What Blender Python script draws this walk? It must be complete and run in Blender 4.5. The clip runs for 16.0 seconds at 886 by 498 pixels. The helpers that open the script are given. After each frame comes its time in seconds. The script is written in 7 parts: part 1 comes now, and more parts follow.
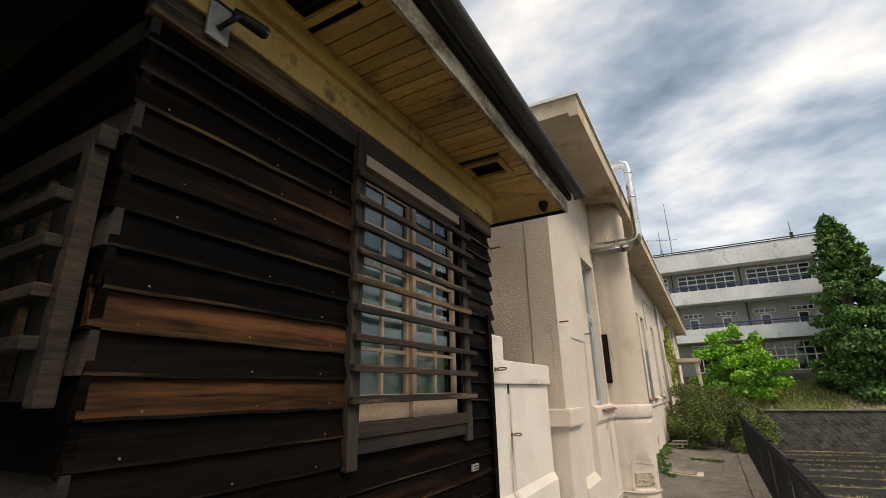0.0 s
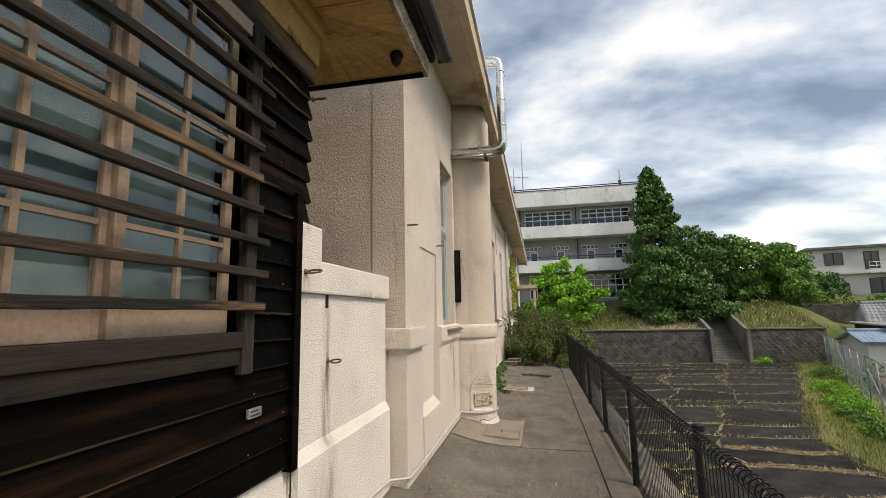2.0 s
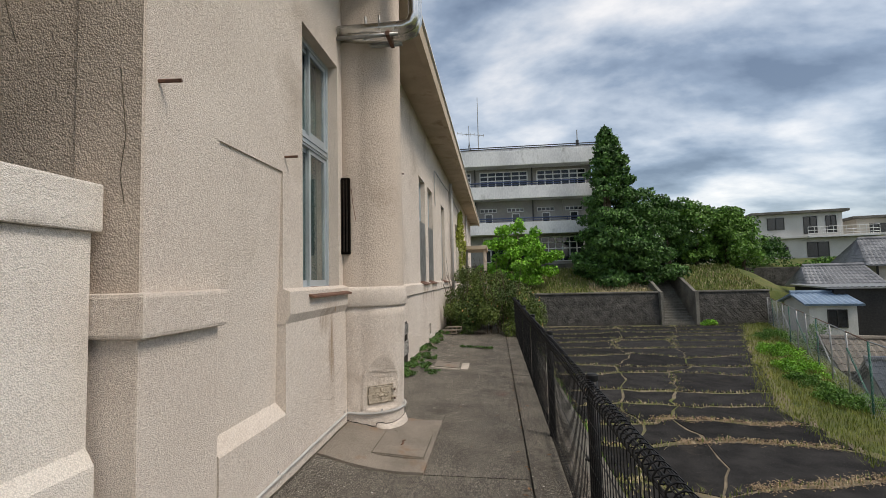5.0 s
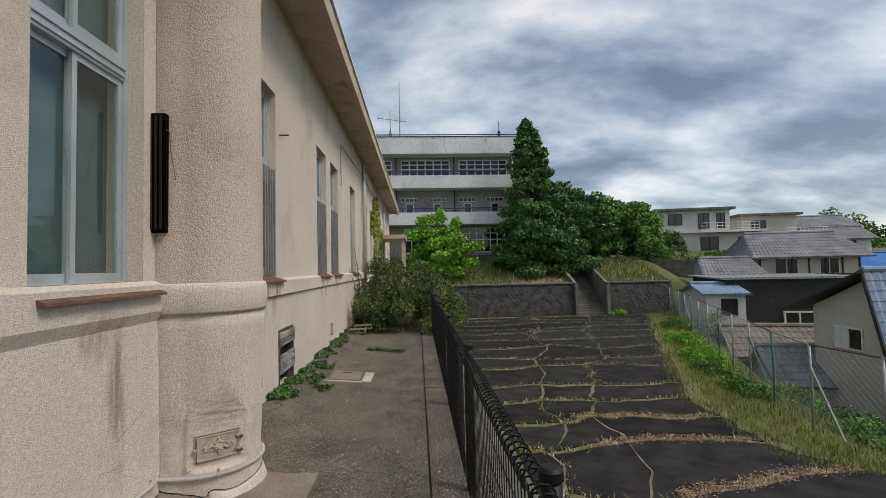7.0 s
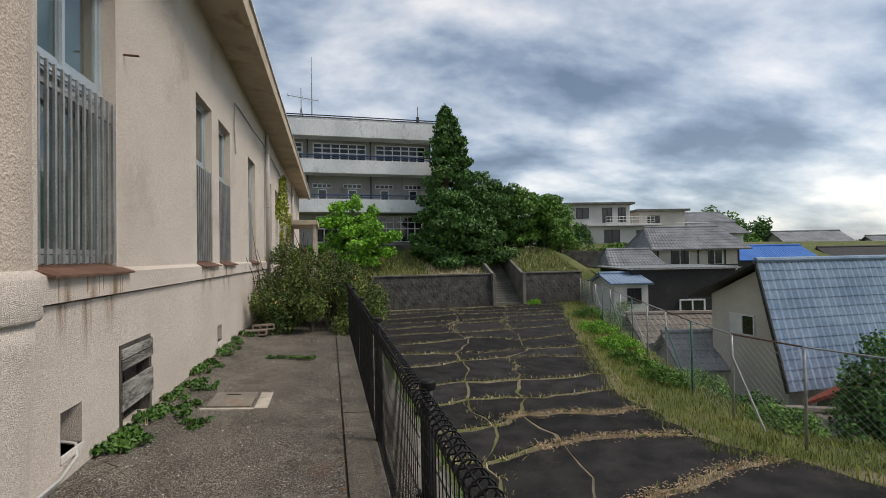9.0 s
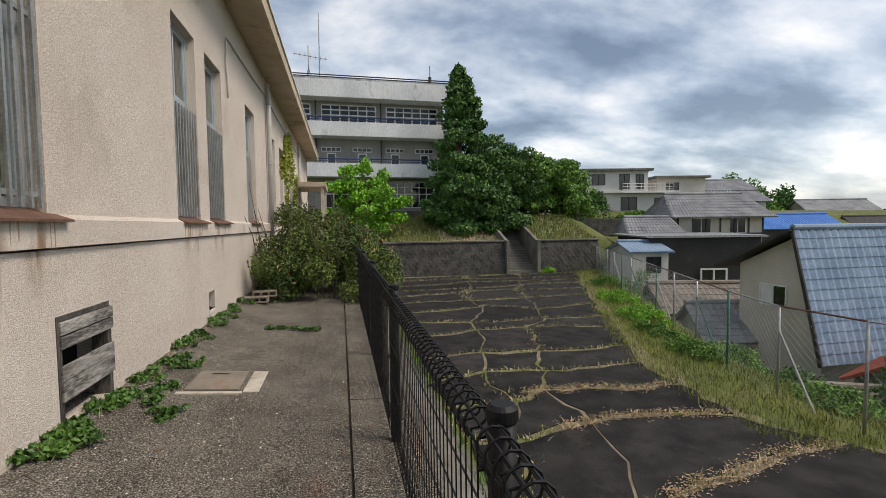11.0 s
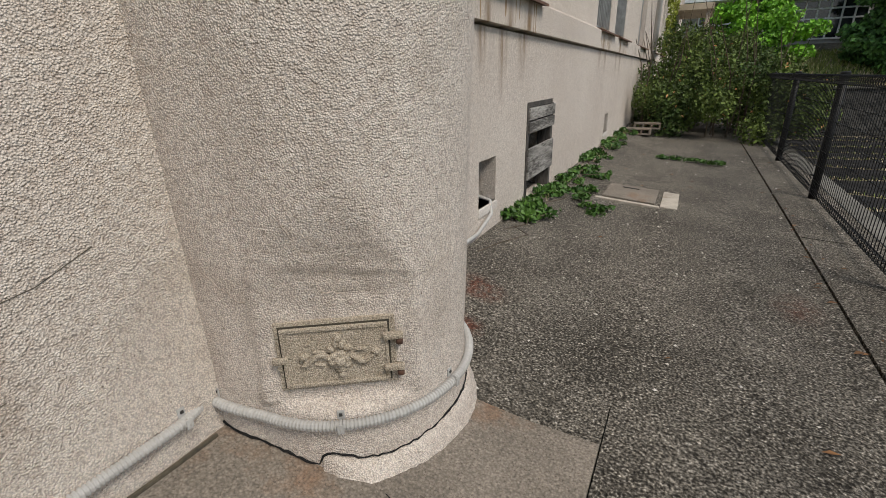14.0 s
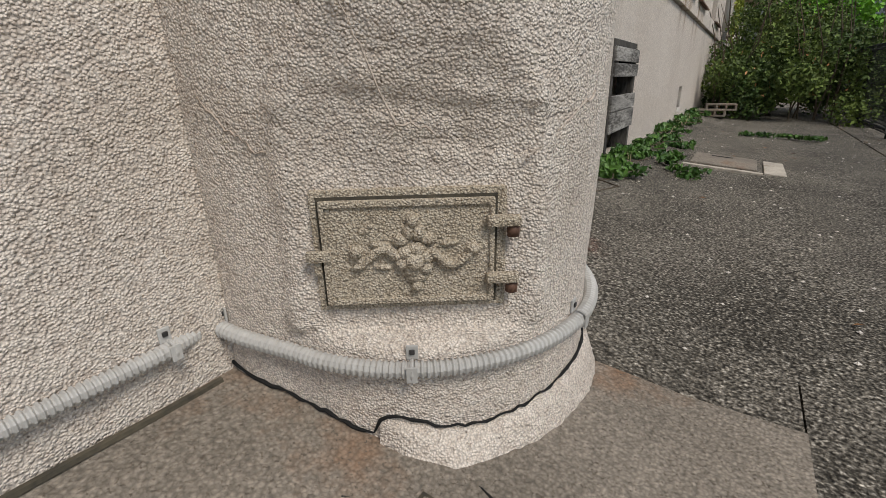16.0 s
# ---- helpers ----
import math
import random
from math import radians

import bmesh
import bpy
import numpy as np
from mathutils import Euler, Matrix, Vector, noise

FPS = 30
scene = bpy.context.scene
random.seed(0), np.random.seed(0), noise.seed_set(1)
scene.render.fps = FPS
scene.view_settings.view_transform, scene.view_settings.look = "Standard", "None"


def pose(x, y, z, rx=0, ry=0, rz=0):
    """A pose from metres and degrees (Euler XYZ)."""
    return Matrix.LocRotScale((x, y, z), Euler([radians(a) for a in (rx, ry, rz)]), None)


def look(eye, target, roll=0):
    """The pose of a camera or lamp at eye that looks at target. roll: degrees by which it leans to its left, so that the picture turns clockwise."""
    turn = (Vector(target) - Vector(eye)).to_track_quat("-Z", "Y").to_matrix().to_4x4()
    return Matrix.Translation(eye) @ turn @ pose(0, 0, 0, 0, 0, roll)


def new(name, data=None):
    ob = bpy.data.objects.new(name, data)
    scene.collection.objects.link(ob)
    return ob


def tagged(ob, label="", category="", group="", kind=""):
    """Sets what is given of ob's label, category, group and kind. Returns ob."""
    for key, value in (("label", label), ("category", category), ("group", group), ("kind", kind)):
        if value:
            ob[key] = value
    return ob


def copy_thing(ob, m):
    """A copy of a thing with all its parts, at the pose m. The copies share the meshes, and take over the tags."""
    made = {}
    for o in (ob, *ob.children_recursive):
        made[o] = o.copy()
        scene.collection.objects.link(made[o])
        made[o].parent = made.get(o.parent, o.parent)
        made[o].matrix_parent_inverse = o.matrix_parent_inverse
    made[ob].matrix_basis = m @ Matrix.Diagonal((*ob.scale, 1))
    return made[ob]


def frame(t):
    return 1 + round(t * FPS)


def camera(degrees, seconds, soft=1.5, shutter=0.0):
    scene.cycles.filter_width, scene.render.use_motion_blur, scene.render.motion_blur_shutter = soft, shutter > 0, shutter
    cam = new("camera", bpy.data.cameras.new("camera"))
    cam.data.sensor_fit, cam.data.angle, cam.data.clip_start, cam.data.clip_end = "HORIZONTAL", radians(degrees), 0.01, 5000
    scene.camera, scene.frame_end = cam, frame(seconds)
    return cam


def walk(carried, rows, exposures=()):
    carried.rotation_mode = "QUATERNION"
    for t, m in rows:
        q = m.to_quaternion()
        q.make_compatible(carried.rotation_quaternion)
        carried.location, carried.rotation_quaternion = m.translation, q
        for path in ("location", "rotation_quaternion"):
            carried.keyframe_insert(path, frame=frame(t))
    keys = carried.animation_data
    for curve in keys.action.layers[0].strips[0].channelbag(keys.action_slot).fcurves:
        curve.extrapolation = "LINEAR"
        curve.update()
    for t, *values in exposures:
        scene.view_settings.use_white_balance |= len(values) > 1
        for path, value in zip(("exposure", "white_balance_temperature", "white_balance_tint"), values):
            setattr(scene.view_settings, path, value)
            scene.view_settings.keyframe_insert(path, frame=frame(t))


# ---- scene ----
cam = camera(88.0, 16.0, soft=0.8)
PATH = [
    (0, (0.337, -0.064, 1.678), (-0.585, 1.607, 2.277), -1.3),
    (0.5, (0.272, 0.253, 1.638), (-0.501, 2.032, 2.124), -1.2),
    (1, (0.181, 0.546, 1.63), (-0.44, 2.406, 2.022), -1.3),
    (1.5, (0.049, 0.88, 1.63), (-0.438, 2.792, 1.958), -1.3),
    (2, (0.083, 1.194, 1.6), (-0.311, 3.135, 1.882), -1.2),
    (2.5, (0.13, 1.566, 1.598), (-0.184, 3.526, 1.841), -1.2),
    (3, (0.207, 1.963, 1.598), (-0.06, 3.933, 1.817), -1.1),
    (5.5, (0.465, 3.766, 1.492), (0.277, 5.754, 1.603), -1.4),
    (6, (0.549, 4.104, 1.475), (0.449, 6.099, 1.578), -1.3),
    (6.5, (0.604, 4.45, 1.502), (0.611, 6.448, 1.593), -1.2),
    (7, (0.566, 4.825, 1.518), (0.679, 6.82, 1.597), -1.2),
    (7.5, (0.552, 5.203, 1.484), (0.781, 7.189, 1.552), -1.3),
    (8.5, (0.521, 5.878, 1.485), (0.97, 7.827, 1.529), -0.9),
    (10.8, (0.63, 7.153, 1.363), (1.134, 9.086, 1.283), -0.6),
    (11, (0.595, 7.181, 1.347), (1.028, 9.13, 1.24), -0.6),
    (11.5, (0.436, 7.215, 1.282), (0.661, 9.192, 1.082), -0.5),
    (12, (0.271, 7.232, 1.204), (0.248, 9.207, 0.891), -0.6),
    (12.5, (0.14, 7.216, 1.136), (-0.161, 9.146, 0.709), -0.5),
    (13, (0.003, 7.233, 1.083), (-0.55, 9.076, 0.539), -0.5),
    (13.5, (-0.079, 7.238, 1.032), (-0.841, 8.971, 0.388), -0.8),
    (14, (-0.104, 7.25, 0.991), (-0.977, 8.906, 0.287), -1.1),
    (14.5, (-0.134, 7.272, 0.95), (-1.064, 8.877, 0.204), -1.2),
    (15, (-0.224, 7.31, 0.88), (-1.178, 8.893, 0.116), -1.1),
    (15.5, (-0.315, 7.386, 0.753), (-1.297, 8.965, 0.017), -1.3),
    (16, (-0.386, 7.455, 0.612), (-1.4, 9.036, -0.074), -1.1),
]
walk(cam, [(t, look(eye, target, roll)) for t, eye, target, roll in PATH],
     exposures=[(0, 0.32, 8000, 12), (2.5, 0.42, 7600, 12), (6.5, -0.1, 7000, 12), (8.5, -0.05, 7000, 12), (11, 0.15, 7250, 13), (12, 0.38, 7000, 12), (12.5, 0.34, 6800, 12), (13.5, 0.08, 6900, 11), (15, -0.08, 6750, 10), (16, -0.08, 6750, 10)])

# ---- light: broken overcast sky, a veiled sun ----
SUN_EL, SUN_AZ = 52.0, 114.0
world = bpy.data.worlds.new("sky")
scene.world = world
world.use_nodes = True
wn, wl = world.node_tree.nodes, world.node_tree.links
wn.clear()


def wnode(kind, **inputs):
    n = wn.new(kind)
    for k, v in inputs.items():
        n.inputs[int(k[1:])].default_value = v
    return n


w_out = wn.new("ShaderNodeOutputWorld")
sky = wn.new("ShaderNodeTexSky")
sky.sky_type, sky.sun_disc = "NISHITA", False
sky.sun_elevation, sky.sun_rotation = radians(SUN_EL), radians(SUN_AZ)
coord = wn.new("ShaderNodeTexCoord")
sep = wn.new("ShaderNodeSeparateXYZ")
wl.new(coord.outputs["Generated"], sep.inputs[0])
lift = wnode("ShaderNodeMath", _1=0.34)
lift.operation = "ADD"
zpos = wnode("ShaderNodeMath", _1=0.0)
zpos.operation = "MAXIMUM"
wl.new(sep.outputs[2], zpos.inputs[0])
wl.new(zpos.outputs[0], lift.inputs[0])
layer = wn.new("ShaderNodeCombineXYZ")
for axis in (0, 1):
    div = wn.new("ShaderNodeMath")
    div.operation = "DIVIDE"
    wl.new(sep.outputs[axis], div.inputs[0])
    wl.new(lift.outputs[0], div.inputs[1])
    wl.new(div.outputs[0], layer.inputs[axis])
turn = wn.new("ShaderNodeMapping")
turn.inputs["Location"].default_value = (5.2, 3.3, 0.0)
turn.inputs["Rotation"].default_value = (0, 0, radians(24))
turn.inputs["Scale"].default_value = (0.85, 1.25, 1.0)
wl.new(layer.outputs[0], turn.inputs["Vector"])
cloud = wn.new("ShaderNodeTexNoise")
cloud.inputs["Scale"].default_value, cloud.inputs["Detail"].default_value = 1.9, 15.0
cloud.inputs["Roughness"].default_value, cloud.inputs["Distortion"].default_value = 0.53, 0.12
wl.new(turn.outputs[0], cloud.inputs["Vector"])
ramp = wn.new("ShaderNodeValToRGB")
ramp.color_ramp.elements[0].position, ramp.color_ramp.elements[0].color = 0.37, (0.085, 0.122, 0.185, 1)
ramp.color_ramp.elements[1].position, ramp.color_ramp.elements[1].color = 0.64, (0.76, 0.78, 0.80, 1)
for pos, col in ((0.455, (0.20, 0.265, 0.36, 1)), (0.53, (0.40, 0.47, 0.56, 1))):
    ramp.color_ramp.elements.new(pos).color = col
wl.new(cloud.outputs["Fac"], ramp.inputs[0])
bg_cloud = wn.new("ShaderNodeBackground")
bg_cloud.inputs["Strength"].default_value = 1.0
wl.new(ramp.outputs[0], bg_cloud.inputs["Color"])
bg_sky = wn.new("ShaderNodeBackground")
bg_sky.inputs["Strength"].default_value = 0.05
wl.new(sky.outputs[0], bg_sky.inputs["Color"])
both = wn.new("ShaderNodeAddShader")
wl.new(bg_cloud.outputs[0], both.inputs[0])
wl.new(bg_sky.outputs[0], both.inputs[1])
wl.new(both.outputs[0], w_out.inputs["Surface"])

sun = new("sun", bpy.data.lights.new("sun", "SUN"))
sun.data.energy, sun.data.angle, sun.data.color = 2.4, radians(20), (1.0, 0.95, 0.88)
az, el = radians(SUN_AZ), radians(SUN_EL)
sun.matrix_world = look((math.sin(az) * math.cos(el) * 50, math.cos(az) * math.cos(el) * 50, math.sin(el) * 50), (0, 0, 0))


# ---- materials ----
def material(name, c1, c2, rough=0.8, scale=6.0, fine=60.0, bump=0.3, depth=0.004, metal=0.0, stain=None,
             stain_scale=1.2, stain_at=0.55, stretch=(1, 1, 1), island=0.0, per_object=0.0, spec=0.4, distort=0.0,
             lo=0.40, hi=0.60, speck=None, speck_scale=260, speck_at=0.62, grain=0.4,
             spots=(), spot_colour=(0.3, 0.2, 0.12), spot_rough=1.0, grit=0, grit_depth=0.006, grit_shade=(0.55, 1.1), grit_mix=0.0):
    """Procedural paint/stone/wood: two colours by coarse and fine noise, an optional stain, fine relief, grit with
    shade painted into its pits.
    """
    m = bpy.data.materials.new(name)
    m.use_nodes = True
    n, l = m.node_tree.nodes, m.node_tree.links
    b = n["Principled BSDF"]
    b.inputs["Metallic"].default_value = metal
    b.inputs["Specular IOR Level"].default_value = spec
    tc = n.new("ShaderNodeTexCoord")
    mp = n.new("ShaderNodeMapping")
    mp.inputs["Scale"].default_value = stretch
    l.new(tc.outputs["Object"], mp.inputs["Vector"])
    co = n.new("ShaderNodeTexNoise")
    co.inputs["Scale"].default_value, co.inputs["Detail"].default_value = scale, 6
    fi = n.new("ShaderNodeTexNoise")
    fi.inputs["Scale"].default_value, fi.inputs["Detail"].default_value = fine, 4
    fi.inputs["Distortion"].default_value = distort
    for t in (co, fi):
        l.new(mp.outputs[0], t.inputs["Vector"])
    av = n.new("ShaderNodeMath")
    av.operation = "MULTIPLY_ADD"
    av.inputs[1].default_value = grain
    l.new(fi.outputs["Fac"], av.inputs[0])
    sc = n.new("ShaderNodeMath")
    sc.operation = "MULTIPLY"
    sc.inputs[1].default_value = 1 - grain
    l.new(co.outputs["Fac"], sc.inputs[0])
    l.new(sc.outputs[0], av.inputs[2])
    rp = n.new("ShaderNodeValToRGB")
    rp.color_ramp.elements[0].position, rp.color_ramp.elements[1].position = lo, hi
    rp.color_ramp.elements[0].color, rp.color_ramp.elements[1].color = (*c1, 1), (*c2, 1)
    l.new(av.outputs[0], rp.inputs[0])
    colour = rp.outputs[0]
    if stain:
        st = n.new("ShaderNodeTexNoise")
        st.inputs["Scale"].default_value, st.inputs["Detail"].default_value = stain_scale, 7
        st.inputs["Roughness"].default_value = 0.65
        l.new(mp.outputs[0], st.inputs["Vector"])
        mr = n.new("ShaderNodeMapRange")
        mr.inputs["From Min"].default_value, mr.inputs["From Max"].default_value = stain_at, stain_at + 0.14
        l.new(st.outputs["Fac"], mr.inputs["Value"])
        mx = n.new("ShaderNodeMix")
        mx.data_type = "RGBA"
        mx.inputs[7].default_value = (*stain, 1)
        l.new(mr.outputs[0], mx.inputs[0])
        l.new(colour, mx.inputs[6])
        colour = mx.outputs[2]
    mask = None
    for cx, cy, cz, ra, rb, rc, amount in spots:
        v1 = n.new("ShaderNodeVectorMath")
        v1.operation = "SUBTRACT"
        v1.inputs[1].default_value = (cx, cy, cz)
        l.new(tc.outputs["Object"], v1.inputs[0])
        v2 = n.new("ShaderNodeVectorMath")
        v2.operation = "MULTIPLY"
        v2.inputs[1].default_value = (1 / ra, 1 / rb, 1 / rc)
        l.new(v1.outputs[0], v2.inputs[0])
        v3 = n.new("ShaderNodeVectorMath")
        v3.operation = "LENGTH"
        l.new(v2.outputs[0], v3.inputs[0])
        mr = n.new("ShaderNodeMapRange")
        mr.inputs["From Min"].default_value, mr.inputs["From Max"].default_value = 1.0, 0.25
        mr.inputs["To Max"].default_value = amount
        l.new(v3.outputs["Value"], mr.inputs["Value"])
        if mask:
            mm = n.new("ShaderNodeMath")
            mm.operation = "MAXIMUM"
            l.new(mask, mm.inputs[0])
            l.new(mr.outputs[0], mm.inputs[1])
            mask = mm.outputs[0]
        else:
            mask = mr.outputs[0]
    if mask:
        sm = n.new("ShaderNodeMapping")
        sm.inputs["Scale"].default_value = (14, 14, 14 * spot_rough)
        l.new(tc.outputs["Object"], sm.inputs["Vector"])
        sn = n.new("ShaderNodeTexNoise")
        sn.inputs["Scale"].default_value, sn.inputs["Detail"].default_value = 1.6, 5
        l.new(sm.outputs[0], sn.inputs["Vector"])
        nm = n.new("ShaderNodeMapRange")
        nm.inputs["From Min"].default_value, nm.inputs["From Max"].default_value = 0.3, 0.62
        l.new(sn.outputs["Fac"], nm.inputs["Value"])
        mm = n.new("ShaderNodeMath")
        mm.operation = "MULTIPLY"
        l.new(mask, mm.inputs[0])
        l.new(nm.outputs[0], mm.inputs[1])
        mx = n.new("ShaderNodeMix")
        mx.data_type = "RGBA"
        mx.inputs[7].default_value = (*spot_colour, 1)
        l.new(mm.outputs[0], mx.inputs[0])
        l.new(colour, mx.inputs[6])
        colour = mx.outputs[2]
    if speck:
        sp = n.new("ShaderNodeTexNoise")
        sp.inputs["Scale"].default_value, sp.inputs["Detail"].default_value = speck_scale, 2
        l.new(tc.outputs["Object"], sp.inputs["Vector"])
        mr = n.new("ShaderNodeMapRange")
        mr.inputs["From Min"].default_value, mr.inputs["From Max"].default_value = speck_at, speck_at + 0.06
        l.new(sp.outputs["Fac"], mr.inputs["Value"])
        mx = n.new("ShaderNodeMix")
        mx.data_type = "RGBA"
        mx.inputs[7].default_value = (*speck, 1)
        l.new(mr.outputs[0], mx.inputs[0])
        l.new(colour, mx.inputs[6])
        colour = mx.outputs[2]
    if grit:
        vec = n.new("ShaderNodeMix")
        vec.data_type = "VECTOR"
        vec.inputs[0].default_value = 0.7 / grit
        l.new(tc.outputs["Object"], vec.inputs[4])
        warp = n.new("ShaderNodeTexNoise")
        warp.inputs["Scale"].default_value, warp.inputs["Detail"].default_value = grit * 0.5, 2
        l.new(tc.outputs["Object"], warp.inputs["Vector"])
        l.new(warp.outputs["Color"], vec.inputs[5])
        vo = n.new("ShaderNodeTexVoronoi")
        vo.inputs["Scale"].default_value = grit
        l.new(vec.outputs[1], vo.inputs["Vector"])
        # Micro-shade painted into the colour: pits between grains darker, grain tops lighter.
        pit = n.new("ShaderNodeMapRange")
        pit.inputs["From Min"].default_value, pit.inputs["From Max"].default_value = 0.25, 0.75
        pit.inputs["To Min"].default_value, pit.inputs["To Max"].default_value = grit_shade[1], grit_shade[0]
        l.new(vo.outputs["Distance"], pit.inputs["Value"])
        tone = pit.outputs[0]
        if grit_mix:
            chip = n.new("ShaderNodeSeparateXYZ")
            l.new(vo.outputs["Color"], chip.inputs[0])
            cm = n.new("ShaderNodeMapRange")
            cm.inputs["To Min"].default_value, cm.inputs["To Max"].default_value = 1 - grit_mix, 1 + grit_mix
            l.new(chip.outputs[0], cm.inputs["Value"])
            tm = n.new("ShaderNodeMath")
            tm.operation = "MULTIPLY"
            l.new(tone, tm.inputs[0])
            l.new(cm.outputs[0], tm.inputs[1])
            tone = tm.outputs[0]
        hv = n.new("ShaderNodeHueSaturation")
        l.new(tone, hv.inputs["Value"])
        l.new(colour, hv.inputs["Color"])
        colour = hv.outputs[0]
    for amount, kind, outlet in ((island, "ShaderNodeNewGeometry", "Random Per Island"), (per_object, "ShaderNodeObjectInfo", "Random")):
        if amount:
            g = n.new(kind)
            mr = n.new("ShaderNodeMapRange")
            mr.inputs["To Min"].default_value, mr.inputs["To Max"].default_value = 1 - amount, 1 + amount
            l.new(g.outputs[outlet], mr.inputs["Value"])
            hv = n.new("ShaderNodeHueSaturation")
            l.new(mr.outputs[0], hv.inputs["Value"])
            l.new(colour, hv.inputs["Color"])
            colour = hv.outputs[0]
    l.new(colour, b.inputs["Base Color"])
    rr = n.new("ShaderNodeMapRange")
    rr.inputs["To Min"].default_value, rr.inputs["To Max"].default_value = max(0.02, rough - 0.1), min(1.0, rough + 0.1)
    l.new(co.outputs["Fac"], rr.inputs["Value"])
    l.new(rr.outputs[0], b.inputs["Roughness"])
    if bump:
        bp = n.new("ShaderNodeBump")
        bp.inputs["Strength"].default_value, bp.inputs["Distance"].default_value = bump, depth
        l.new(fi.outputs["Fac"], bp.inputs["Height"])
        bq = n.new("ShaderNodeBump")
        bq.inputs["Strength"].default_value, bq.inputs["Distance"].default_value = bump * 0.6, depth * 5
        l.new(co.outputs["Fac"], bq.inputs["Height"])
        l.new(bp.outputs[0], bq.inputs["Normal"])
        relief = bq.outputs[0]
        if grit:
            bg = n.new("ShaderNodeBump")
            bg.invert = True
            bg.inputs["Strength"].default_value, bg.inputs["Distance"].default_value = 1.0, grit_depth
            l.new(vo.outputs["Distance"], bg.inputs["Height"])
            l.new(relief, bg.inputs["Normal"])
            relief = bg.outputs[0]
        l.new(relief, b.inputs["Normal"])
    return m


STUCCO = material("roughcast_plaster", (0.62, 0.53, 0.455), (0.79, 0.71, 0.63), 0.92, 1.3, 70, 0.8, 0.006, distort=0.1, grit=250, grit_depth=0.0036, grit_shade=(0.70, 1.13), grit_mix=0.05,
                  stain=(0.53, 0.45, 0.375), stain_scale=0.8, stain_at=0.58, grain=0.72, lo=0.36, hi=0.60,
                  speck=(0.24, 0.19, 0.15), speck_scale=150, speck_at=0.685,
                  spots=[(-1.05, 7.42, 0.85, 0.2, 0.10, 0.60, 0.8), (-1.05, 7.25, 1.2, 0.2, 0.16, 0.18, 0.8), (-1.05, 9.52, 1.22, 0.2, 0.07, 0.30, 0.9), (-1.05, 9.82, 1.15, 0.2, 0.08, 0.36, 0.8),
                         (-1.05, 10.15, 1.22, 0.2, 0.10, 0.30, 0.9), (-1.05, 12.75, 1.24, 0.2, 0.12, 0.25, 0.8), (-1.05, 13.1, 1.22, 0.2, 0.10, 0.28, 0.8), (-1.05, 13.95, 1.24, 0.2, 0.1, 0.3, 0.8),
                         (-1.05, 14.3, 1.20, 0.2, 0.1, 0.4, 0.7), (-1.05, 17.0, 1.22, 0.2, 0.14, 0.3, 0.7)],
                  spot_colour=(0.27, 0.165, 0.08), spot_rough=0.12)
STUCCO_OLD = material("smooth_weathered_plaster", (0.50, 0.42, 0.35), (0.60, 0.51, 0.43), 0.9, 1.5, 40, 0.9, 0.007, grit=110, grit_depth=0.003, grit_shade=(0.8, 1.06),
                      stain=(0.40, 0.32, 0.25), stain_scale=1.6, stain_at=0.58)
STUCCO_WHITE = material("white_cement_paint", (0.70, 0.64, 0.58), (0.78, 0.73, 0.67), 0.9, 1.6, 50, 0.7, 0.006, grit=170, grit_depth=0.0032, grit_shade=(0.78, 1.08),
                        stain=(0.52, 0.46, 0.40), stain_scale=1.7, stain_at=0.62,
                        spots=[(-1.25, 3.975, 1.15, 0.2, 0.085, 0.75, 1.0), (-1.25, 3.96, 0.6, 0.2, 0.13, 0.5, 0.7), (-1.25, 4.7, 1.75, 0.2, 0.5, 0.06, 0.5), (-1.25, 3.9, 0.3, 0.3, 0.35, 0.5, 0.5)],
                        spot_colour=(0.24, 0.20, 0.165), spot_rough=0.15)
SLAB = material("weathered_concrete_eave", (0.42, 0.34, 0.25), (0.56, 0.47, 0.36), 0.9, 2.0, 50, 0.4, 0.004,
                stain=(0.26, 0.19, 0.12), stain_scale=1.3, stain_at=0.56)
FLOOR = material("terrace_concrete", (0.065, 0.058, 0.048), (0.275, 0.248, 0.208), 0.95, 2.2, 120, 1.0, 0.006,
                 spec=0.15, grit=110, grit_depth=0.006, grit_shade=(0.5, 1.25), grit_mix=0.36, stain=(0.085, 0.076, 0.062), stain_scale=0.8, stain_at=0.60, grain=0.8, lo=0.43, hi=0.58,
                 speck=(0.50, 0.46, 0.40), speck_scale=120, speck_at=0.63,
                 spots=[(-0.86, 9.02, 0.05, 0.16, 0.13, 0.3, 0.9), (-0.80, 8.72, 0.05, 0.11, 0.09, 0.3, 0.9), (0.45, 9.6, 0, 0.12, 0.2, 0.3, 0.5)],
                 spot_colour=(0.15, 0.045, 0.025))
FLOOR_LIGHT = material("patched_concrete", (0.165, 0.142, 0.114), (0.315, 0.272, 0.225), 0.92, 3.0, 120, 0.8, 0.004, grit=150, grit_depth=0.002, grit_shade=(0.75, 1.1), grit_mix=0.16,
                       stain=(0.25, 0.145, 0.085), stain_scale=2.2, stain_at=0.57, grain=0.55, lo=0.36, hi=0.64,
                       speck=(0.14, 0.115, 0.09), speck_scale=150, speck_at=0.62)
JOINT = material("joint_dirt", (0.05, 0.045, 0.035), (0.10, 0.085, 0.06), 1.0, 9, 80, 0.4)
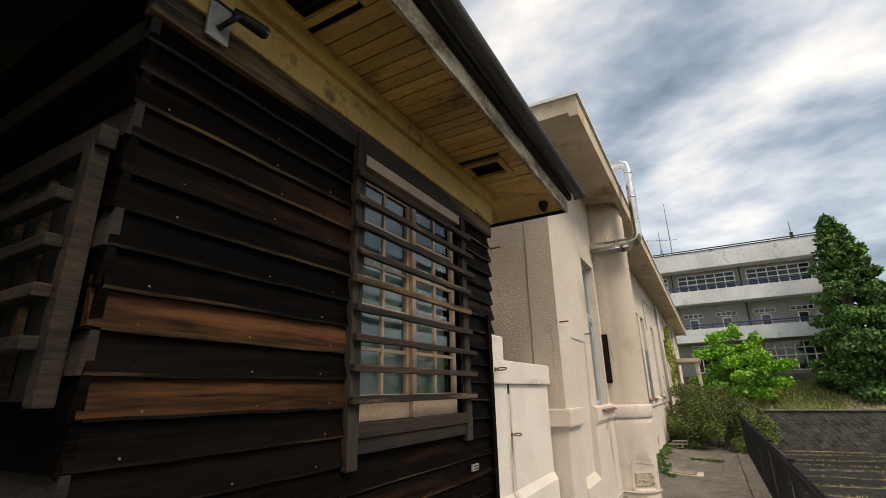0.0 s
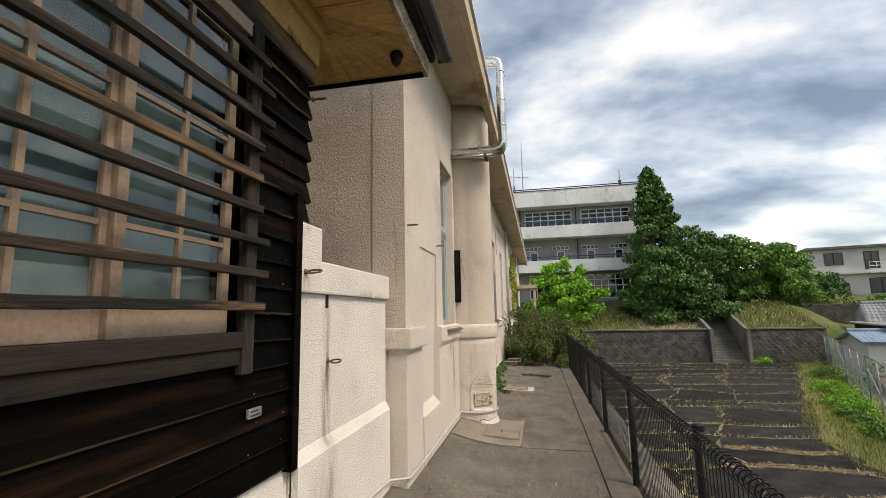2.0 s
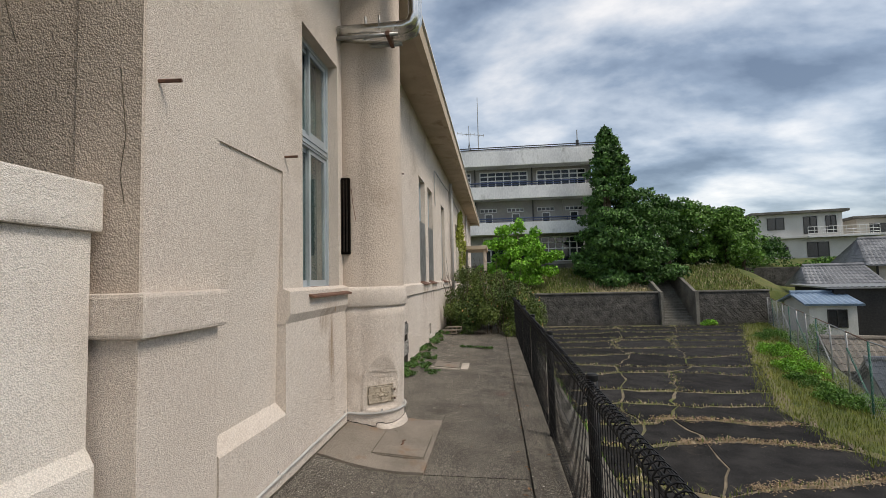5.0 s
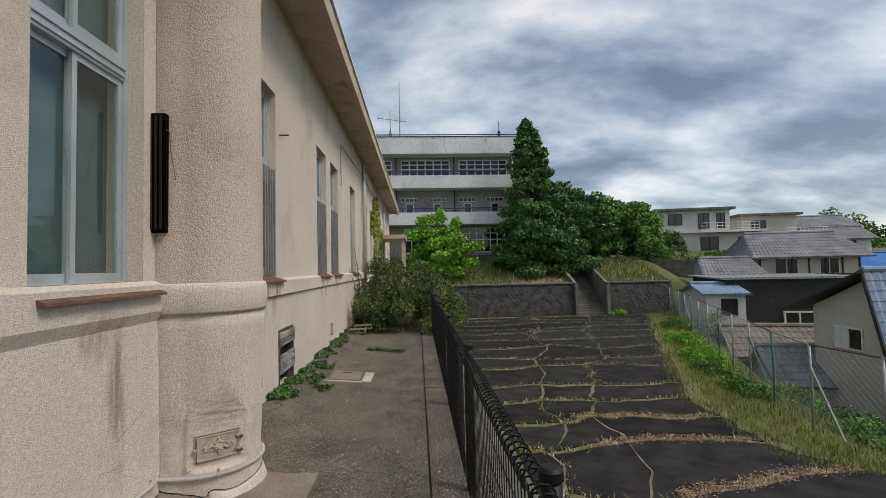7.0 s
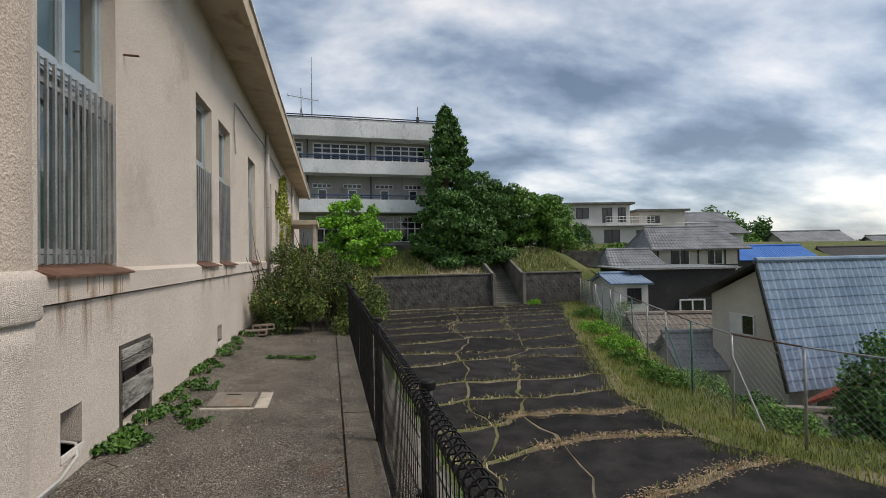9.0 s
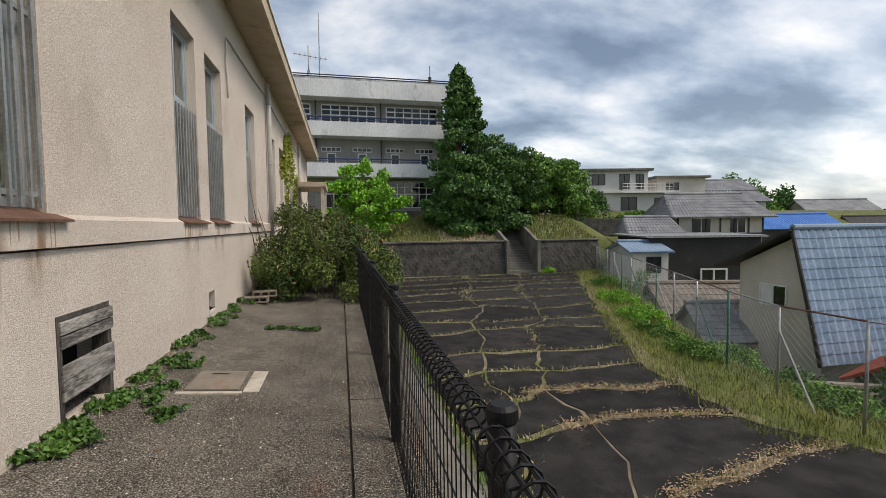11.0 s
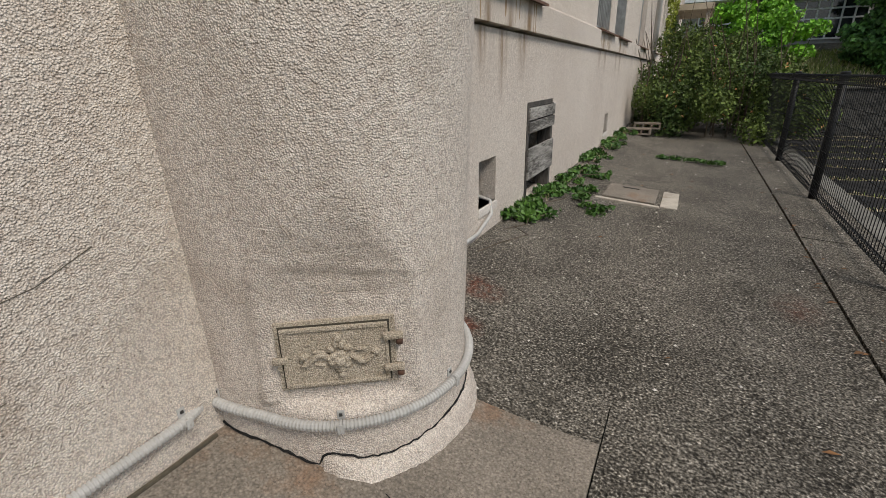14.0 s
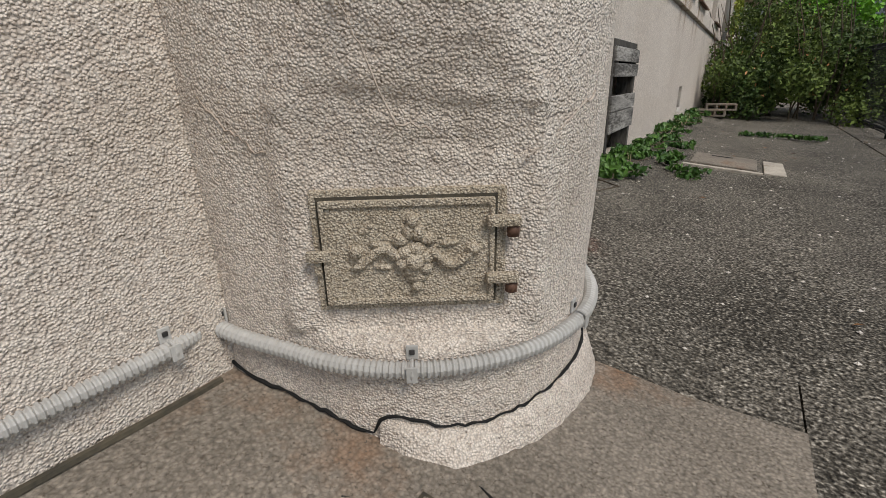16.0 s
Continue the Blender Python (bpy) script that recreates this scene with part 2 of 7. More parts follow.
ASPHALT = material("cracked_asphalt", (0.018, 0.0175, 0.0175), (0.044, 0.042, 0.041), 0.9, 1.6, 90, 0.9, 0.006,
                   stain=(0.060, 0.054, 0.047), stain_scale=0.9, stain_at=0.57, per_object=0.25, spec=0.06,
                   speck=(0.13, 0.12, 0.10), speck_scale=60, speck_at=0.68)
DIRT = material("dry_straw_dirt", (0.13, 0.105, 0.07), (0.27, 0.22, 0.15), 1.0, 3, 50, 0.6, 0.01,
                stain=(0.11, 0.13, 0.03), stain_scale=0.5, stain_at=0.5)
GRASSY = material("grassy_earth", (0.06, 0.085, 0.02), (0.14, 0.15, 0.045), 1.0, 0.9, 14, 0.8, 0.03,
                  stain=(0.17, 0.14, 0.065), stain_scale=0.25, stain_at=0.55)
LEAF_DARK = material("dark_leaves", (0.022, 0.07, 0.014), (0.11, 0.235, 0.048), 0.6, 1.5, 9, 0, island=0.45)
LEAF_MID = material("mid_green_leaves", (0.055, 0.14, 0.018), (0.16, 0.31, 0.05), 0.6, 1.5, 9, 0, island=0.45)
LEAF_BRIGHT = material("fresh_leaves", (0.10, 0.26, 0.018), (0.24, 0.50, 0.04), 0.55, 1.5, 9, 0, island=0.4)
LEAF_BUSH = material("bush_leaves", (0.030, 0.062, 0.010), (0.125, 0.175, 0.035), 0.7, 1.5, 9, 0, island=0.5)
LEAF_IVY = material("ivy_leaves", (0.025, 0.075, 0.013), (0.085, 0.18, 0.032), 0.45, 4, 30, 0.1, island=0.35)
GRASS = material("grass_blades", (0.10, 0.15, 0.03), (0.22, 0.24, 0.06), 0.8, 0.5, 9, 0, island=0.4)
STRAW = material("dry_straw", (0.33, 0.26, 0.15), (0.56, 0.47, 0.31), 0.9, 0.8, 9, 0, island=0.3)
BARK = material("bark", (0.06, 0.045, 0.03), (0.13, 0.10, 0.07), 0.95, 4, 30, 0.8, 0.02, stretch=(1, 1, 0.2))
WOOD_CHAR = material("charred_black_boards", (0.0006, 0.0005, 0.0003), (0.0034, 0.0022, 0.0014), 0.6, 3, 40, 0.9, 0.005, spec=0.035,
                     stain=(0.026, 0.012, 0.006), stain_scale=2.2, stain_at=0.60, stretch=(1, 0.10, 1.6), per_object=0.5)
WOOD_BROWN = material("worn_brown_board", (0.006, 0.0028, 0.0012), (0.05, 0.02, 0.007), 0.7, 3, 40, 0.7, 0.004,
                      spec=0.1, stain=(0.11, 0.045, 0.016), stain_scale=2.6, stain_at=0.50, stretch=(1, 0.12, 1.8))
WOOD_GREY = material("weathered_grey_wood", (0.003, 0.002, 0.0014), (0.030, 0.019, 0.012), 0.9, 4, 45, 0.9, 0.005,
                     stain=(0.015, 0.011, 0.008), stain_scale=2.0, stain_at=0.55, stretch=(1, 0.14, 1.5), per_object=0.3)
WOOD_POST = material("weathered_upright_wood", (0.005, 0.0035, 0.0025), (0.052, 0.036, 0.024), 0.9, 8, 70, 1.0, 0.008,
                     stain=(0.014, 0.010, 0.007), stain_scale=2.4, stain_at=0.50, stretch=(1.5, 1.5, 0.13), per_object=0.3)
WOOD_BAR = material("weathered_bars_lit_lips", (0.004, 0.003, 0.002), (0.026, 0.015, 0.008), 0.8, 5, 50, 1.0, 0.006,
                    stain=(0.20, 0.118, 0.060), stain_scale=5.5, stain_at=0.52, stretch=(1, 0.12, 1.5), per_object=0.3)
OCHRE = material("ochre_painted_boards", (0.36, 0.215, 0.07), (0.52, 0.34, 0.125), 0.7, 2.5, 40, 0.5, 0.003,
                 stain=(0.055, 0.030, 0.014), stain_scale=4.5, stain_at=0.57, stretch=(0.45, 1, 1), per_object=0.2)
FASCIA = material("peeling_fascia_board", (0.10, 0.065, 0.035), (0.50, 0.43, 0.34), 0.85, 9, 90, 0.9, 0.004,
                  stain=(0.09, 0.06, 0.035), stain_scale=5.0, stain_at=0.54, stretch=(1, 0.4, 1))
BEIGE = material("beige_window_paint", (0.24, 0.17, 0.125), (0.34, 0.25, 0.19), 0.6, 4, 60, 0.2, 0.001)
GREYWOOD_WHITE = material("peeling_white_planks", (0.07, 0.064, 0.058), (0.42, 0.40, 0.37), 0.9, 6, 60, 1.0, 0.005,
                          stain=(0.035, 0.031, 0.028), stain_scale=4, stain_at=0.52, stretch=(1, 0.25, 1.4), per_object=0.2)
ALU = material("aluminium_frame", (0.40, 0.45, 0.48), (0.50, 0.55, 0.58), 0.4, 3, 60, 0.05, 0.001, metal=0.5)
GALV = material("galvanised_steel", (0.30, 0.30, 0.29), (0.45, 0.45, 0.44), 0.5, 6, 60, 0.1, 0.001, metal=0.7, stain=(0.2, 0.13, 0.08), stain_scale=3, stain_at=0.66)
DUCT = material("polished_metal_cladding", (0.62, 0.61, 0.58), (0.78, 0.77, 0.74), 0.25, 3, 30, 0.15, 0.002, metal=1.0)
RUSTY = material("rusted_flashing", (0.085, 0.044, 0.030), (0.18, 0.095, 0.062), 0.7, 6, 60, 0.4, 0.002)
RUST_RUN = material("rust_run", (0.36, 0.23, 0.12), (0.48, 0.34, 0.20), 0.9, 6, 60, 0.2, 0.002, stretch=(1, 1, 0.1))
BLACKSTEEL = material("black_coated_steel", (0.006, 0.006, 0.0065), (0.010, 0.010, 0.011), 0.5, 8, 60, 0.05, 0.001, spec=0.25)
IRON = material("painted_cast_iron", (0.46, 0.385, 0.29), (0.64, 0.56, 0.45), 0.85, 12, 200, 0.8, 0.003, grain=0.6, grit=300, grit_depth=0.003, grit_shade=(0.6, 1.15), speck=(0.25, 0.17, 0.10), speck_scale=300, speck_at=0.66,
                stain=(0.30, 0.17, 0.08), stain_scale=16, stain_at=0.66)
PVC = material("grey_conduit", (0.40, 0.39, 0.37), (0.50, 0.49, 0.47), 0.45, 5, 60, 0.05)
# Near-black, painted where openings, recesses and cracks hold only shade.
DARK = material("shade_black", (0.006, 0.006, 0.006), (0.012, 0.012, 0.012), 0.9, 5, 60, 0)
BLIND = material("teal_blind", (0.035, 0.062, 0.064), (0.05, 0.082, 0.085), 0.8, 0.7, 8, 0)
CURTAIN = material("grey_blue_curtain", (0.055, 0.085, 0.088), (0.085, 0.12, 0.125), 0.8, 0.9, 8, 0)
CONCRETE_W = material("stained_white_concrete", (0.58, 0.59, 0.61), (0.78, 0.79, 0.80), 0.9, 0.5, 8, 0.3, 0.02,
                      stain=(0.24, 0.24, 0.24), stain_scale=0.45, stain_at=0.57, stretch=(1, 1, 0.5))
WALL_FAR = material("grey_school_wall", (0.27, 0.26, 0.25), (0.36, 0.35, 0.33), 0.9, 0.6, 6, 0.2, 0.01)
STONE_D = material("dark_stone_blocks", (0.042, 0.04, 0.036), (0.095, 0.09, 0.08), 0.95, 1.8, 12, 1.0, 0.05,
                   stain=(0.17, 0.16, 0.14), stain_scale=0.7, stain_at=0.62)
CONC_D = material("dark_mossy_concrete", (0.10, 0.095, 0.08), (0.20, 0.19, 0.165), 0.95, 0.9, 12, 0.5, 0.02)
BLUE_RAIL = material("blue_rail_paint", (0.03, 0.05, 0.12), (0.05, 0.08, 0.17), 0.5, 3, 30, 0.05)
WHITE_PAINT = material("white_paint", (0.62, 0.62, 0.62), (0.74, 0.74, 0.73), 0.5, 3, 30, 0.05)
BLACK_WALL = material("black_tarred_wall", (0.025, 0.024, 0.024), (0.045, 0.043, 0.042), 0.9, 0.5, 9, 0.4, 0.02, stain=(0.10, 0.09, 0.09), stain_scale=0.5, stain_at=0.62)
HOUSE_WALL = material("beige_house_render", (0.48, 0.44, 0.38), (0.60, 0.55, 0.48), 0.9, 0.7, 14, 0.2, 0.01)
HOUSE_WHITE = material("white_house_render", (0.54, 0.53, 0.50), (0.66, 0.65, 0.62), 0.9, 0.6, 10, 0.2, 0.01)
TILE_GREY = material("grey_roof_tiles", (0.14, 0.145, 0.155), (0.27, 0.275, 0.285), 0.55, 0.9, 10, 0.3, 0.01, island=0.15)
TILE_BLUE = material("glazed_blue_roof_tiles", (0.13, 0.195, 0.28), (0.22, 0.30, 0.40), 0.35, 0.8, 10, 0.2, 0.01, island=0.12)
SHEET_BLUE = material("bright_blue_metal_roof", (0.03, 0.13, 0.42), (0.05, 0.19, 0.52), 0.45, 0.8, 10, 0.1, 0.01)
SHEET_RED = material("red_metal_roof", (0.26, 0.05, 0.03), (0.36, 0.085, 0.05), 0.6, 0.8, 10, 0.1, 0.01)
SHEET_BROWN = material("worn_shed_roof", (0.14, 0.12, 0.10), (0.25, 0.22, 0.18), 0.85, 1.2, 10, 0.2, 0.01)
DARK_TRIM = material("dark_trim", (0.025, 0.024, 0.024), (0.05, 0.048, 0.046), 0.6, 3, 30, 0.1)
GREEN_POST = material("green_painted_post", (0.03, 0.12, 0.09), (0.05, 0.18, 0.13), 0.6, 3, 30, 0.1, stain=(0.12, 0.07, 0.04), stain_scale=4, stain_at=0.6)


def glass(name, tint, rough=0.03):
    m = bpy.data.materials.new(name)
    m.use_nodes = True
    b = m.node_tree.nodes["Principled BSDF"]
    b.inputs["Base Color"].default_value = (*tint, 1)
    b.inputs["Transmission Weight"].default_value = 1.0
    b.inputs["Roughness"].default_value, b.inputs["IOR"].default_value = rough, 1.45
    return m


GLASS = glass("window_glass", (0.80, 0.90, 0.90))
GLASS_FROST = glass("frosted_glass", (0.70, 0.80, 0.82), 0.22)


# ---- mesh helpers ----
def finish(bm, name, mat, parent=None, smooth=False):
    me = bpy.data.meshes.new(name)
    bm.normal_update()
    bm.to_mesh(me)
    bm.free()
    me.materials.append(mat)
    if smooth:
        for p in me.polygons:
            p.use_smooth = True
    ob = new(name, me)
    if parent:
        ob.parent = parent
    return ob


def part(name, bm, mat, parent, label="", smooth=False):
    ob = finish(bm, name, mat, parent, smooth)
    if label:
        ob["label"] = label
    return ob


def thing(name, label, category, at=(0, 0, 0), group="", kind=""):
    ob = new(name)
    ob.empty_display_size = 0.1
    ob.location = at
    bpy.context.view_layer.update()
    return tagged(ob, label, category, group, kind)


def box(bm, x0, x1, y0, y1, z0, z1, bevel=0.0, m=None):
    """A box between two corners, with softened edges where bevel is set."""
    vs = [bm.verts.new((x, y, z)) for x in (x0, x1) for y in (y0, y1) for z in (z0, z1)]
    fs = [bm.faces.new([vs[i] for i in q]) for q in ((0, 1, 3, 2), (4, 6, 7, 5), (0, 4, 5, 1), (2, 3, 7, 6), (0, 2, 6, 4), (1, 5, 7, 3))]
    if bevel:
        es = list({e for f in fs for e in f.edges})
        out = bmesh.ops.bevel(bm, geom=es, offset=bevel, segments=2, profile=0.6, affect="EDGES")
        vs = list({v for f in out["faces"] for v in f.verts} | {v for v in vs if v.is_valid})
    if m is not None:
        bmesh.ops.transform(bm, matrix=m, verts=vs)
    return vs


def boxed(name, mat, parent, x0, x1, y0, y1, z0, z1, bevel=0.0, label=""):
    bm = bmesh.new()
    box(bm, x0, x1, y0, y1, z0, z1, bevel)
    return part(name, bm, mat, parent, label)


def tube(bm, pts, r, n=8, closed_ends=True):
    """A round bar of radius r (or a radius for each point) along points."""
    pts = [Vector(p) for p in pts]
    rs = r if isinstance(r, (list, tuple)) else [r] * len(pts)
    rings, prev = [], None
    for i, p in enumerate(pts):
        d = (pts[min(i + 1, len(pts) - 1)] - pts[max(i - 1, 0)]).normalized()
        a = prev - d * prev.dot(d) if prev is not None else d.orthogonal()
        a.normalize()
        prev = a
        b = d.cross(a)
        rings.append([bm.verts.new(p + (a * math.cos(k * math.tau / n) + b * math.sin(k * math.tau / n)) * rs[i]) for k in range(n)])
    for u, v in zip(rings, rings[1:]):
        for k in range(n):
            bm.faces.new((u[k], u[(k + 1) % n], v[(k + 1) % n], v[k]))
    if closed_ends and n > 2:
        bm.faces.new(rings[0][::-1])
        bm.faces.new(rings[-1])


def tubed(name, mat, parent, pts, r, n=8, label=""):
    bm = bmesh.new()
    tube(bm, pts, r, n)
    return part(name, bm, mat, parent, label, smooth=n > 6)


def prism(bm, outline, axis, a0, a1):
    """A closed outline swept along an axis: outline pairs are the two other axes in order."""
    def at(p, a):
        return {"x": (a, p[0], p[1]), "y": (p[0], a, p[1]), "z": (p[0], p[1], a)}[axis]
    u = [bm.verts.new(at(p, a0)) for p in outline]
    v = [bm.verts.new(at(p, a1)) for p in outline]
    k = len(outline)
    for i in range(k):
        bm.faces.new((u[i], u[(i + 1) % k], v[(i + 1) % k], v[i]))
    bm.faces.new(u[::-1])
    bm.faces.new(v)
    bmesh.ops.recalc_face_normals(bm, faces=bm.faces)


def sheet(verts, faces, name, mat, parent=None, smooth=False):
    me = bpy.data.meshes.new(name)
    me.from_pydata(verts, [], faces)
    me.materials.append(mat)
    if smooth:
        for p in me.polygons:
            p.use_smooth = True
    ob = new(name, me)
    if parent:
        ob.parent = parent
    return ob


def wall_with_openings(bm, x0, x1, y0, y1, z0, z1, holes):
    """A wall along y between x0 and x1 with rectangular openings (ya, yb, za, zb) through it."""
    ys = sorted({y0, y1, *[h[0] for h in holes], *[h[1] for h in holes]})
    zs = sorted({z0, z1, *[h[2] for h in holes], *[h[3] for h in holes]})
    grid = {}
    def v(x, y, z):
        key = (x, y, z)
        if key not in grid:
            grid[key] = bm.verts.new(key)
        return grid[key]
    def solid(i, j):
        if not (0 <= i < len(ys) - 1 and 0 <= j < len(zs) - 1):
            return False
        yc, zc = (ys[i] + ys[i + 1]) / 2, (zs[j] + zs[j + 1]) / 2
        return not any(h[0] < yc < h[1] and h[2] < zc < h[3] for h in holes)
    for i in range(len(ys) - 1):
        for j in range(len(zs) - 1):
            if not solid(i, j):
                continue
            a, b, c, d = ys[i], ys[i + 1], zs[j], zs[j + 1]
            bm.faces.new((v(x1, a, c), v(x1, b, c), v(x1, b, d), v(x1, a, d)))
            bm.faces.new((v(x0, a, d), v(x0, b, d), v(x0, b, c), v(x0, a, c)))
            if not solid(i - 1, j):
                bm.faces.new((v(x0, a, c), v(x1, a, c), v(x1, a, d), v(x0, a, d)))
            if not solid(i + 1, j):
                bm.faces.new((v(x1, b, c), v(x0, b, c), v(x0, b, d), v(x1, b, d)))
            if not solid(i, j - 1):
                bm.faces.new((v(x0, a, c), v(x0, b, c), v(x1, b, c), v(x1, a, c)))
            if not solid(i, j + 1):
                bm.faces.new((v(x1, a, d), v(x1, b, d), v(x0, b, d), v(x0, a, d)))


def leaves(clumps, count, size, seed, droop=0.3, shell=0.55):
    """Many small bent leaves scattered through ellipsoid clumps (x, y, z, rx, ry, rz), denser near their skins."""
    rng = np.random.default_rng(seed)
    vol = np.array([c[3] * c[4] * c[5] for c in clumps]) ** 0.7
    pick = rng.choice(len(clumps), count, p=vol / vol.sum())
    cl = np.array(clumps, float)[pick]
    d = rng.normal(size=(count, 3))
    d /= np.linalg.norm(d, axis=1)[:, None]
    rad = shell + (1.08 - shell) * rng.random(count) ** 0.6
    c = cl[:, :3] + d * cl[:, 3:] * rad[:, None]
    u = rng.normal(size=(count, 3))
    u[:, 2] -= droop
    u /= np.linalg.norm(u, axis=1)[:, None]
    w = np.cross(u, d + rng.normal(size=(count, 3)) * 0.6)
    w /= np.linalg.norm(w, axis=1)[:, None] + 1e-9
    s = size * (0.6 + 0.8 * rng.random(count))[:, None]
    up = np.cross(w, u)
    v = np.stack([c - u * s * 0.5, c + w * s * 0.34 + up * s * 0.1, c + u * s * 0.55, c - w * s * 0.34 + up * s * 0.1], axis=1).reshape(-1, 3)
    return v.tolist(), [(4 * i, 4 * i + 1, 4 * i + 2, 4 * i + 3) for i in range(count)]


def blades(points, height, width, seed, lean=0.5):
    """Grass: a thin bent blade at each point."""
    rng = np.random.default_rng(seed)
    p = np.array(points, float)
    k = len(p)
    a = rng.random(k) * math.tau
    h = height * (0.45 + rng.random(k))
    side = np.stack([np.cos(a), np.sin(a), 0 * a], 1) * (width * 0.5)
    out = np.stack([-np.sin(a), np.cos(a), 0 * a], 1) * (h * lean * rng.random(k))[:, None]
    top = np.stack([0 * a, 0 * a, h], 1)
    v = np.stack([p - side, p + side, p + out * 0.35 + top * 0.6 + side * 0.6, p + out + top, p + out * 0.35 + top * 0.6 - side * 0.6], 1).reshape(-1, 3)
    return v.tolist(), [q for i in range(k) for q in ((5 * i, 5 * i + 1, 5 * i + 2, 5 * i + 4), (5 * i + 4, 5 * i + 2, 5 * i + 3))]


# ---- levels ----
WALL = -1.09          # face of the main building's upper wall
LOW = -1.065          # face of its lower wall
FENCE_X = 0.915
PARK_Z = -2.4
COL = (-0.930, 8.210)  # the round chimney
COL_R = 0.345


def floor_z(x):
    """The terrace rises a little towards the wall."""
    return float(np.interp(x, (-1.4, -1.07, -0.7, -0.4, 0.6, 1.1), (0.18, 0.14, 0.035, 0.0, -0.02, -0.05)))


def smooth(a, b, v):
    t = min(1.0, max(0.0, (v - a) / (b - a)))
    return t * t * (3 - 2 * t)


def park_edge(y):
    return float(np.interp(y, (-6, 10, 12.4, 13.5, 17.5, 21.7, 39.8, 60), (9.8, 9.7, 9.2, 7.9, 8.2, 9.9, 18.5, 27)))


def ground_z(x, y):
    """Car park level, the bank down to the houses, and the slope up to the school."""
    bank = x - (park_edge(y) + 2.0)
    z = PARK_Z - 3.4 * smooth(0, 5.5, bank)
    if y > 40.3:
        up = 0.0 + 2.0 * smooth(40.3, 47, y)
        east = smooth(20.5, 30, x)
        z = up * (1 - east) + (-3.0 + 6.0 * smooth(44, 62, y)) * east
        if 12.70 < x < 15.40 and y < 47:
            z = min(z, PARK_Z + (y - 39.9) * 0.643 - 0.35)
    if y > 90:
        z += 3 * smooth(90, 200, y)
    return z + 0.10 * noise.noise((x * 0.35, y * 0.35, 0)) * (1 if bank > -1.2 or y > 40.3 else 0) - (0.03 if bank < -1.2 else 0)


# ---- ground: one sheet to the horizon ----
gx = [-900, -400, -160, -60, -30, -16, -8, -4] + sorted([i * 0.9 for i in range(0, 52)] + [12.69, 12.75, 15.35, 15.41]) + [52, 60, 75, 95, 130, 200, 400, 900]
gy = [-900, -400, -160, -60, -30, -16, -10, -5] + [i * 0.9 for i in range(0, 44)] + [39.9, 40.25, 40.45] + [41.2 + i * 0.9 for i in range(0, 16)] + [60, 66, 75, 90, 120, 200, 400, 900]
gv = [(x, y, ground_z(x, y) if x > -5 else ground_z(-5, y)) for y in gy for x in gx]
gf = [(j * len(gx) + i, j * len(gx) + i + 1, (j + 1) * len(gx) + i + 1, (j + 1) * len(gx) + i) for j in range(len(gy) - 1) for i in range(len(gx) - 1)]
tagged(sheet(gv, gf, "ground", GRASSY, smooth=True), "rough grassy earth with dry patches", "ground", kind="structure")

# ---- terrace: a bed, and cast slabs on it with open joints ----
terrace = thing("floor", "grey weathered concrete terrace along the plastered building", "floor", kind="structure")


def slab_piece(name, x0, x1, y0, y1, mat, rise=0.0, thick=0.09):
    xs = [x0 + (x1 - x0) * i / 6 for i in range(7)]
    bm = bmesh.new()
    rows = []
    for y in (y0, y1):
        rows.append([bm.verts.new((x, y, floor_z(x) + rise)) for x in xs])
    low = []
    for y in (y0, y1):
        low.append([bm.verts.new((x, y, floor_z(x) - thick)) for x in xs])
    for i in range(6):
        bm.faces.new((rows[0][i], rows[0][i + 1], rows[1][i + 1], rows[1][i]))
        bm.faces.new((rows[0][i + 1], rows[0][i], low[0][i], low[0][i + 1]))
        bm.faces.new((rows[1][i], rows[1][i + 1], low[1][i + 1], low[1][i]))
    bm.faces.new((rows[0][0], rows[1][0], low[1][0], low[0][0]))
    bm.faces.new((rows[1][6], rows[0][6], low[0][6], low[1][6]))
    return part(name, bm, mat, terrace)


slab_piece("slab_bed", -1.4, 1.08, -6, 36, JOINT, -0.022, 2.6)
JX = 0.63
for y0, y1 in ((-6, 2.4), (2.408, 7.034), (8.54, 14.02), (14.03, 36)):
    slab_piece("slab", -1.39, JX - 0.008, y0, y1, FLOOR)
slab_piece("slab", -1.39, -0.196, 7.040, 8.345, FLOOR_LIGHT, 0.018)
slab_piece("slab", -1.39, -0.196, 8.349, 8.536, FLOOR, 0.004)
slab_piece("slab", -0.192, JX - 0.008, 7.040, 8.535, FLOOR, 0.004)
for i in range(10):
    y = -6 + i * 4.2
    slab_piece("edge_slab", JX + 0.008, 1.09, y + 0.006, y + 4.194, FLOOR, random.uniform(-0.004, 0.006))
tagged(boxed("retaining_wall", CONC_D, None, 1.09, 1.30, -6, 36, PARK_Z - 0.3, -0.09, 0.01), "dark stained concrete retaining wall below the terrace", "retaining wall", kind="structure")
tagged(boxed("gutter_kerb", CONC_D, None, 2.30, 2.50, -6, 38, PARK_Z - 0.1, PARK_Z + 0.10, 0.015), "dark mossy concrete gutter kerb at the wall foot", "kerb", kind="structure")

# ---- main building ----
WINDOWS = [(6.87, 7.70), (9.33, 10.33), (12.57, 13.37), (13.79, 14.62), (16.38, 17.30), (19.45, 20.3), (21.2, 22.0), (24.0, 24.9)]
WZ0, WZ1 = 1.43, 3.62
VENT = (10.30, 10.95, 0.15, 0.82)
HOLES = [(9.50, 9.75, 0.30, 0.56), (13.50, 13.78, 0.28, 0.51), (17.75, 17.95, 0.30, 0.50)]
building = thing("plastered_building", "long single-storey cream roughcast building with a round chimney", "building", (-1.09, 5.2, 0), kind="structure")
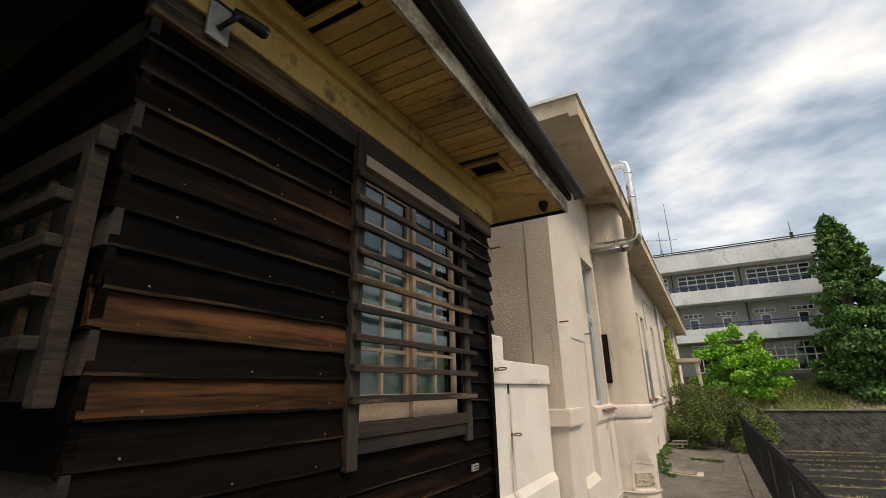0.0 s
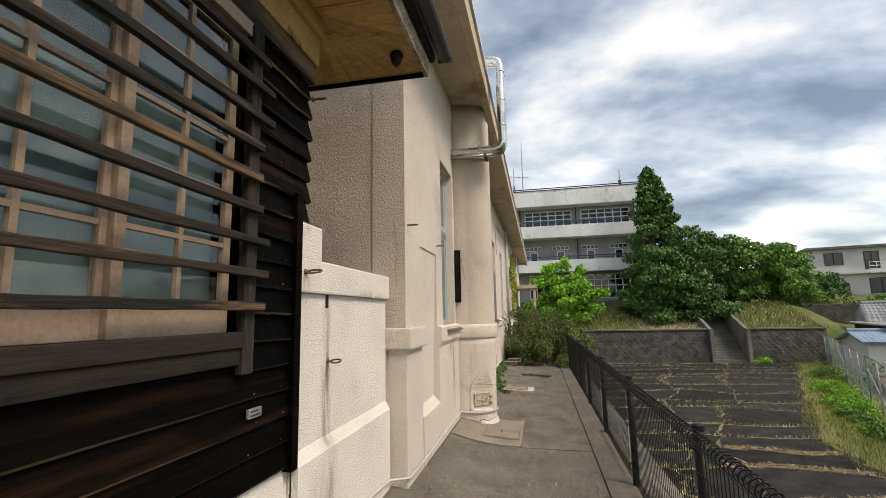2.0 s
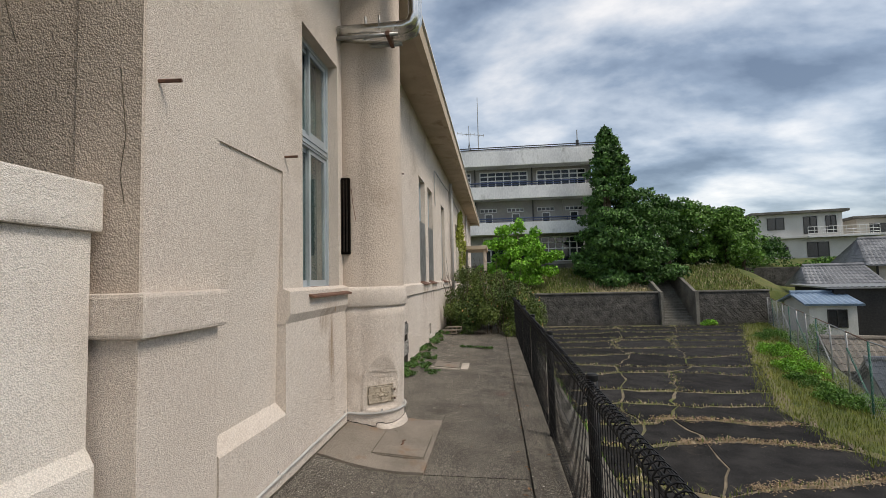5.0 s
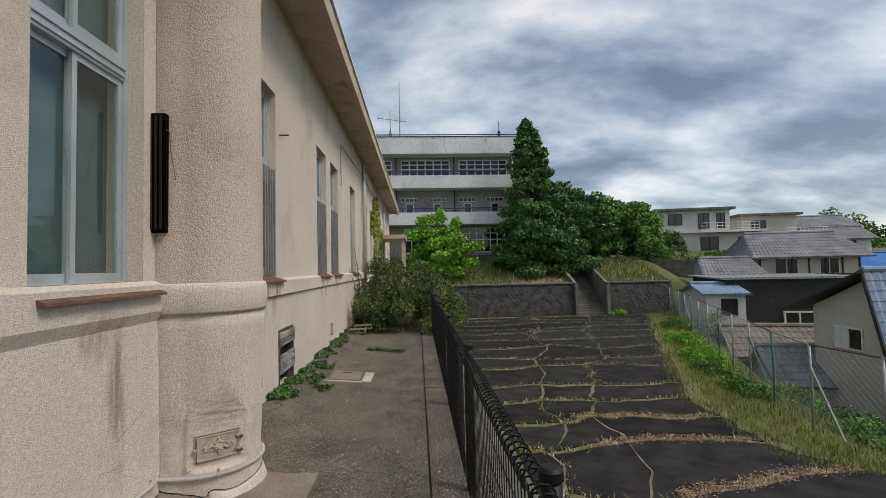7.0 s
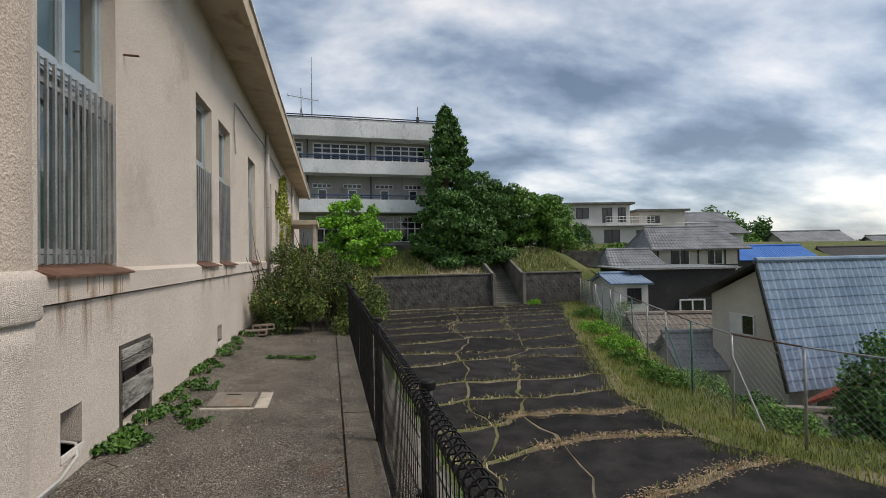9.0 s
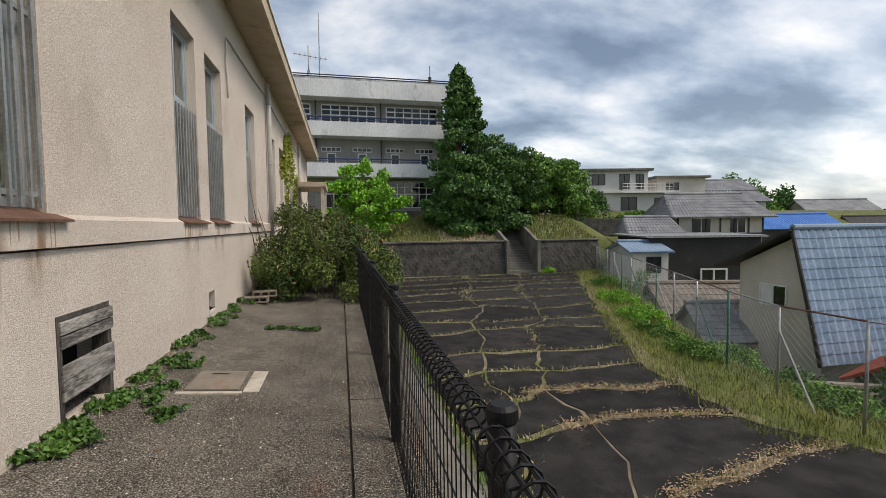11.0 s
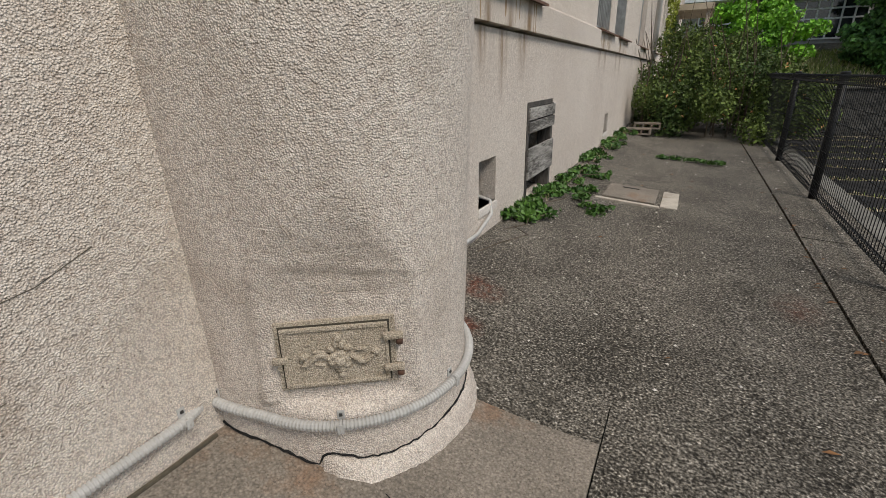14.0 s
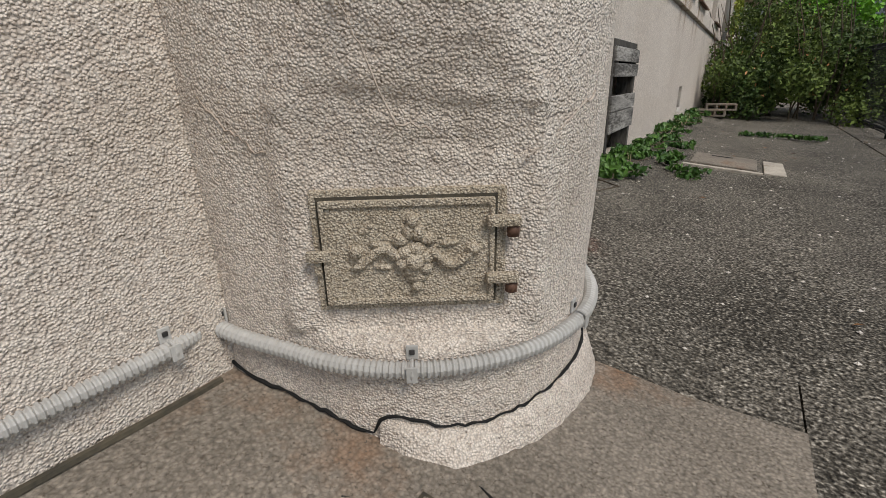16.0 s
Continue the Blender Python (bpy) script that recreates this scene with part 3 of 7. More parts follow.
END = 32.5


def bpart(name, bm, mat, label="", smooth=False):
    ob = part(name, bm, mat, building, label, smooth)
    ob.location = (1.09, -5.2, 0)
    return ob


bm = bmesh.new()
wall_with_openings(bm, WALL - 0.30, WALL, 5.21, END, 1.38, 4.82, [(a, b, WZ0, WZ1) for a, b in WINDOWS] + [(5.765, 6.53, 1.38, 2.306)])
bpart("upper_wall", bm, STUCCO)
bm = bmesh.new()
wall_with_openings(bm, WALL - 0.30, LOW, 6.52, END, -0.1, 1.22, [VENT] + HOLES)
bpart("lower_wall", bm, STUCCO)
# the flush panel between the pier and the first window, with a sloped cement foot
bm = bmesh.new()
prism(bm, [(WALL - 0.28, -0.1), (-1.145, -0.1), (-1.142, 0.68), (-1.125, 1.45), (-1.102, 2.33), (WALL - 0.28, 2.33)], "y", 5.735, 6.54)
prism(bm, [(-1.15, 0.05), (LOW, 0.05), (LOW + 0.004, 0.60), (-1.15, 0.69)], "y", 5.741, 6.519)
bpart("panel", bm, STUCCO)
# ledge
bm = bmesh.new()
prism(bm, [(WALL - 0.2, 1.22), (-1.03, 1.236), (-1.03, 1.40), (WALL + 0.004, 1.432), (WALL - 0.2, 1.432)], "y", 8.3, END)
bpart("ledge", bm, STUCCO)
bm = bmesh.new()
prism(bm, [(WALL - 0.2, 1.22), (LOW, 1.22), (-1.028, 1.285), (-1.028, 1.445), (WALL + 0.004, 1.47), (WALL - 0.04, 1.43), (WALL - 0.2, 1.43)], "y", 6.515, 8.3)
bpart("ledge", bm, STUCCO)
# end pier
bm = bmesh.new()
box(bm, -3.2, WALL - 0.3, 5.21, 5.5, -0.1, 4.82)
bpart("end_wall", bm, STUCCO_OLD)
bm = bmesh.new()
box(bm, -1.32, LOW - 0.005, 5.185, 5.74, -0.1, 1.30, 0.012)
bpart("pier_foot", bm, STUCCO)
bm = bmesh.new()
box(bm, -1.34, -1.022, 5.15, 5.755, 1.295, 1.485, 0.02)
bpart("pier_cap", bm, STUCCO)
bm = bmesh.new()
box(bm, -1.40, WALL + 0.004, 5.2, 5.22, 1.45, 4.815)
bpart("pier_face", bm, STUCCO_OLD)

# eave slab with fascia, drip and a lower inner band
bm = bmesh.new()
prism(bm, [(-4.0, 4.82), (-0.62, 4.82), (-0.60, 4.76), (-0.50, 4.76), (-0.50, 5.02), (-4.0, 5.12)], "y", 4.80, END + 0.4)
bpart("eave_slab", bm, SLAB)
bm = bmesh.new()
prism(bm, [(-4.0, 5.122), (-0.47, 5.022), (-0.47, 5.06), (-4.0, 5.16)], "y", 4.77, END + 0.43)
bpart("roof_sheet", bm, WHITE_PAINT, "pale metal roof edge")
bm = bmesh.new()
box(bm, -4.0, -3.8, 5.5, END, -0.1, 4.82)
box(bm, -4.0, WALL, END - 0.02, END + 0.2, -0.1, 4.82)
bpart("back_wall", bm, STUCCO_OLD)
bm = bmesh.new()
box(bm, -3.8, WALL - 0.31, 5.5, END, 0.3, 0.4)
bpart("inner_floor", bm, DARK)

# the round chimney: shaft, ledge ring, flared foot, and a flat niche round the soot door
NICHE = math.atan2(-0.818, 0.575)
NICHE_D = 0.301


def fillet(deg):
    """The plaster swelling where the chimney runs into the wall."""
    return 0.062 * smooth(-84, -118, deg)


def column_ring(z, r, n=144):
    """One ring of the chimney: round, with a plaster fillet to the wall and a flat, trowelled niche low down."""
    pts = []
    for k in range(n):
        a = k * math.tau / n - math.pi
        deg = math.degrees(a)
        rr = r + fillet(deg) if deg < -60 else r
        c = math.cos(a - NICHE)
        if 0.235 < z < 0.84 and c > 0.3:
            cut = NICHE_D + 0.052 * smooth(0.50, 0.80, z) + 0.05 * (1 - smooth(0.235, 0.255, z))
            edge = cut / c
            if edge < rr:
                trowel = 0.006 * noise.noise((a * 2.2, z * 42, 3.0)) * smooth(0.48, 0.53, z) * (1 - smooth(0.62, 0.74, z))
                rr = edge + trowel + 0.004 * noise.noise((a * 14, z * 18, 7.0))
            elif edge < rr + 0.012 and 0.26 < z < 0.62:
                rr += 0.007 * (1 + noise.noise((a * 9, z * 12, 1.0)))
        rr += 0.005 * noise.noise((r * math.cos(a) * 7, r * math.sin(a) * 7, z * 5.0))
        pts.append((COL[0] + rr * math.cos(a), COL[1] + rr * math.sin(a), z))
    return pts


def shaft_r(z):
    """The shaft widens a little from its foot to the ledge ring."""
    return float(np.interp(z, (0.0, 0.12, 0.5, 0.75, 1.15, 1.27), (0.353, 0.345, 0.347, 0.356, 0.368, 0.370)))


def lathe(rings):
    bm = bmesh.new()
    vs = [[bm.verts.new(p) for p in ring] for ring in rings]
    n = len(vs[0])
    for u, v in zip(vs, vs[1:]):
        for k in range(n):
            bm.faces.new((u[k], u[(k + 1) % n], v[(k + 1) % n], v[k]))
    bm.faces.new(vs[-1])
    return bm


zs = [-0.1, 0.0, 0.05, 0.12] + [0.18 + 0.009 * i for i in range(66)] + [0.80, 0.95, 1.15, 1.268]
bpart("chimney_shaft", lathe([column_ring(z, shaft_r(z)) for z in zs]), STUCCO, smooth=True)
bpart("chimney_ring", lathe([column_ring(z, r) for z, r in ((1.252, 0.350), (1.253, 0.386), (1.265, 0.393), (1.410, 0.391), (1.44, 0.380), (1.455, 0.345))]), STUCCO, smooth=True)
bpart("chimney_shaft", lathe([column_ring(z, r) for z, r in ((1.42, 0.362), (1.6, 0.361), (2.2, 0.360), (3.0, 0.360), (4.0, 0.360), (4.60, 0.360), (4.63, 0.33), (4.82, 0.33))]), STUCCO_OLD, smooth=True)


# ---- windows of the main building ----
def school_window(i, y0, y1, bars, blank):
    w = thing("window_%d" % i, "aluminium sliding window with teal blinds" + (" behind a grey steel grille" if bars else ""), "window", (WALL, (y0 + y1) / 2, WZ0), kind="structure")
    o = (-WALL, -(y0 + y1) / 2, -WZ0)
    X = WALL - 0.13

    def p(name, bm, mat, parent=w, label=""):
        ob = part(name, bm, mat, parent, label)
        if parent is w:
            ob.location = o
        return ob
    bm = bmesh.new()
    for a, b, c, d in ((y0, y0 + 0.035, WZ0, WZ1), (y1 - 0.035, y1, WZ0, WZ1), (y0 + 0.035, y1 - 0.035, WZ0, WZ0 + 0.045), (y0 + 0.035, y1 - 0.035, WZ1 - 0.04, WZ1), (y0 + 0.035, y1 - 0.035, 2.68, 2.79)):
        box(bm, X - 0.03, X + 0.035, a, b, c, d, 0.004)
    box(bm, X + 0.035, X + 0.045, y0 + 0.035, y1 - 0.035, 2.70, 2.715)
    box(bm, X + 0.035, X + 0.045, y0 + 0.035, y1 - 0.035, 2.745, 2.76)
    p("window_frame", bm, ALU)
    mid = (y0 + y1) / 2
    for k, (a, b) in enumerate(((y0 + 0.035, mid + 0.02), (mid - 0.02, y1 - 0.035))):
        for c, d in ((WZ0 + 0.045, 2.68), (2.79, WZ1 - 0.04)):
            x = X + (0.008 if k else -0.018)
            bm = bmesh.new()
            for q in ((a, a + 0.035, c, d), (b - 0.035, b, c, d), (a + 0.035, b - 0.035, c, c + 0.05), (a + 0.035, b - 0.035, d - 0.035, d)):
                box(bm, x - 0.009, x + 0.012, *q)
            s = p("sash", bm, ALU)
            bm = bmesh.new()
            box(bm, x - 0.002, x + 0.002, a + 0.035, b - 0.035, c + 0.05, d - 0.035)
            pane = part("pane", bm, GLASS, s)
            pane.visible_shadow = False
    bm = bmesh.new()
    for k in range(24):
        ya = y0 + (y1 - y0) * k / 24
        box(bm, X - 0.10 - 0.001 * (k % 2), X - 0.09, ya, ya + (y1 - y0) / 24 + 0.002, WZ0, WZ1)
    p("curtain", bm, BLIND)
    bm = bmesh.new()
    prism(bm, [(X + 0.035, WZ0 + 0.002), (-0.985, WZ0 - 0.045), (-0.985, WZ0 - 0.030), (X + 0.035, WZ0 + 0.040)], "y", y0 - 0.03, y1 + 0.07)
    p("window_sill", bm, RUSTY, label="rusted brown metal sill")
    if bars:
        bm = bmesh.new()
        for z in (WZ0 + 0.10, 2.55):
            box(bm, WALL - 0.045, WALL - 0.02, y0 + 0.005, y1 - 0.005, z, z + 0.03)
        g = p("grille", bm, GALV, label="grey steel window bars")
        count = int((y1 - y0 - 0.05) / 0.085)
        for k in range(count + 1):
            y = y0 + 0.025 + (y1 - y0 - 0.05) * k / count
            bm = bmesh.new()
            box(bm, WALL - 0.02, WALL - 0.005, y - 0.011, y + 0.011, WZ0 + 0.035, 2.70)
            part("bar", bm, GALV, g)
    if blank:
        bm = bmesh.new()
        box(bm, X + 0.04, X + 0.055, y0 + 0.02, y1 - 0.02, WZ0 + 0.03, 2.72)
        p("screen", bm, GALV, label="grey metal screen")
    # rust streaks under the sill
    if bars or i == 1:
        rng = random.Random(i)
        for k in range(7 if bars else 3):
            y = y0 + rng.random() * (y1 - y0 - 0.05)
            if not bars:
                y = y0 + 0.55 + 0.12 * k
            l = rng.uniform(0.08, 0.16)
            w2 = rng.uniform(0.006, 0.016)
            bm = bmesh.new()
            prism(bm, [(y, 1.39), (y + w2, 1.39), (y + w2 * 0.8, 1.39 - l), (y + w2 * 0.3, 1.39 - l * 1.05)], "x", -1.0301, -1.0286)
            p("rust_streak", bm, RUST_RUN)


for i, (a, b) in enumerate(WINDOWS):
    school_window(i + 1, a, b, i in (1, 2, 3), i in (4, 5))

# ---- far retaining wall, stairs and slope to the school ----
far = thing("stone_retaining_wall", "dark battered stone block wall at the car park end", "retaining wall", (4, 40, PARK_Z), kind="structure")
for x0, x1 in ((-1.5, 12.75), (15.35, 20.6)):
    bm = bmesh.new()
    prism(bm, [(39.75, PARK_Z - 0.2), (40.8, PARK_Z - 0.2), (40.8, 0.0), (40.15, 0.0)], "x", x0, x1)
    ob = part("stone_face", bm, STONE_D, far)
    ob.location = (-4, -40, -PARK_Z)
    # coursed blocks set on the diagonal, as raised stones
    verts, faces = [], []
    rng = random.Random(5)
    step = 0.40
    for r in range(0, 9):
        for c in range(int((x1 - x0) / step)):
            u = x0 + (c + 0.5 + 0.5 * (r % 2)) * step
            v = 0.2 + r * 0.245
            if u + 0.2 > x1 or v > 2.2:
                continue
            s, d = 0.185 * rng.uniform(0.9, 1.0), 0.012 * rng.uniform(0.3, 1.6)
            base = len(verts)
            for du, dv, pz in ((0, -s * 1.15, 0), (s, 0, 0), (0, s * 1.15, 0), (-s, 0, 0), (0, -s * 0.85, d), (s * 0.75, 0, d), (0, s * 0.85, d), (-s * 0.75, 0, d)):
                yy = 39.75 + (v + dv) / 2.4 * 0.4 - pz
                verts.append((u + du, yy, PARK_Z + v + dv))
            faces += [(base + 4, base + 5, base + 6, base + 7)] + [(base + q, base + (q + 1) % 4, base + 4 + (q + 1) % 4, base + 4 + q) for q in range(4)]
    ob = sheet(verts, faces, "stone_blocks", STONE_D, far)
    ob.location = (-4, -40, -PARK_Z)
    ob["kind"] = "stuff"
    bm = bmesh.new()
    box(bm, x0, x1, 40.05, 40.85, 0.0, 0.10, 0.01)
    ob = part("coping", bm, CONC_D, far)
    ob.location = (-4, -40, -PARK_Z)

stair = thing("stairs", "concrete steps between slanted side walls, up the grass bank", "stairs", (14.1, 40, PARK_Z), kind="structure")
N = 24
for i in range(N):
    bm = bmesh.new()
    box(bm, 12.9, 15.2, 39.9 + i * 0.28, 39.9 + i * 0.28 + 0.30, PARK_Z - 0.2, PARK_Z + (i + 1) * 0.18, 0.01)
    ob = part("step", bm, CONC_D, stair)
    ob.location = (-14.1, -40, -PARK_Z)
for x0, x1 in ((12.70, 12.92), (15.18, 15.42)):
    bm = bmesh.new()
    prism(bm, [(39.6, PARK_Z - 0.2), (46.8, PARK_Z - 0.2), (46.8, 2.6), (46.2, 2.6), (40.0, 0.1), (39.65, 0.1)], "x", x0, x1)
    ob = part("side_wall", bm, CONC_D, stair)
    ob.location = (-14.1, -40, -PARK_Z)

# ---- the school: three storeys with balcony bands ----
SY = 47.0
school = thing("school_building", "three-storey grey concrete school with white balcony bands and blue rails", "building", (-8, SY, 2), kind="structure")


def spart(name, bm, mat, label="", parent=None):
    ob = part(name, bm, mat, parent or school, label)
    if parent is None:
        ob.location = (8, -SY, -2)
    return ob


SX0, SX1 = -30.0, 10.3
bm = bmesh.new()
box(bm, SX0, SX1 - 0.5, SY + 1.6, SY + 11, 1.5, 12.4)
spart("wall", bm, WALL_FAR)
for z0, z1, xe in ((12.05, 13.45, SX1), (8.85, 10.05, SX1 - 0.15), (5.45, 6.6, SX1 - 0.9)):
    bm = bmesh.new()
    box(bm, SX0, xe, SY, SY + 0.18, z0, z1, 0.02)
    box(bm, SX0, xe, SY + 0.18, SY + 1.6, z0 + 0.02, z0 + 0.22)
    spart("balcony_band", bm, CONCRETE_W, "stained white concrete band")
bm = bmesh.new()
box(bm, SX0, SX1, SY + 0.18, SY + 11.2, 13.2, 13.4)
box(bm, SX0, SX1, SY + 0.5, SY + 0.62, 13.45, 13.75)
spart("roof", bm, CONCRETE_W)
bm = bmesh.new()
for z in (13.78, 13.95):
    tube(bm, [(SX0, SY + 0.4, z), (SX1, SY + 0.4, z)], 0.05, 6)
spart("roof_pipe", bm, DARK_TRIM)
for z, xe in ((10.42, SX1 - 0.15), (6.97, SX1 - 0.9)):
    bm = bmesh.new()
    tube(bm, [(SX0, SY + 0.08, z), (xe, SY + 0.08, z)], 0.06, 6)
    tube(bm, [(SX0, SY + 0.08, z - 0.2), (xe, SY + 0.08, z - 0.2)], 0.03, 6)
    for k in range(20):
        tube(bm, [(xe - 0.1 - 2.0 * k, SY + 0.08, z - 0.42), (xe - 0.1 - 2.0 * k, SY + 0.08, z)], 0.03, 6)
    spart("balcony_rail", bm, BLUE_RAIL, "blue painted rail")


def far_window(x0, x1, z0, z1, cols, rows, solid=False):
    bm = bmesh.new()
    y = SY + 1.55
    for k in range(cols + 1):
        x = x0 + (x1 - x0) * k / cols
        box(bm, x - 0.05, x + 0.05, y - 0.06, y + 0.04, z0, z1)
    for z in rows:
        box(bm, x0, x1, y - 0.05, y + 0.04, z - 0.05, z + 0.05)
    w = spart("window", bm, WHITE_PAINT)
    bm = bmesh.new()
    box(bm, x0, x1, y + 0.0, y + 0.02, z0, z1)
    part("pane", bm, GLASS_FAR, w)
    return w


GLASS_FAR = material("far_window_glass", (0.012, 0.014, 0.016), (0.03, 0.035, 0.04), 0.12, 0.5, 5, 0, spec=0.6)
for b in range(7):
    xr = SX1 - 0.95 - b * 5.55
    far_window(xr - 4.6, xr, 9.95, 11.75, 6, (9.95, 10.9, 11.35, 11.75))
    for k in range(2):
        xx = xr - 0.3 - k * 2.65
        bm = bmesh.new()
        box(bm, xx - 1.75, xx - 0.1, SY + 1.5, SY + 1.56, 7.75, 8.15)
        spart("window_frame", bm, WHITE_PAINT)
        for q in range(4):
            bm = bmesh.new()
            box(bm, xx - 1.68 + q * 0.4, xx - 1.36 + q * 0.4, SY + 1.48, SY + 1.5, 7.82, 8.08)
            spart("pane", bm, GLASS_FAR)
        far_window(xx - 1.25, xx - 0.55, 6.6, 7.6, 1, (6.6, 7.6))
        bm = bmesh.new()
        box(bm, xx - 1.95, xx - 1.86, SY + 1.45, SY + 1.6, 5.6, 8.85)
        spart("pilaster", bm, WALL_FAR)
    far_window(xr - 4.4, xr - 0.4, 2.9, 5.2, 6, (2.9, 4.1, 4.7, 5.2))
    for z0, z1 in ((10.05, 12.05), (6.6, 8.85)):
        bm = bmesh.new()
        tube(bm, [(xr + 0.45, SY + 1.4, z0 - 1), (xr + 0.45, SY + 1.4, z1)], 0.06, 6)
        spart("downpipe", bm, DARK_TRIM)
bm = bmesh.new()
box(bm, SX0, SX1 - 0.6, SY + 1.4, SY + 1.7, 1.4, 2.6)
spart("plinth", bm, CONC_D)
bm = bmesh.new()
box(bm, SX0, -1.5, SY + 2.5, SY + 8, 13.4, 14.3, 0.02)
spart("penthouse", bm, CONCRETE_W)

# mast and aerial on the school roof
mast = thing("radio_mast", "thin tall aerial mast on the school roof", "antenna", (-0.85, SY + 0.9, 13.4))
tubed("pole", GALV, mast, [(0, 0, 0), (0, 0, 2.5), (0, 0, 5.8)], [0.06, 0.05, 0.03], 6)
aer = thing("tv_aerial", "old television aerial on the school roof", "antenna", (-1.75, SY + 0.9, 13.4))
tubed("pole", GALV, aer, [(0, 0, 0), (0, 0, 3.0)], 0.04, 6)
tubed("boom", GALV, aer, [(-1.2, 0, 2.3), (1.5, 0, 1.95)], 0.03, 6)
for k in range(7):
    tubed("element", GALV, aer, [(-1.1 + 0.42 * k, -0.5, 2.28 - 0.055 * k), (-1.1 + 0.42 * k, 0.5, 2.28 - 0.055 * k)], 0.018, 5)
tubed("brace", DARK_TRIM, aer, [(-0.2, 0, 0), (0, 0, 1.4), (0.2, 0, 0)], 0.05, 6)
hor = thing("roof_aerial", "short aerial mast near the roof corner", "antenna", (8.6, SY + 0.9, 13.4))
tubed("pole", GALV, hor, [(0, 0, 0), (0, 0, 2.0)], 0.05, 6)
tubed("base", DARK_TRIM, hor, [(0, 0, 0.0), (0, 0, 1.0)], 0.14, 6)


# ---- the wooden building ----
WX = -1.25
hut = thing("wooden_building", "old charred clapboard building with an ochre eave soffit", "building", (WX, 2.2, 0.0), kind="structure")


def hpart(name, bm, mat, label="", parent=None, smooth=False):
    ob = part(name, bm, mat, parent or hut, label, smooth)
    if parent is None:
        ob.location = (-WX, -2.2, 0)
    return ob


HY0, HY1 = 0.62, 3.68
bm = bmesh.new()
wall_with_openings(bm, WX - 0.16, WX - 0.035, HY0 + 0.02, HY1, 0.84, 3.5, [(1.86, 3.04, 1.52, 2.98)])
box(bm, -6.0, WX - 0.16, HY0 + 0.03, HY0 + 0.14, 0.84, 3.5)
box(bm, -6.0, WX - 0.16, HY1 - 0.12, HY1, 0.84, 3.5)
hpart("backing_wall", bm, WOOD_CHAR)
bm = bmesh.new()
box(bm, -6.0, WX - 0.02, HY0 - 0.02, 3.56, -0.1, 0.86, 0.01)
hpart("base", bm, STUCCO_WHITE, "white painted concrete base")
rng = random.Random(3)


def board(name, y0, y1, z, h, mat, xo=0.0, tilt=0.0):
    """One lapped board: thin at the top, proud at the bottom, slightly uneven."""
    bm = bmesh.new()
    n = 8
    rows = []
    for k in range(n + 1):
        y = y0 + (y1 - y0) * k / n
        w = rng.uniform(-0.004, 0.004)
        dz = tilt * (k / n - 0.5) + rng.uniform(-0.003, 0.003)
        rows.append([bm.verts.new(p) for p in ((WX - 0.034, y, z + h + 0.03 + dz), (WX - 0.026, y, z + h + 0.03 + dz), (WX + 0.010 + w + xo, y, z + 0.011 + dz), (WX + 0.001 + w + xo, y, z + dz), (WX - 0.034, y, z + dz))])
    for a, b in zip(rows, rows[1:]):
        for q in range(5):
            bm.faces.new((a[q], b[q], b[(q + 1) % 5], a[(q + 1) % 5]))
    bm.faces.new(rows[0])
    bm.faces.new(rows[-1][::-1])
    bmesh.ops.recalc_face_normals(bm, faces=bm.faces)
    ob = hpart(name, bm, mat)
    # Bottom lips take the paler bar wood: a painted lit edge plus wear.
    ob.data.materials.append(WOOD_BAR)
    for p in ob.data.polygons:
        if p.area > 0 and p.normal.x > 0.3 and p.center.z < z + 0.02 and abs(p.normal.y) < 0.5:
            p.material_index = 1
    return ob


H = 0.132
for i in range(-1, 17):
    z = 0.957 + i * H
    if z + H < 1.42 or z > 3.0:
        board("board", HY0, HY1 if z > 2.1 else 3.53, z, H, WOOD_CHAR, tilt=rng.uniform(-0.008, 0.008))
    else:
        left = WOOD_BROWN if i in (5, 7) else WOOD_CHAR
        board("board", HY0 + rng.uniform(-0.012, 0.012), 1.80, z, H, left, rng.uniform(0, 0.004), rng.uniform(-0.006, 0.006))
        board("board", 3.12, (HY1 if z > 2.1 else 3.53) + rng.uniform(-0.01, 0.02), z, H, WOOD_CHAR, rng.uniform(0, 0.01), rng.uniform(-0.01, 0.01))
# nail heads along the board feet
nail_bm = bmesh.new()
box(nail_bm, -0.002, 0.003, -0.004, 0.004, -0.004, 0.004, 0.0015)
nail = hpart("nail", nail_bm, RUSTY, "rusted nail head")
for i in range(0, 15):
    for y in (0.78, 1.22, 1.62, 3.22, 3.42):
        ob = new("nail", nail.data)
        ob.parent = hut
        ob.location = (0.006, y + rng.uniform(-0.06, 0.06) - 2.2, 0.957 + i * H + 0.026)
nail.location = (0.006, 2.3 - 2.2, 0.957 + 0.026)
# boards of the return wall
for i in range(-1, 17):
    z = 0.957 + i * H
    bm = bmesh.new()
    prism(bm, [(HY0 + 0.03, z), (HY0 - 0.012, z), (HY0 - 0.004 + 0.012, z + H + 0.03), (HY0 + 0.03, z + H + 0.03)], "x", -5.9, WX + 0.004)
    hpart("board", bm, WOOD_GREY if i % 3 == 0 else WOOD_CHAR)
# corner post at the far end and beam under the eave
bm = bmesh.new()
box(bm, WX - 0.05, WX + 0.035, 3.505, 3.57, 0.80, 2.30, 0.004)
hpart("corner_post", bm, WOOD_CHAR)
bm = bmesh.new()
box(bm, WX - 0.03, WX + 0.022, HY0 - 0.02, HY1 + 0.03, 3.05, 3.18, 0.006)
hpart("wall_plate", bm, WOOD_BAR, "weathered wooden wall plate")
bm = bmesh.new()
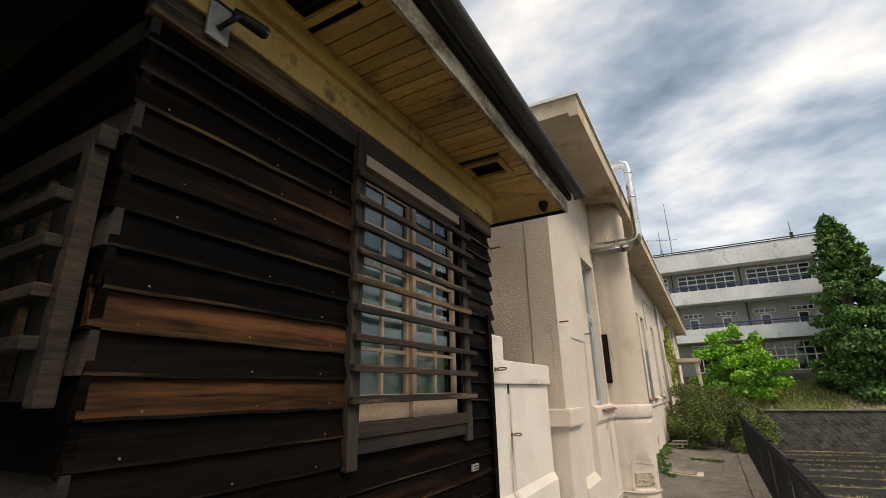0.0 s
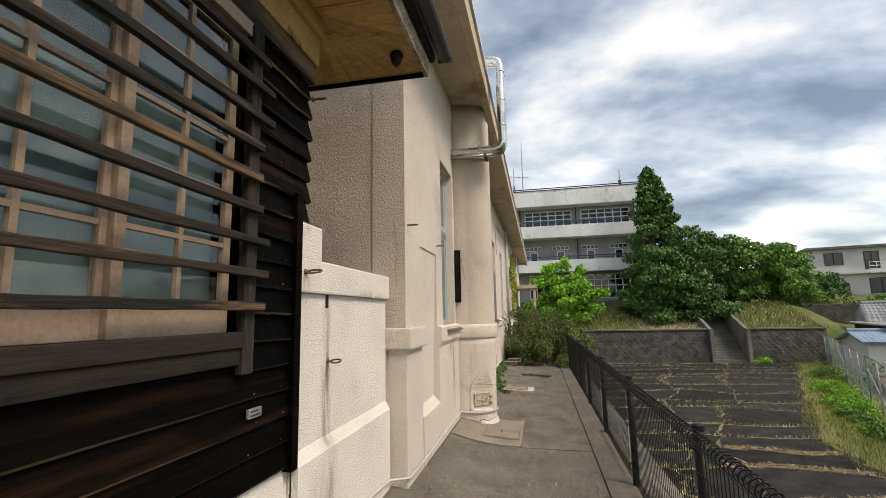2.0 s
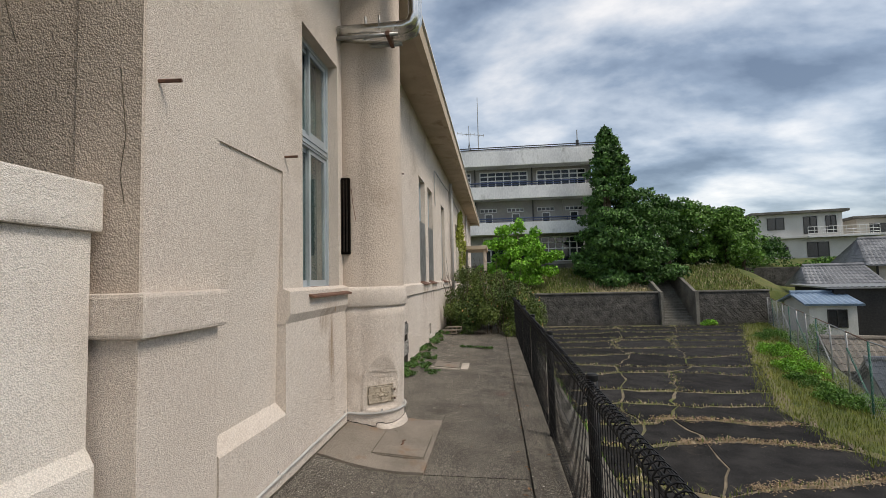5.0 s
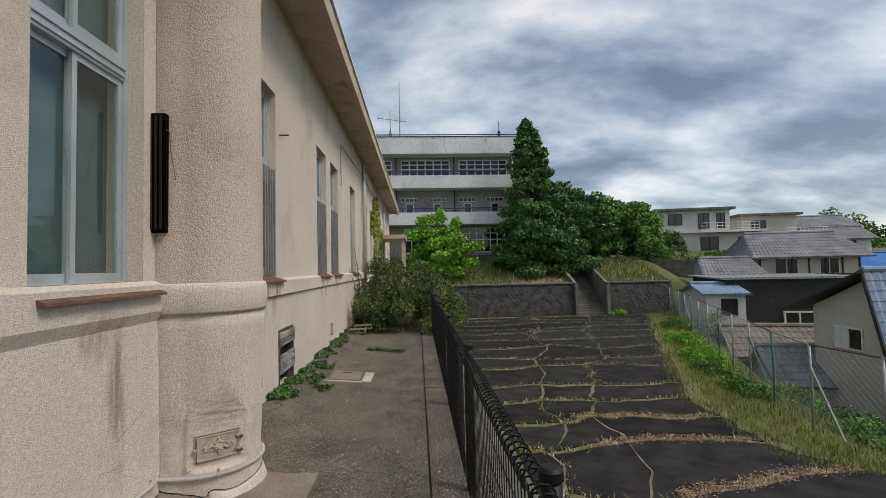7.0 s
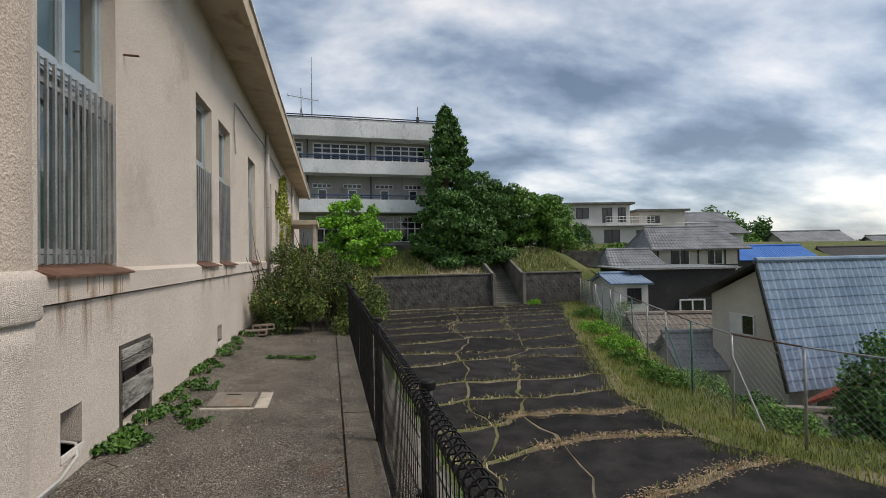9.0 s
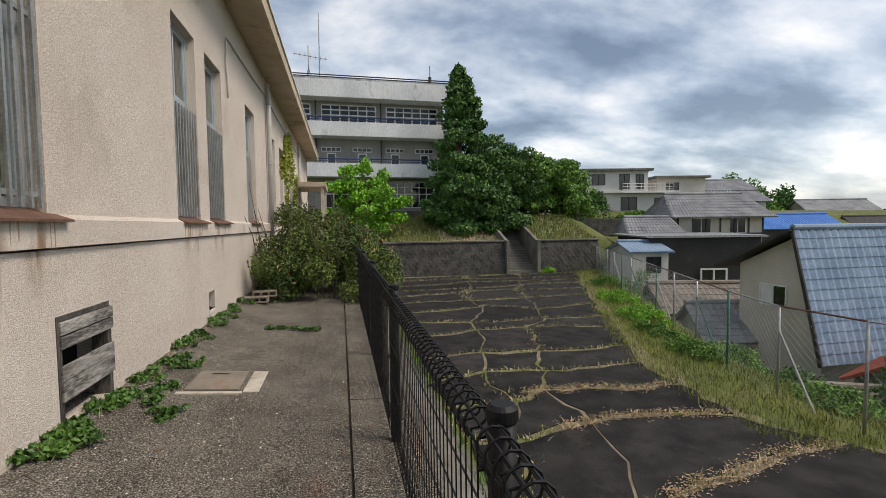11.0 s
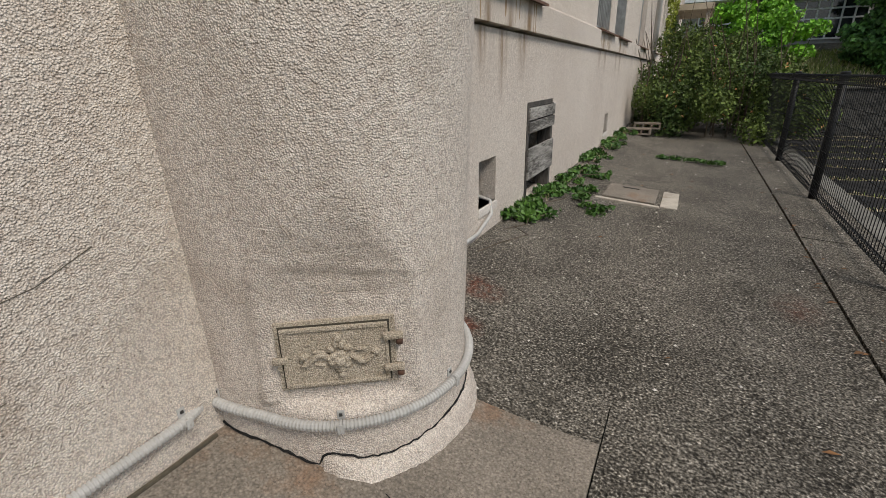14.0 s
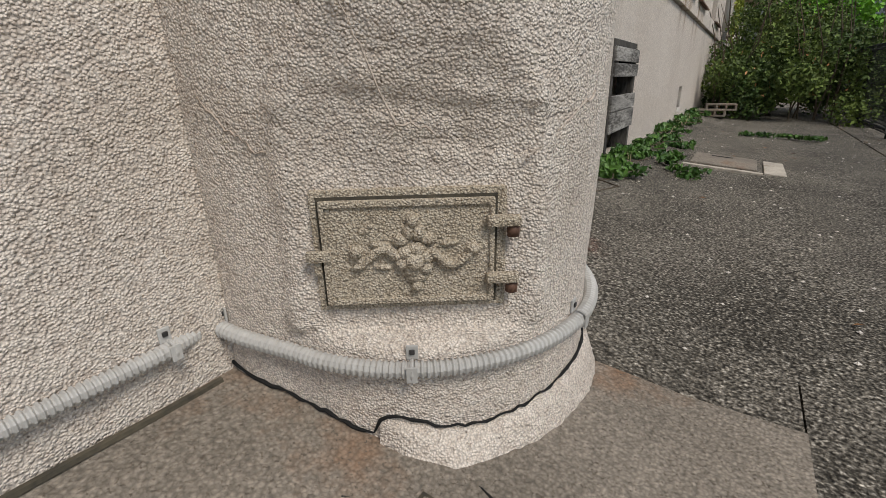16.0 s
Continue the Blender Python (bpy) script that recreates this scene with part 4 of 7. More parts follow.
box(bm, WX - 0.03, WX + 0.036, HY0 - 0.9, HY1 + 0.05, 3.18, 3.37, 0.006)
box(bm, WX - 0.03, WX + 0.07, HY0 - 0.9, HY1 + 0.05, 3.37, 3.488, 0.008)
hpart("eave_beam", bm, OCHRE, "ochre painted eave beam")

# pale boxed beam head in the gap between the eave and the plastered end wall
for z0, z1, y1 in ((3.41, 3.60, 5.08), (3.604, 3.82, 5.06)):
    bm = bmesh.new()
    box(bm, -2.60, -1.99, 4.62, y1, z0, z1, 0.006)
    hpart("beam_head", bm, FASCIA, "peeling white boxed beam head")

# window: two beige sashes with muntins, sill boards, and a nailed-on bar grille
win = thing("barred_window", "beige wooden sash window behind weathered wooden bars", "window", (WX, 2.45, 1.4), kind="structure")


def wpart(name, bm, mat, parent=None, label=""):
    ob = part(name, bm, mat, parent or win, label)
    if parent is None:
        ob.location = (-WX, -2.45, -1.4)
    return ob


for a, b, x in ((1.87, 2.46, WX - 0.075), (2.44, 3.03, WX - 0.045)):
    bm = bmesh.new()
    for q in ((a, a + 0.045, 1.54, 2.97), (b - 0.045, b, 1.54, 2.97), (a + 0.045, b - 0.045, 1.54, 1.68), (a + 0.045, b - 0.045, 2.92, 2.97)):
        box(bm, x - 0.015, x + 0.015, *q, 0.003)
    s = wpart("sash", bm, BEIGE)
    m = (a + b) / 2
    for z in (1.925, 2.17, 2.42, 2.67):
        bm = bmesh.new()
        box(bm, x - 0.010, x + 0.011, a + 0.045, b - 0.045, z - 0.010, z + 0.010)
        part("muntin", bm, BEIGE, s)
    bm = bmesh.new()
    box(bm, x - 0.010, x + 0.012, m - 0.011, m + 0.011, 1.68, 2.92)
    part("muntin", bm, BEIGE, s)
    bm = bmesh.new()
    box(bm, x - 0.002, x + 0.002, a + 0.045, b - 0.045, 1.68, 2.92)
    part("pane", bm, GLASS, s).visible_shadow = False
bm = bmesh.new()
for k in range(30):
    y = 1.87 + 1.16 * k / 30
    box(bm, WX - 0.15 - 0.012 * (k % 2), WX - 0.135, y, y + 0.04, 1.54, 2.97)
wpart("curtain", bm, CURTAIN, label="grey-blue curtain")
bm = bmesh.new()
box(bm, WX - 0.05, WX + 0.03, 1.84, 3.07, 1.47, 1.54, 0.005)
wpart("window_sill", bm, WOOD_GREY)
bm = bmesh.new()
box(bm, WX - 0.03, WX + 0.018, 1.86, 3.10, 1.395, 1.468, 0.005)
wpart("apron_board", bm, WOOD_GREY)
bm = bmesh.new()
box(bm, WX - 0.06, WX + 0.02, 1.84, 3.07, 2.975, 3.05, 0.005)
wpart("head_board", bm, BEIGE)
for y, z0, z1 in ((1.81, 1.33, 3.16), (3.10, 1.35, 3.04)):
    bm = bmesh.new()
    box(bm, WX - 0.01, WX + 0.034, y - 0.04, y + 0.04, z0, z1, 0.008)
    bmesh.ops.subdivide_edges(bm, edges=[e for e in bm.edges if abs(e.verts[0].co.z - e.verts[1].co.z) > 0.5], cuts=24)
    for v in bm.verts:
        v.co.y += 0.010 * noise.noise((v.co.z * 4.5, v.co.y * 40, 2.0))
    wpart("upright", bm, WOOD_POST)
for k in range(9):
    z = 1.655 + 0.153 * k
    bm = bmesh.new()
    a, b = 1.77 + rng.uniform(-0.02, 0.02), 3.16 + rng.uniform(-0.04, 0.06)
    box(bm, WX + 0.034, WX + 0.066, a, b, z - 0.019, z + 0.019, 0.006)
    bmesh.ops.subdivide_edges(bm, edges=[e for e in bm.edges if abs(e.verts[0].co.y - e.verts[1].co.y) > 0.5], cuts=20)
    for v in bm.verts:
        v.co.z += 0.006 * noise.noise((v.co.y * 3.5, k * 7.0, v.co.z * 30))
    wpart("bar", bm, WOOD_BAR)

# lattice window on the return wall
lat = thing("lattice_window", "weathered wooden lattice on the return wall", "window", (-2.0, HY0, 1.6), kind="structure")
for x in (-1.335, -2.2, -2.8):
    bm = bmesh.new()
    box(bm, x + 2.0 - 0.032, x + 2.0 + 0.032, -0.075, -0.02, 0.06, 0.9, 0.008)
    for v in bm.verts:
        v.co.x += 0.012 * noise.noise((v.co.z * 9, v.co.y * 30, x))
    part("upright", bm, WOOD_GREY, lat)
for k in range(4):
    boxed("rail", WOOD_GREY, lat, -0.85, 0.66, -0.125, -0.076, 0.22 + 0.155 * k, 0.262 + 0.155 * k, 0.006)
for k in range(6):
    boxed("slat", WOOD_BAR, lat, -0.75 + 0.22 * k, -0.722 + 0.22 * k, -0.05, -0.025, 0.1, 0.85)
boxed("head_board", WOOD_GREY, lat, -0.9, 0.72, -0.07, -0.015, 0.88, 0.96, 0.006)
# Near-black sheet paints the shade behind the lattice.
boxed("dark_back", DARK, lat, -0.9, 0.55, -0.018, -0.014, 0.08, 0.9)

# eave: soffit boards, hip corner, fascia, gutter and roof
EX, EY = -0.69, 4.51
SZ = 3.49
VENTS = [(1.0, 1.28), (3.06, 3.36)]
boards = []
y = -1.6
while y < HY1 - 0.06:
    w = 0.098
    cut = [v for v in VENTS if v[0] - 0.04 < y + w / 2 < v[1] + 0.04]
    for x0, x1 in (((WX + 0.05, -1.20), (-0.84, EX - 0.02)) if cut else ((WX + 0.05, EX - 0.02),)):
        bm = bmesh.new()
        box(bm, x0, x1, y, y + w - 0.010, SZ + rng.uniform(0, 0.006), SZ + 0.018)
        hpart("soffit_board", bm, OCHRE)
    y += w
# fan of tapered boards at the corner
cx, cy = WX + 0.02, HY1 - 0.06
edge = [(EX - 0.02, cy + (EY - cy) * k / 7) for k in range(8)] + [(EX - 0.02 - (EX - 0.02 + 2.4) * k / 14, EY - 0.02) for k in range(1, 15)]
for (xa, ya), (xb, yb) in zip(edge, edge[1:]):
    bm = bmesh.new()
    va, vb = Vector((xa - cx, ya - cy)), Vector((xb - cx, yb - cy))
    pa, pb = va * 0.985 + vb * 0.015, vb * 0.985 + va * 0.015
    low = [bm.verts.new((cx + p.x, cy + p.y, SZ)) for p in (va * 0.03, pa, pb, vb * 0.03)]
    up = [bm.verts.new((v.co.x, v.co.y, SZ + 0.018)) for v in low]
    for q in range(4):
        bm.faces.new((low[q], low[(q + 1) % 4], up[(q + 1) % 4], up[q]))
    bm.faces.new(low)
    bm.faces.new(up[::-1])
    bmesh.ops.recalc_face_normals(bm, faces=bm.faces)
    hpart("soffit_board", bm, OCHRE)
for a, b in VENTS:
    bm = bmesh.new()
    for q in ((-1.20, -1.15, a, b), (-0.89, -0.84, a, b), (-1.15, -0.89, a, a + 0.045), (-1.15, -0.89, b - 0.045, b)):
        box(bm, *q, SZ - 0.018, SZ + 0.012, 0.003)
    v = hpart("soffit_vent", bm, OCHRE, "square louvred vent in the soffit")
    bm = bmesh.new()
    for k in range(5):
        yy = a + 0.05 + (b - a - 0.1) * k / 4
        box(bm, -1.15, -0.89, yy - 0.006, yy + 0.006, SZ + 0.06, SZ + 0.075)
    part("louvre", bm, DARK_TRIM, v)
# Near-black sheet paints shade behind the vents; its unseen stretch darkens the return wall.
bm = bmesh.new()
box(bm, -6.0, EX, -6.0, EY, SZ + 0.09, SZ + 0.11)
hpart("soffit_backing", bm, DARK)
bm = bmesh.new()
box(bm, EX - 0.02, EX + 0.012, -1.8, EY, SZ - 0.03, SZ + 0.115, 0.005)
hpart("fascia", bm, FASCIA, "peeling weathered fascia board")
bm = bmesh.new()
box(bm, -3.0, EX - 0.02, EY - 0.03, EY - 0.002, SZ - 0.03, SZ + 0.012, 0.004)
hpart("end_fascia", bm, WOOD_CHAR)
bm = bmesh.new()
box(bm, -3.0, EX + 0.012, EY, EY + 0.02, SZ + 0.012, SZ + 0.115, 0.004)
hpart("end_fascia", bm, FASCIA)
bm = bmesh.new()
prism(bm, [(EX + 0.015, SZ + 0.115), (EX + 0.05, SZ + 0.12), (EX + 0.06, SZ + 0.17), (EX + 0.0, SZ + 0.175)], "y", -1.8, EY + 0.05)
hpart("under_fascia", bm, WOOD_GREY)
# half-round gutter
bm = bmesh.new()
gut = [(EX + 0.125 + 0.06 * math.cos(a), SZ + 0.205 + 0.06 * math.sin(a)) for a in [math.pi + math.pi * k / 8 for k in range(9)]]
gut += [(EX + 0.125 + 0.05 * math.cos(a), SZ + 0.205 + 0.05 * math.sin(a)) for a in [2 * math.pi - math.pi * k / 8 for k in range(9)]]
prism(bm, gut, "y", -1.8, EY + 0.12)
box(bm, EX + 0.065, EX + 0.185, EY + 0.118, EY + 0.126, SZ + 0.145, SZ + 0.205)
hpart("gutter", bm, DARK_TRIM, "dark half-round gutter")
bm = bmesh.new()
prism(bm, [(EX + 0.09, SZ + 0.19), (EX + 0.09, SZ + 0.235), (-4.5, SZ + 1.9), (-4.5, SZ + 1.85)], "y", -1.8, EY + 0.08)
hpart("roof", bm, TILE_GREY)
bm = bmesh.new()
prism(bm, [(EX - 0.05, SZ + 0.115), (EX - 0.05, SZ + 0.2), (-4.4, SZ + 1.8), (-4.4, SZ + 0.115)], "y", EY - 0.06, EY - 0.02)
hpart("gable_board", bm, WOOD_CHAR)

# small dark lamp under the soffit corner
lamp = thing("soffit_lamp", "small black conical lamp under the eave corner", "lamp", (-0.84, 4.18, SZ))
bm = bmesh.new()
tube(bm, [(0, 0, 0.0), (0, 0, -0.02), (0, 0, -0.07), (0, 0, -0.10)], [0.04, 0.05, 0.035, 0.012], 16)
part("shade", bm, BLACKSTEEL, lamp, smooth=True)

# security camera on a wall bracket
cctv = thing("security_camera", "small black bullet security camera on a bracket", "camera", (WX + 0.065, 0.84, 3.17))
boxed("mount_plate", GALV, cctv, -0.03, -0.012, -0.05, 0.05, -0.09, 0.09, 0.004)
tubed("arm", BLACKSTEEL, cctv, [(-0.01, 0, -0.03), (0.06, 0.0, -0.03), (0.09, 0.02, 0.0)], 0.012, 8)
bm = bmesh.new()
tube(bm, [(0.07, 0.0, 0.01), (0.09, 0.06, 0.0), (0.11, 0.13, -0.012)], [0.022, 0.026, 0.028], 14)
body = part("body", bm, BLACKSTEEL, cctv, smooth=True)
bm = bmesh.new()
tube(bm, [(0.110, 0.13, -0.012), (0.113, 0.141, -0.014)], [0.024, 0.020], 14)
part("lens", bm, GLASS_FAR, body)
tubed("cable", BLACKSTEEL, cctv, [(0.07, 0.0, 0.01), (0.03, -0.05, 0.05), (-0.01, -0.10, 0.06), (-0.01, -0.3, 0.08)], 0.006, 6)

# metal number plate on the boards
plate = thing("metal_plate", "small worn metal plate nailed to the boards", "plate", (WX + 0.018, 3.19, 1.165))
boxed("backing", GALV, plate, -0.012, 0.004, -0.050, 0.050, -0.022, 0.022, 0.003)
for k, dz in enumerate((-0.009, 0.009)):
    boxed("text_bar", DARK_TRIM, plate, 0.004, 0.0055, -0.040, 0.036 - 0.015 * k, dz - 0.004, dz + 0.004)

# ---- white low wall between the two buildings ----
low = thing("low_wall", "white painted cement wall with a moulded cap", "wall", (-1.3, 4.35, 0), kind="structure")


def lpart(name, bm, mat, label=""):
    ob = part(name, bm, mat, low, label)
    ob.location = (1.3, -4.35, 0)
    return ob


bm = bmesh.new()
box(bm, -1.42, -1.255, 3.575, 5.14, 0.0, 1.74)
prism(bm, [(-1.27, 0.0), (-1.215, 0.0), (-1.215, 0.80), (-1.262, 0.88)], "y", 3.575, 5.14)
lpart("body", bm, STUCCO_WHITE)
bm = bmesh.new()
box(bm, -1.45, -1.225, 3.58, 5.17, 1.742, 1.945, 0.012)
lpart("cap", bm, STUCCO_WHITE)
bm = bmesh.new()
box(bm, -1.44, -1.226, 3.578, 3.84, 1.93, 2.15, 0.012)
lpart("cap_upstand", bm, STUCCO_WHITE)
# Slightly proud near-black block paints the shade of a small square notch.
bm = bmesh.new()
box(bm, -1.262, -1.2525, 3.95, 3.99, 1.655, 1.741)
lpart("weep_hole", bm, DARK, "near-black block for the shade in a small notch")


def ring_hook(y, z, x, s):
    h = thing("ring_hook", "rusted iron ring hook in the wall", "hook", (x, y, z), "wall hooks")
    pts = [(0.0, 0, 0), (0.03, 0.0, 0.0)] + [(0.055 + s * math.cos(a), 0.6 * s * math.sin(a), 0.25 * s * math.sin(a)) for a in [math.pi + k * math.tau / 14 for k in range(15)]]
    tubed("iron", RUSTY, h, pts, 0.006, 6)
    tubed("eye_plate", RUSTY, h, [(-0.002, 0, 0), (0.006, 0, 0)], 0.016, 8)


ring_hook(3.62, 1.86, -1.222, 0.046)
ring_hook(3.99, 1.32, -1.252, 0.034)
ring_hook(3.66, 2.93, -1.22, 0.034)

# ---- an unseen wing added behind the walker's left shoulder to block light, which keeps the return wall dark ----
wing = thing("wooden_wing", "unseen charred clapboard wing added to shade the return wall", "building", (-2.9, -2.5, 0), kind="structure")
boxed("base", STUCCO_WHITE, wing, -0.3, 0.0, -3.5, 3.08, -0.1, 0.85)
for i in range(20):
    bm = bmesh.new()
    z = 0.85 + 0.132 * i
    prism(bm, [(-0.05, z), (0.03, z), (0.0, z + 0.16), (-0.05, z + 0.16)], "y", -3.5, 3.08)
    part("board", bm, WOOD_CHAR, wing)
boxed("eave", WOOD_CHAR, wing, -0.2, 1.55, -3.5, 0.9, 3.50, 3.56)
boxed("fascia", WOOD_GREY, wing, 1.55, 1.58, -3.5, 0.9, 3.46, 3.62)


# ---- black mesh fence along the terrace edge ----
PANEL_L, PANEL_TOP = 1.94, 0.955


def upright_wire():
    """One upright wire with its rolled top and bottom."""
    bm = bmesh.new()
    loop = [(0.036 * math.cos(a), 0, PANEL_TOP + 0.036 * math.sin(a)) for a in [math.radians(-100 + 33 * j) for j in range(11)]]
    curl = [(0.022 * math.cos(a) + 0.02, 0, 0.07 + 0.022 * math.sin(a)) for a in [math.radians(180 + 50 * j) for j in range(7)]]
    tube(bm, [(-0.002, 0, 0.07), (-0.002, 0, 0.5), (-0.004, 0, PANEL_TOP - 0.036)], 0.0026, 4, False)
    tube(bm, loop, 0.0032, 4, False)
    tube(bm, curl, 0.003, 4, False)
    return bm


def level_wire(r):
    bm = bmesh.new()
    tube(bm, [(0, 0, 0), (0, PANEL_L, 0)], r, 4, False)
    return bm


fence = thing("mesh_fence", "black coated wire mesh fence panel with a round post", "fence", (FENCE_X, 2.07, -0.04), "terrace fence")
bm = bmesh.new()
tube(bm, [(0, 0, -0.02), (0, 0, 0.98)], 0.031, 14)
post = part("post", bm, BLACKSTEEL, fence, smooth=True)
bm = bmesh.new()
tube(bm, [(0, 0, 0.978), (0, 0, 0.982), (0, 0, 1.006), (0, 0, 1.014)], [0.033, 0.035, 0.034, 0.024], 18)
part("cap", bm, BLACKSTEEL, post)
for z in (0.88, 0.55, 0.20):
    bm = bmesh.new()
    tube(bm, [(-0.034, -0.02, z), (-0.036, 0.0, z), (-0.034, 0.04, z)], 0.008, 6)
    tube(bm, [(-0.034, 0.0, z), (-0.055, 0.0, z)], 0.006, 6)
    part("clip", bm, BLACKSTEEL, post)
first = part("upright_wire", upright_wire(), BLACKSTEEL, fence)
first.location = (-0.035, 0.05, 0.0)
for k in range(1, 39):
    ob = new("upright_wire", first.data)
    ob.parent = fence
    ob.location = (-0.035, 0.05 + (PANEL_L - 0.04) * k / 38, 0.0)
first = part("level_wire", level_wire(0.003), BLACKSTEEL, fence)
first.location = (-0.031, 0.03, 0.17)
spots_at = [(0.004, 0.17 + 0.12 * k) for k in range(1, 7)]
spots_at += [(0.032 * math.cos(radians(a)), PANEL_TOP + 0.032 * math.sin(radians(a))) for a in range(0, 360, 60)]
spots_at += [(0.02 + 0.02 * math.cos(radians(a)), 0.07 + 0.02 * math.sin(radians(a))) for a in range(20, 360, 90)]
for x, z in spots_at:
    ob = new("level_wire", first.data)
    ob.parent = fence
    ob.location = (x - 0.035, 0.03, z)
for k in list(range(-3, 0)) + list(range(1, 8)):
    copy_thing(fence, pose(FENCE_X, 2.07 + 2.0 * k, -0.04))

# ---- soot door in the chimney niche ----
DC = Vector((-0.762, 7.9515, 0.383))
dn = Vector((0.575, -0.818, 0)).normalized()
du = Vector((0.818, 0.575, 0)).normalized()
soot = thing("soot_door", "painted cast-iron soot door with floral relief in the chimney", "hatch", tuple(DC - dn * 0.004))
basis = Matrix((du, dn, Vector((0, 0, 1)))).transposed().to_4x4()


def dpart(name, bm, mat=None, parent=None, label="", smooth=True):
    bmesh.ops.transform(bm, matrix=basis, verts=bm.verts)
    return part(name, bm, mat or IRON, parent or soot, label, smooth)


W2, H2 = 0.122, 0.078
bm = bmesh.new()
box(bm, -W2 - 0.014, W2 + 0.018, -0.012, 0.004, -H2 - 0.012, H2 + 0.014, 0.003)
dpart("frame", bm, smooth=False)
bm = bmesh.new()
box(bm, -W2, W2, 0.004, 0.010, -H2, H2, 0.002)
door = dpart("door", bm, smooth=False)
bm = bmesh.new()
box(bm, -W2 - 0.0045, W2 + 0.0045, 0.001, 0.0052, -H2 - 0.0045, H2 + 0.0045)
dpart("gap", bm, JOINT, smooth=False)
for q in ((-W2, W2, H2 - 0.009, H2), (-W2, W2, -H2, -H2 + 0.009), (-W2, -W2 + 0.007, -H2 + 0.009, H2 - 0.009), (W2 - 0.007, W2, -H2 + 0.009, H2 - 0.009)):
    bm = bmesh.new()
    box(bm, q[0], q[1], 0.010, 0.0145, q[2], q[3], 0.0015)
    dpart("raised_border", bm, parent=door, smooth=False)


def blob(bm, x, z, rx, rz, d, m=1.0):
    out = bmesh.ops.create_icosphere(bm, subdivisions=2, radius=1.0)
    for v in out["verts"]:
        k = 1 + 0.16 * noise.noise((v.co.x * 2.5 + x * 90, v.co.y * 2.5, v.co.z * 2.5 + z * 90))
        v.co = Vector((x + v.co.x * rx * k, 0.009 + max(v.co.y, -0.3) * d * k * 1.35, z + v.co.z * rz * k))


bm = bmesh.new()
blob(bm, 0.008, -0.012, 0.017, 0.016, 0.017)
for k in range(6):
    a = k * math.tau / 6 + 0.3
    blob(bm, 0.008 + 0.017 * math.cos(a), -0.010 + 0.016 * math.sin(a), 0.014, 0.012, 0.011)
for x, z, rx, rz, d in ((0.006, 0.049, 0.010, 0.012, 0.011), (0.000, 0.032, 0.010, 0.013, 0.009), (0.014, 0.030, 0.011, 0.013, 0.010), (-0.012, 0.020, 0.013, 0.010, 0.009), (0.028, 0.020, 0.013, 0.009, 0.009),
                        (0.010, -0.037, 0.016, 0.011, 0.009), (0.010, -0.051, 0.010, 0.010, 0.010), (-0.062, 0.034, 0.010, 0.006, 0.004), (-0.055, 0.041, 0.006, 0.004, 0.004)):
    blob(bm, x, z, rx, rz, d)
for s in (-1, 1):
    for k in range(16):
        t = k / 15
        blob(bm, 0.008 + s * (0.026 + 0.058 * t), -0.006 + 0.013 * math.sin(t * 4.4 + (0.2 if s < 0 else 2.6)), 0.008, 0.0085 - 0.003 * t, 0.010 - 0.002 * t)
    blob(bm, 0.008 + s * 0.083, 0.004, 0.012, 0.010, 0.010)
    blob(bm, 0.008 + s * 0.074, -0.010, 0.010, 0.006, 0.007)
    blob(bm, 0.008 + s * 0.046, -0.020, 0.015, 0.005, 0.006)
    blob(bm, 0.008 + s * 0.05, 0.014, 0.016, 0.005, 0.006)
dpart("floral_relief", bm, parent=door, label="moulded flower and scroll relief")
for z in (0.046, -0.040):
    bm = bmesh.new()
    box(bm, W2 - 0.012, W2 + 0.036, 0.010, 0.026, z - 0.008, z + 0.008, 0.005)
    dpart("hinge", bm, smooth=False)
    bm = bmesh.new()
    tube(bm, [(W2 + 0.026, 0.014, z - 0.024), (W2 + 0.026, 0.014, z - 0.008)], 0.009, 10)
    dpart("hinge_pin", bm, RUSTY)
bm = bmesh.new()
box(bm, -W2 - 0.024, -W2 + 0.012, 0.008, 0.020, -0.009, 0.008, 0.005)
box(bm, -W2 - 0.014, -W2 - 0.004, 0.004, 0.014, -0.030, -0.009, 0.003)
dpart("latch", bm, smooth=False)

# cement foot round the chimney, cracked along its top
foot = thing("chimney_foot", "pale cement skirt with a crack round the chimney base", "skirting", (COL[0], COL[1], 0.0), kind="structure")
ring = [math.radians(a) for a in range(-66, 61, 2)]
rngf = random.Random(8)


def crack_z(deg):
    """Height of the open crack over the floor: at floor level by the wall, stepped up over the skirt."""
    return float(np.interp(deg, (-120, -68, -65, -40, -20, 0, 40), (0.006, 0.006, 0.052, 0.046, 0.066, 0.080, 0.085)))


verts, faces = [], []
for a in ring:
    deg = math.degrees(a)
    rr = COL_R + 0.004
    fl = float(np.interp(deg, (-66, -58, -48, -34, -10, 18, 60), (0.012, 0.026, 0.046, 0.026, 0.022, 0.034, 0.036))) + rngf.uniform(-0.002, 0.002)
    fz = floor_z(COL[0] + (rr + fl) * math.cos(a)) + 0.019
    top = floor_z(COL[0] + rr * math.cos(a)) + 0.018 + crack_z(deg) - 0.006 + rngf.uniform(-0.002, 0.002)
    for r, z in ((rr - 0.03, top), (rr + 0.007, top - 0.001), (rr + fl * 0.55, (top + fz) / 2 + 0.006), (rr + fl * 0.92, fz + 0.006), (rr + fl, fz), (rr + fl + 0.004, fz - 0.09)):
        verts.append((r * math.cos(a), r * math.sin(a), z))
for i in range(len(ring) - 1):
    for j in range(5):
        faces.append((6 * i + j, 6 * i + j + 1, 6 * (i + 1) + j + 1, 6 * (i + 1) + j))
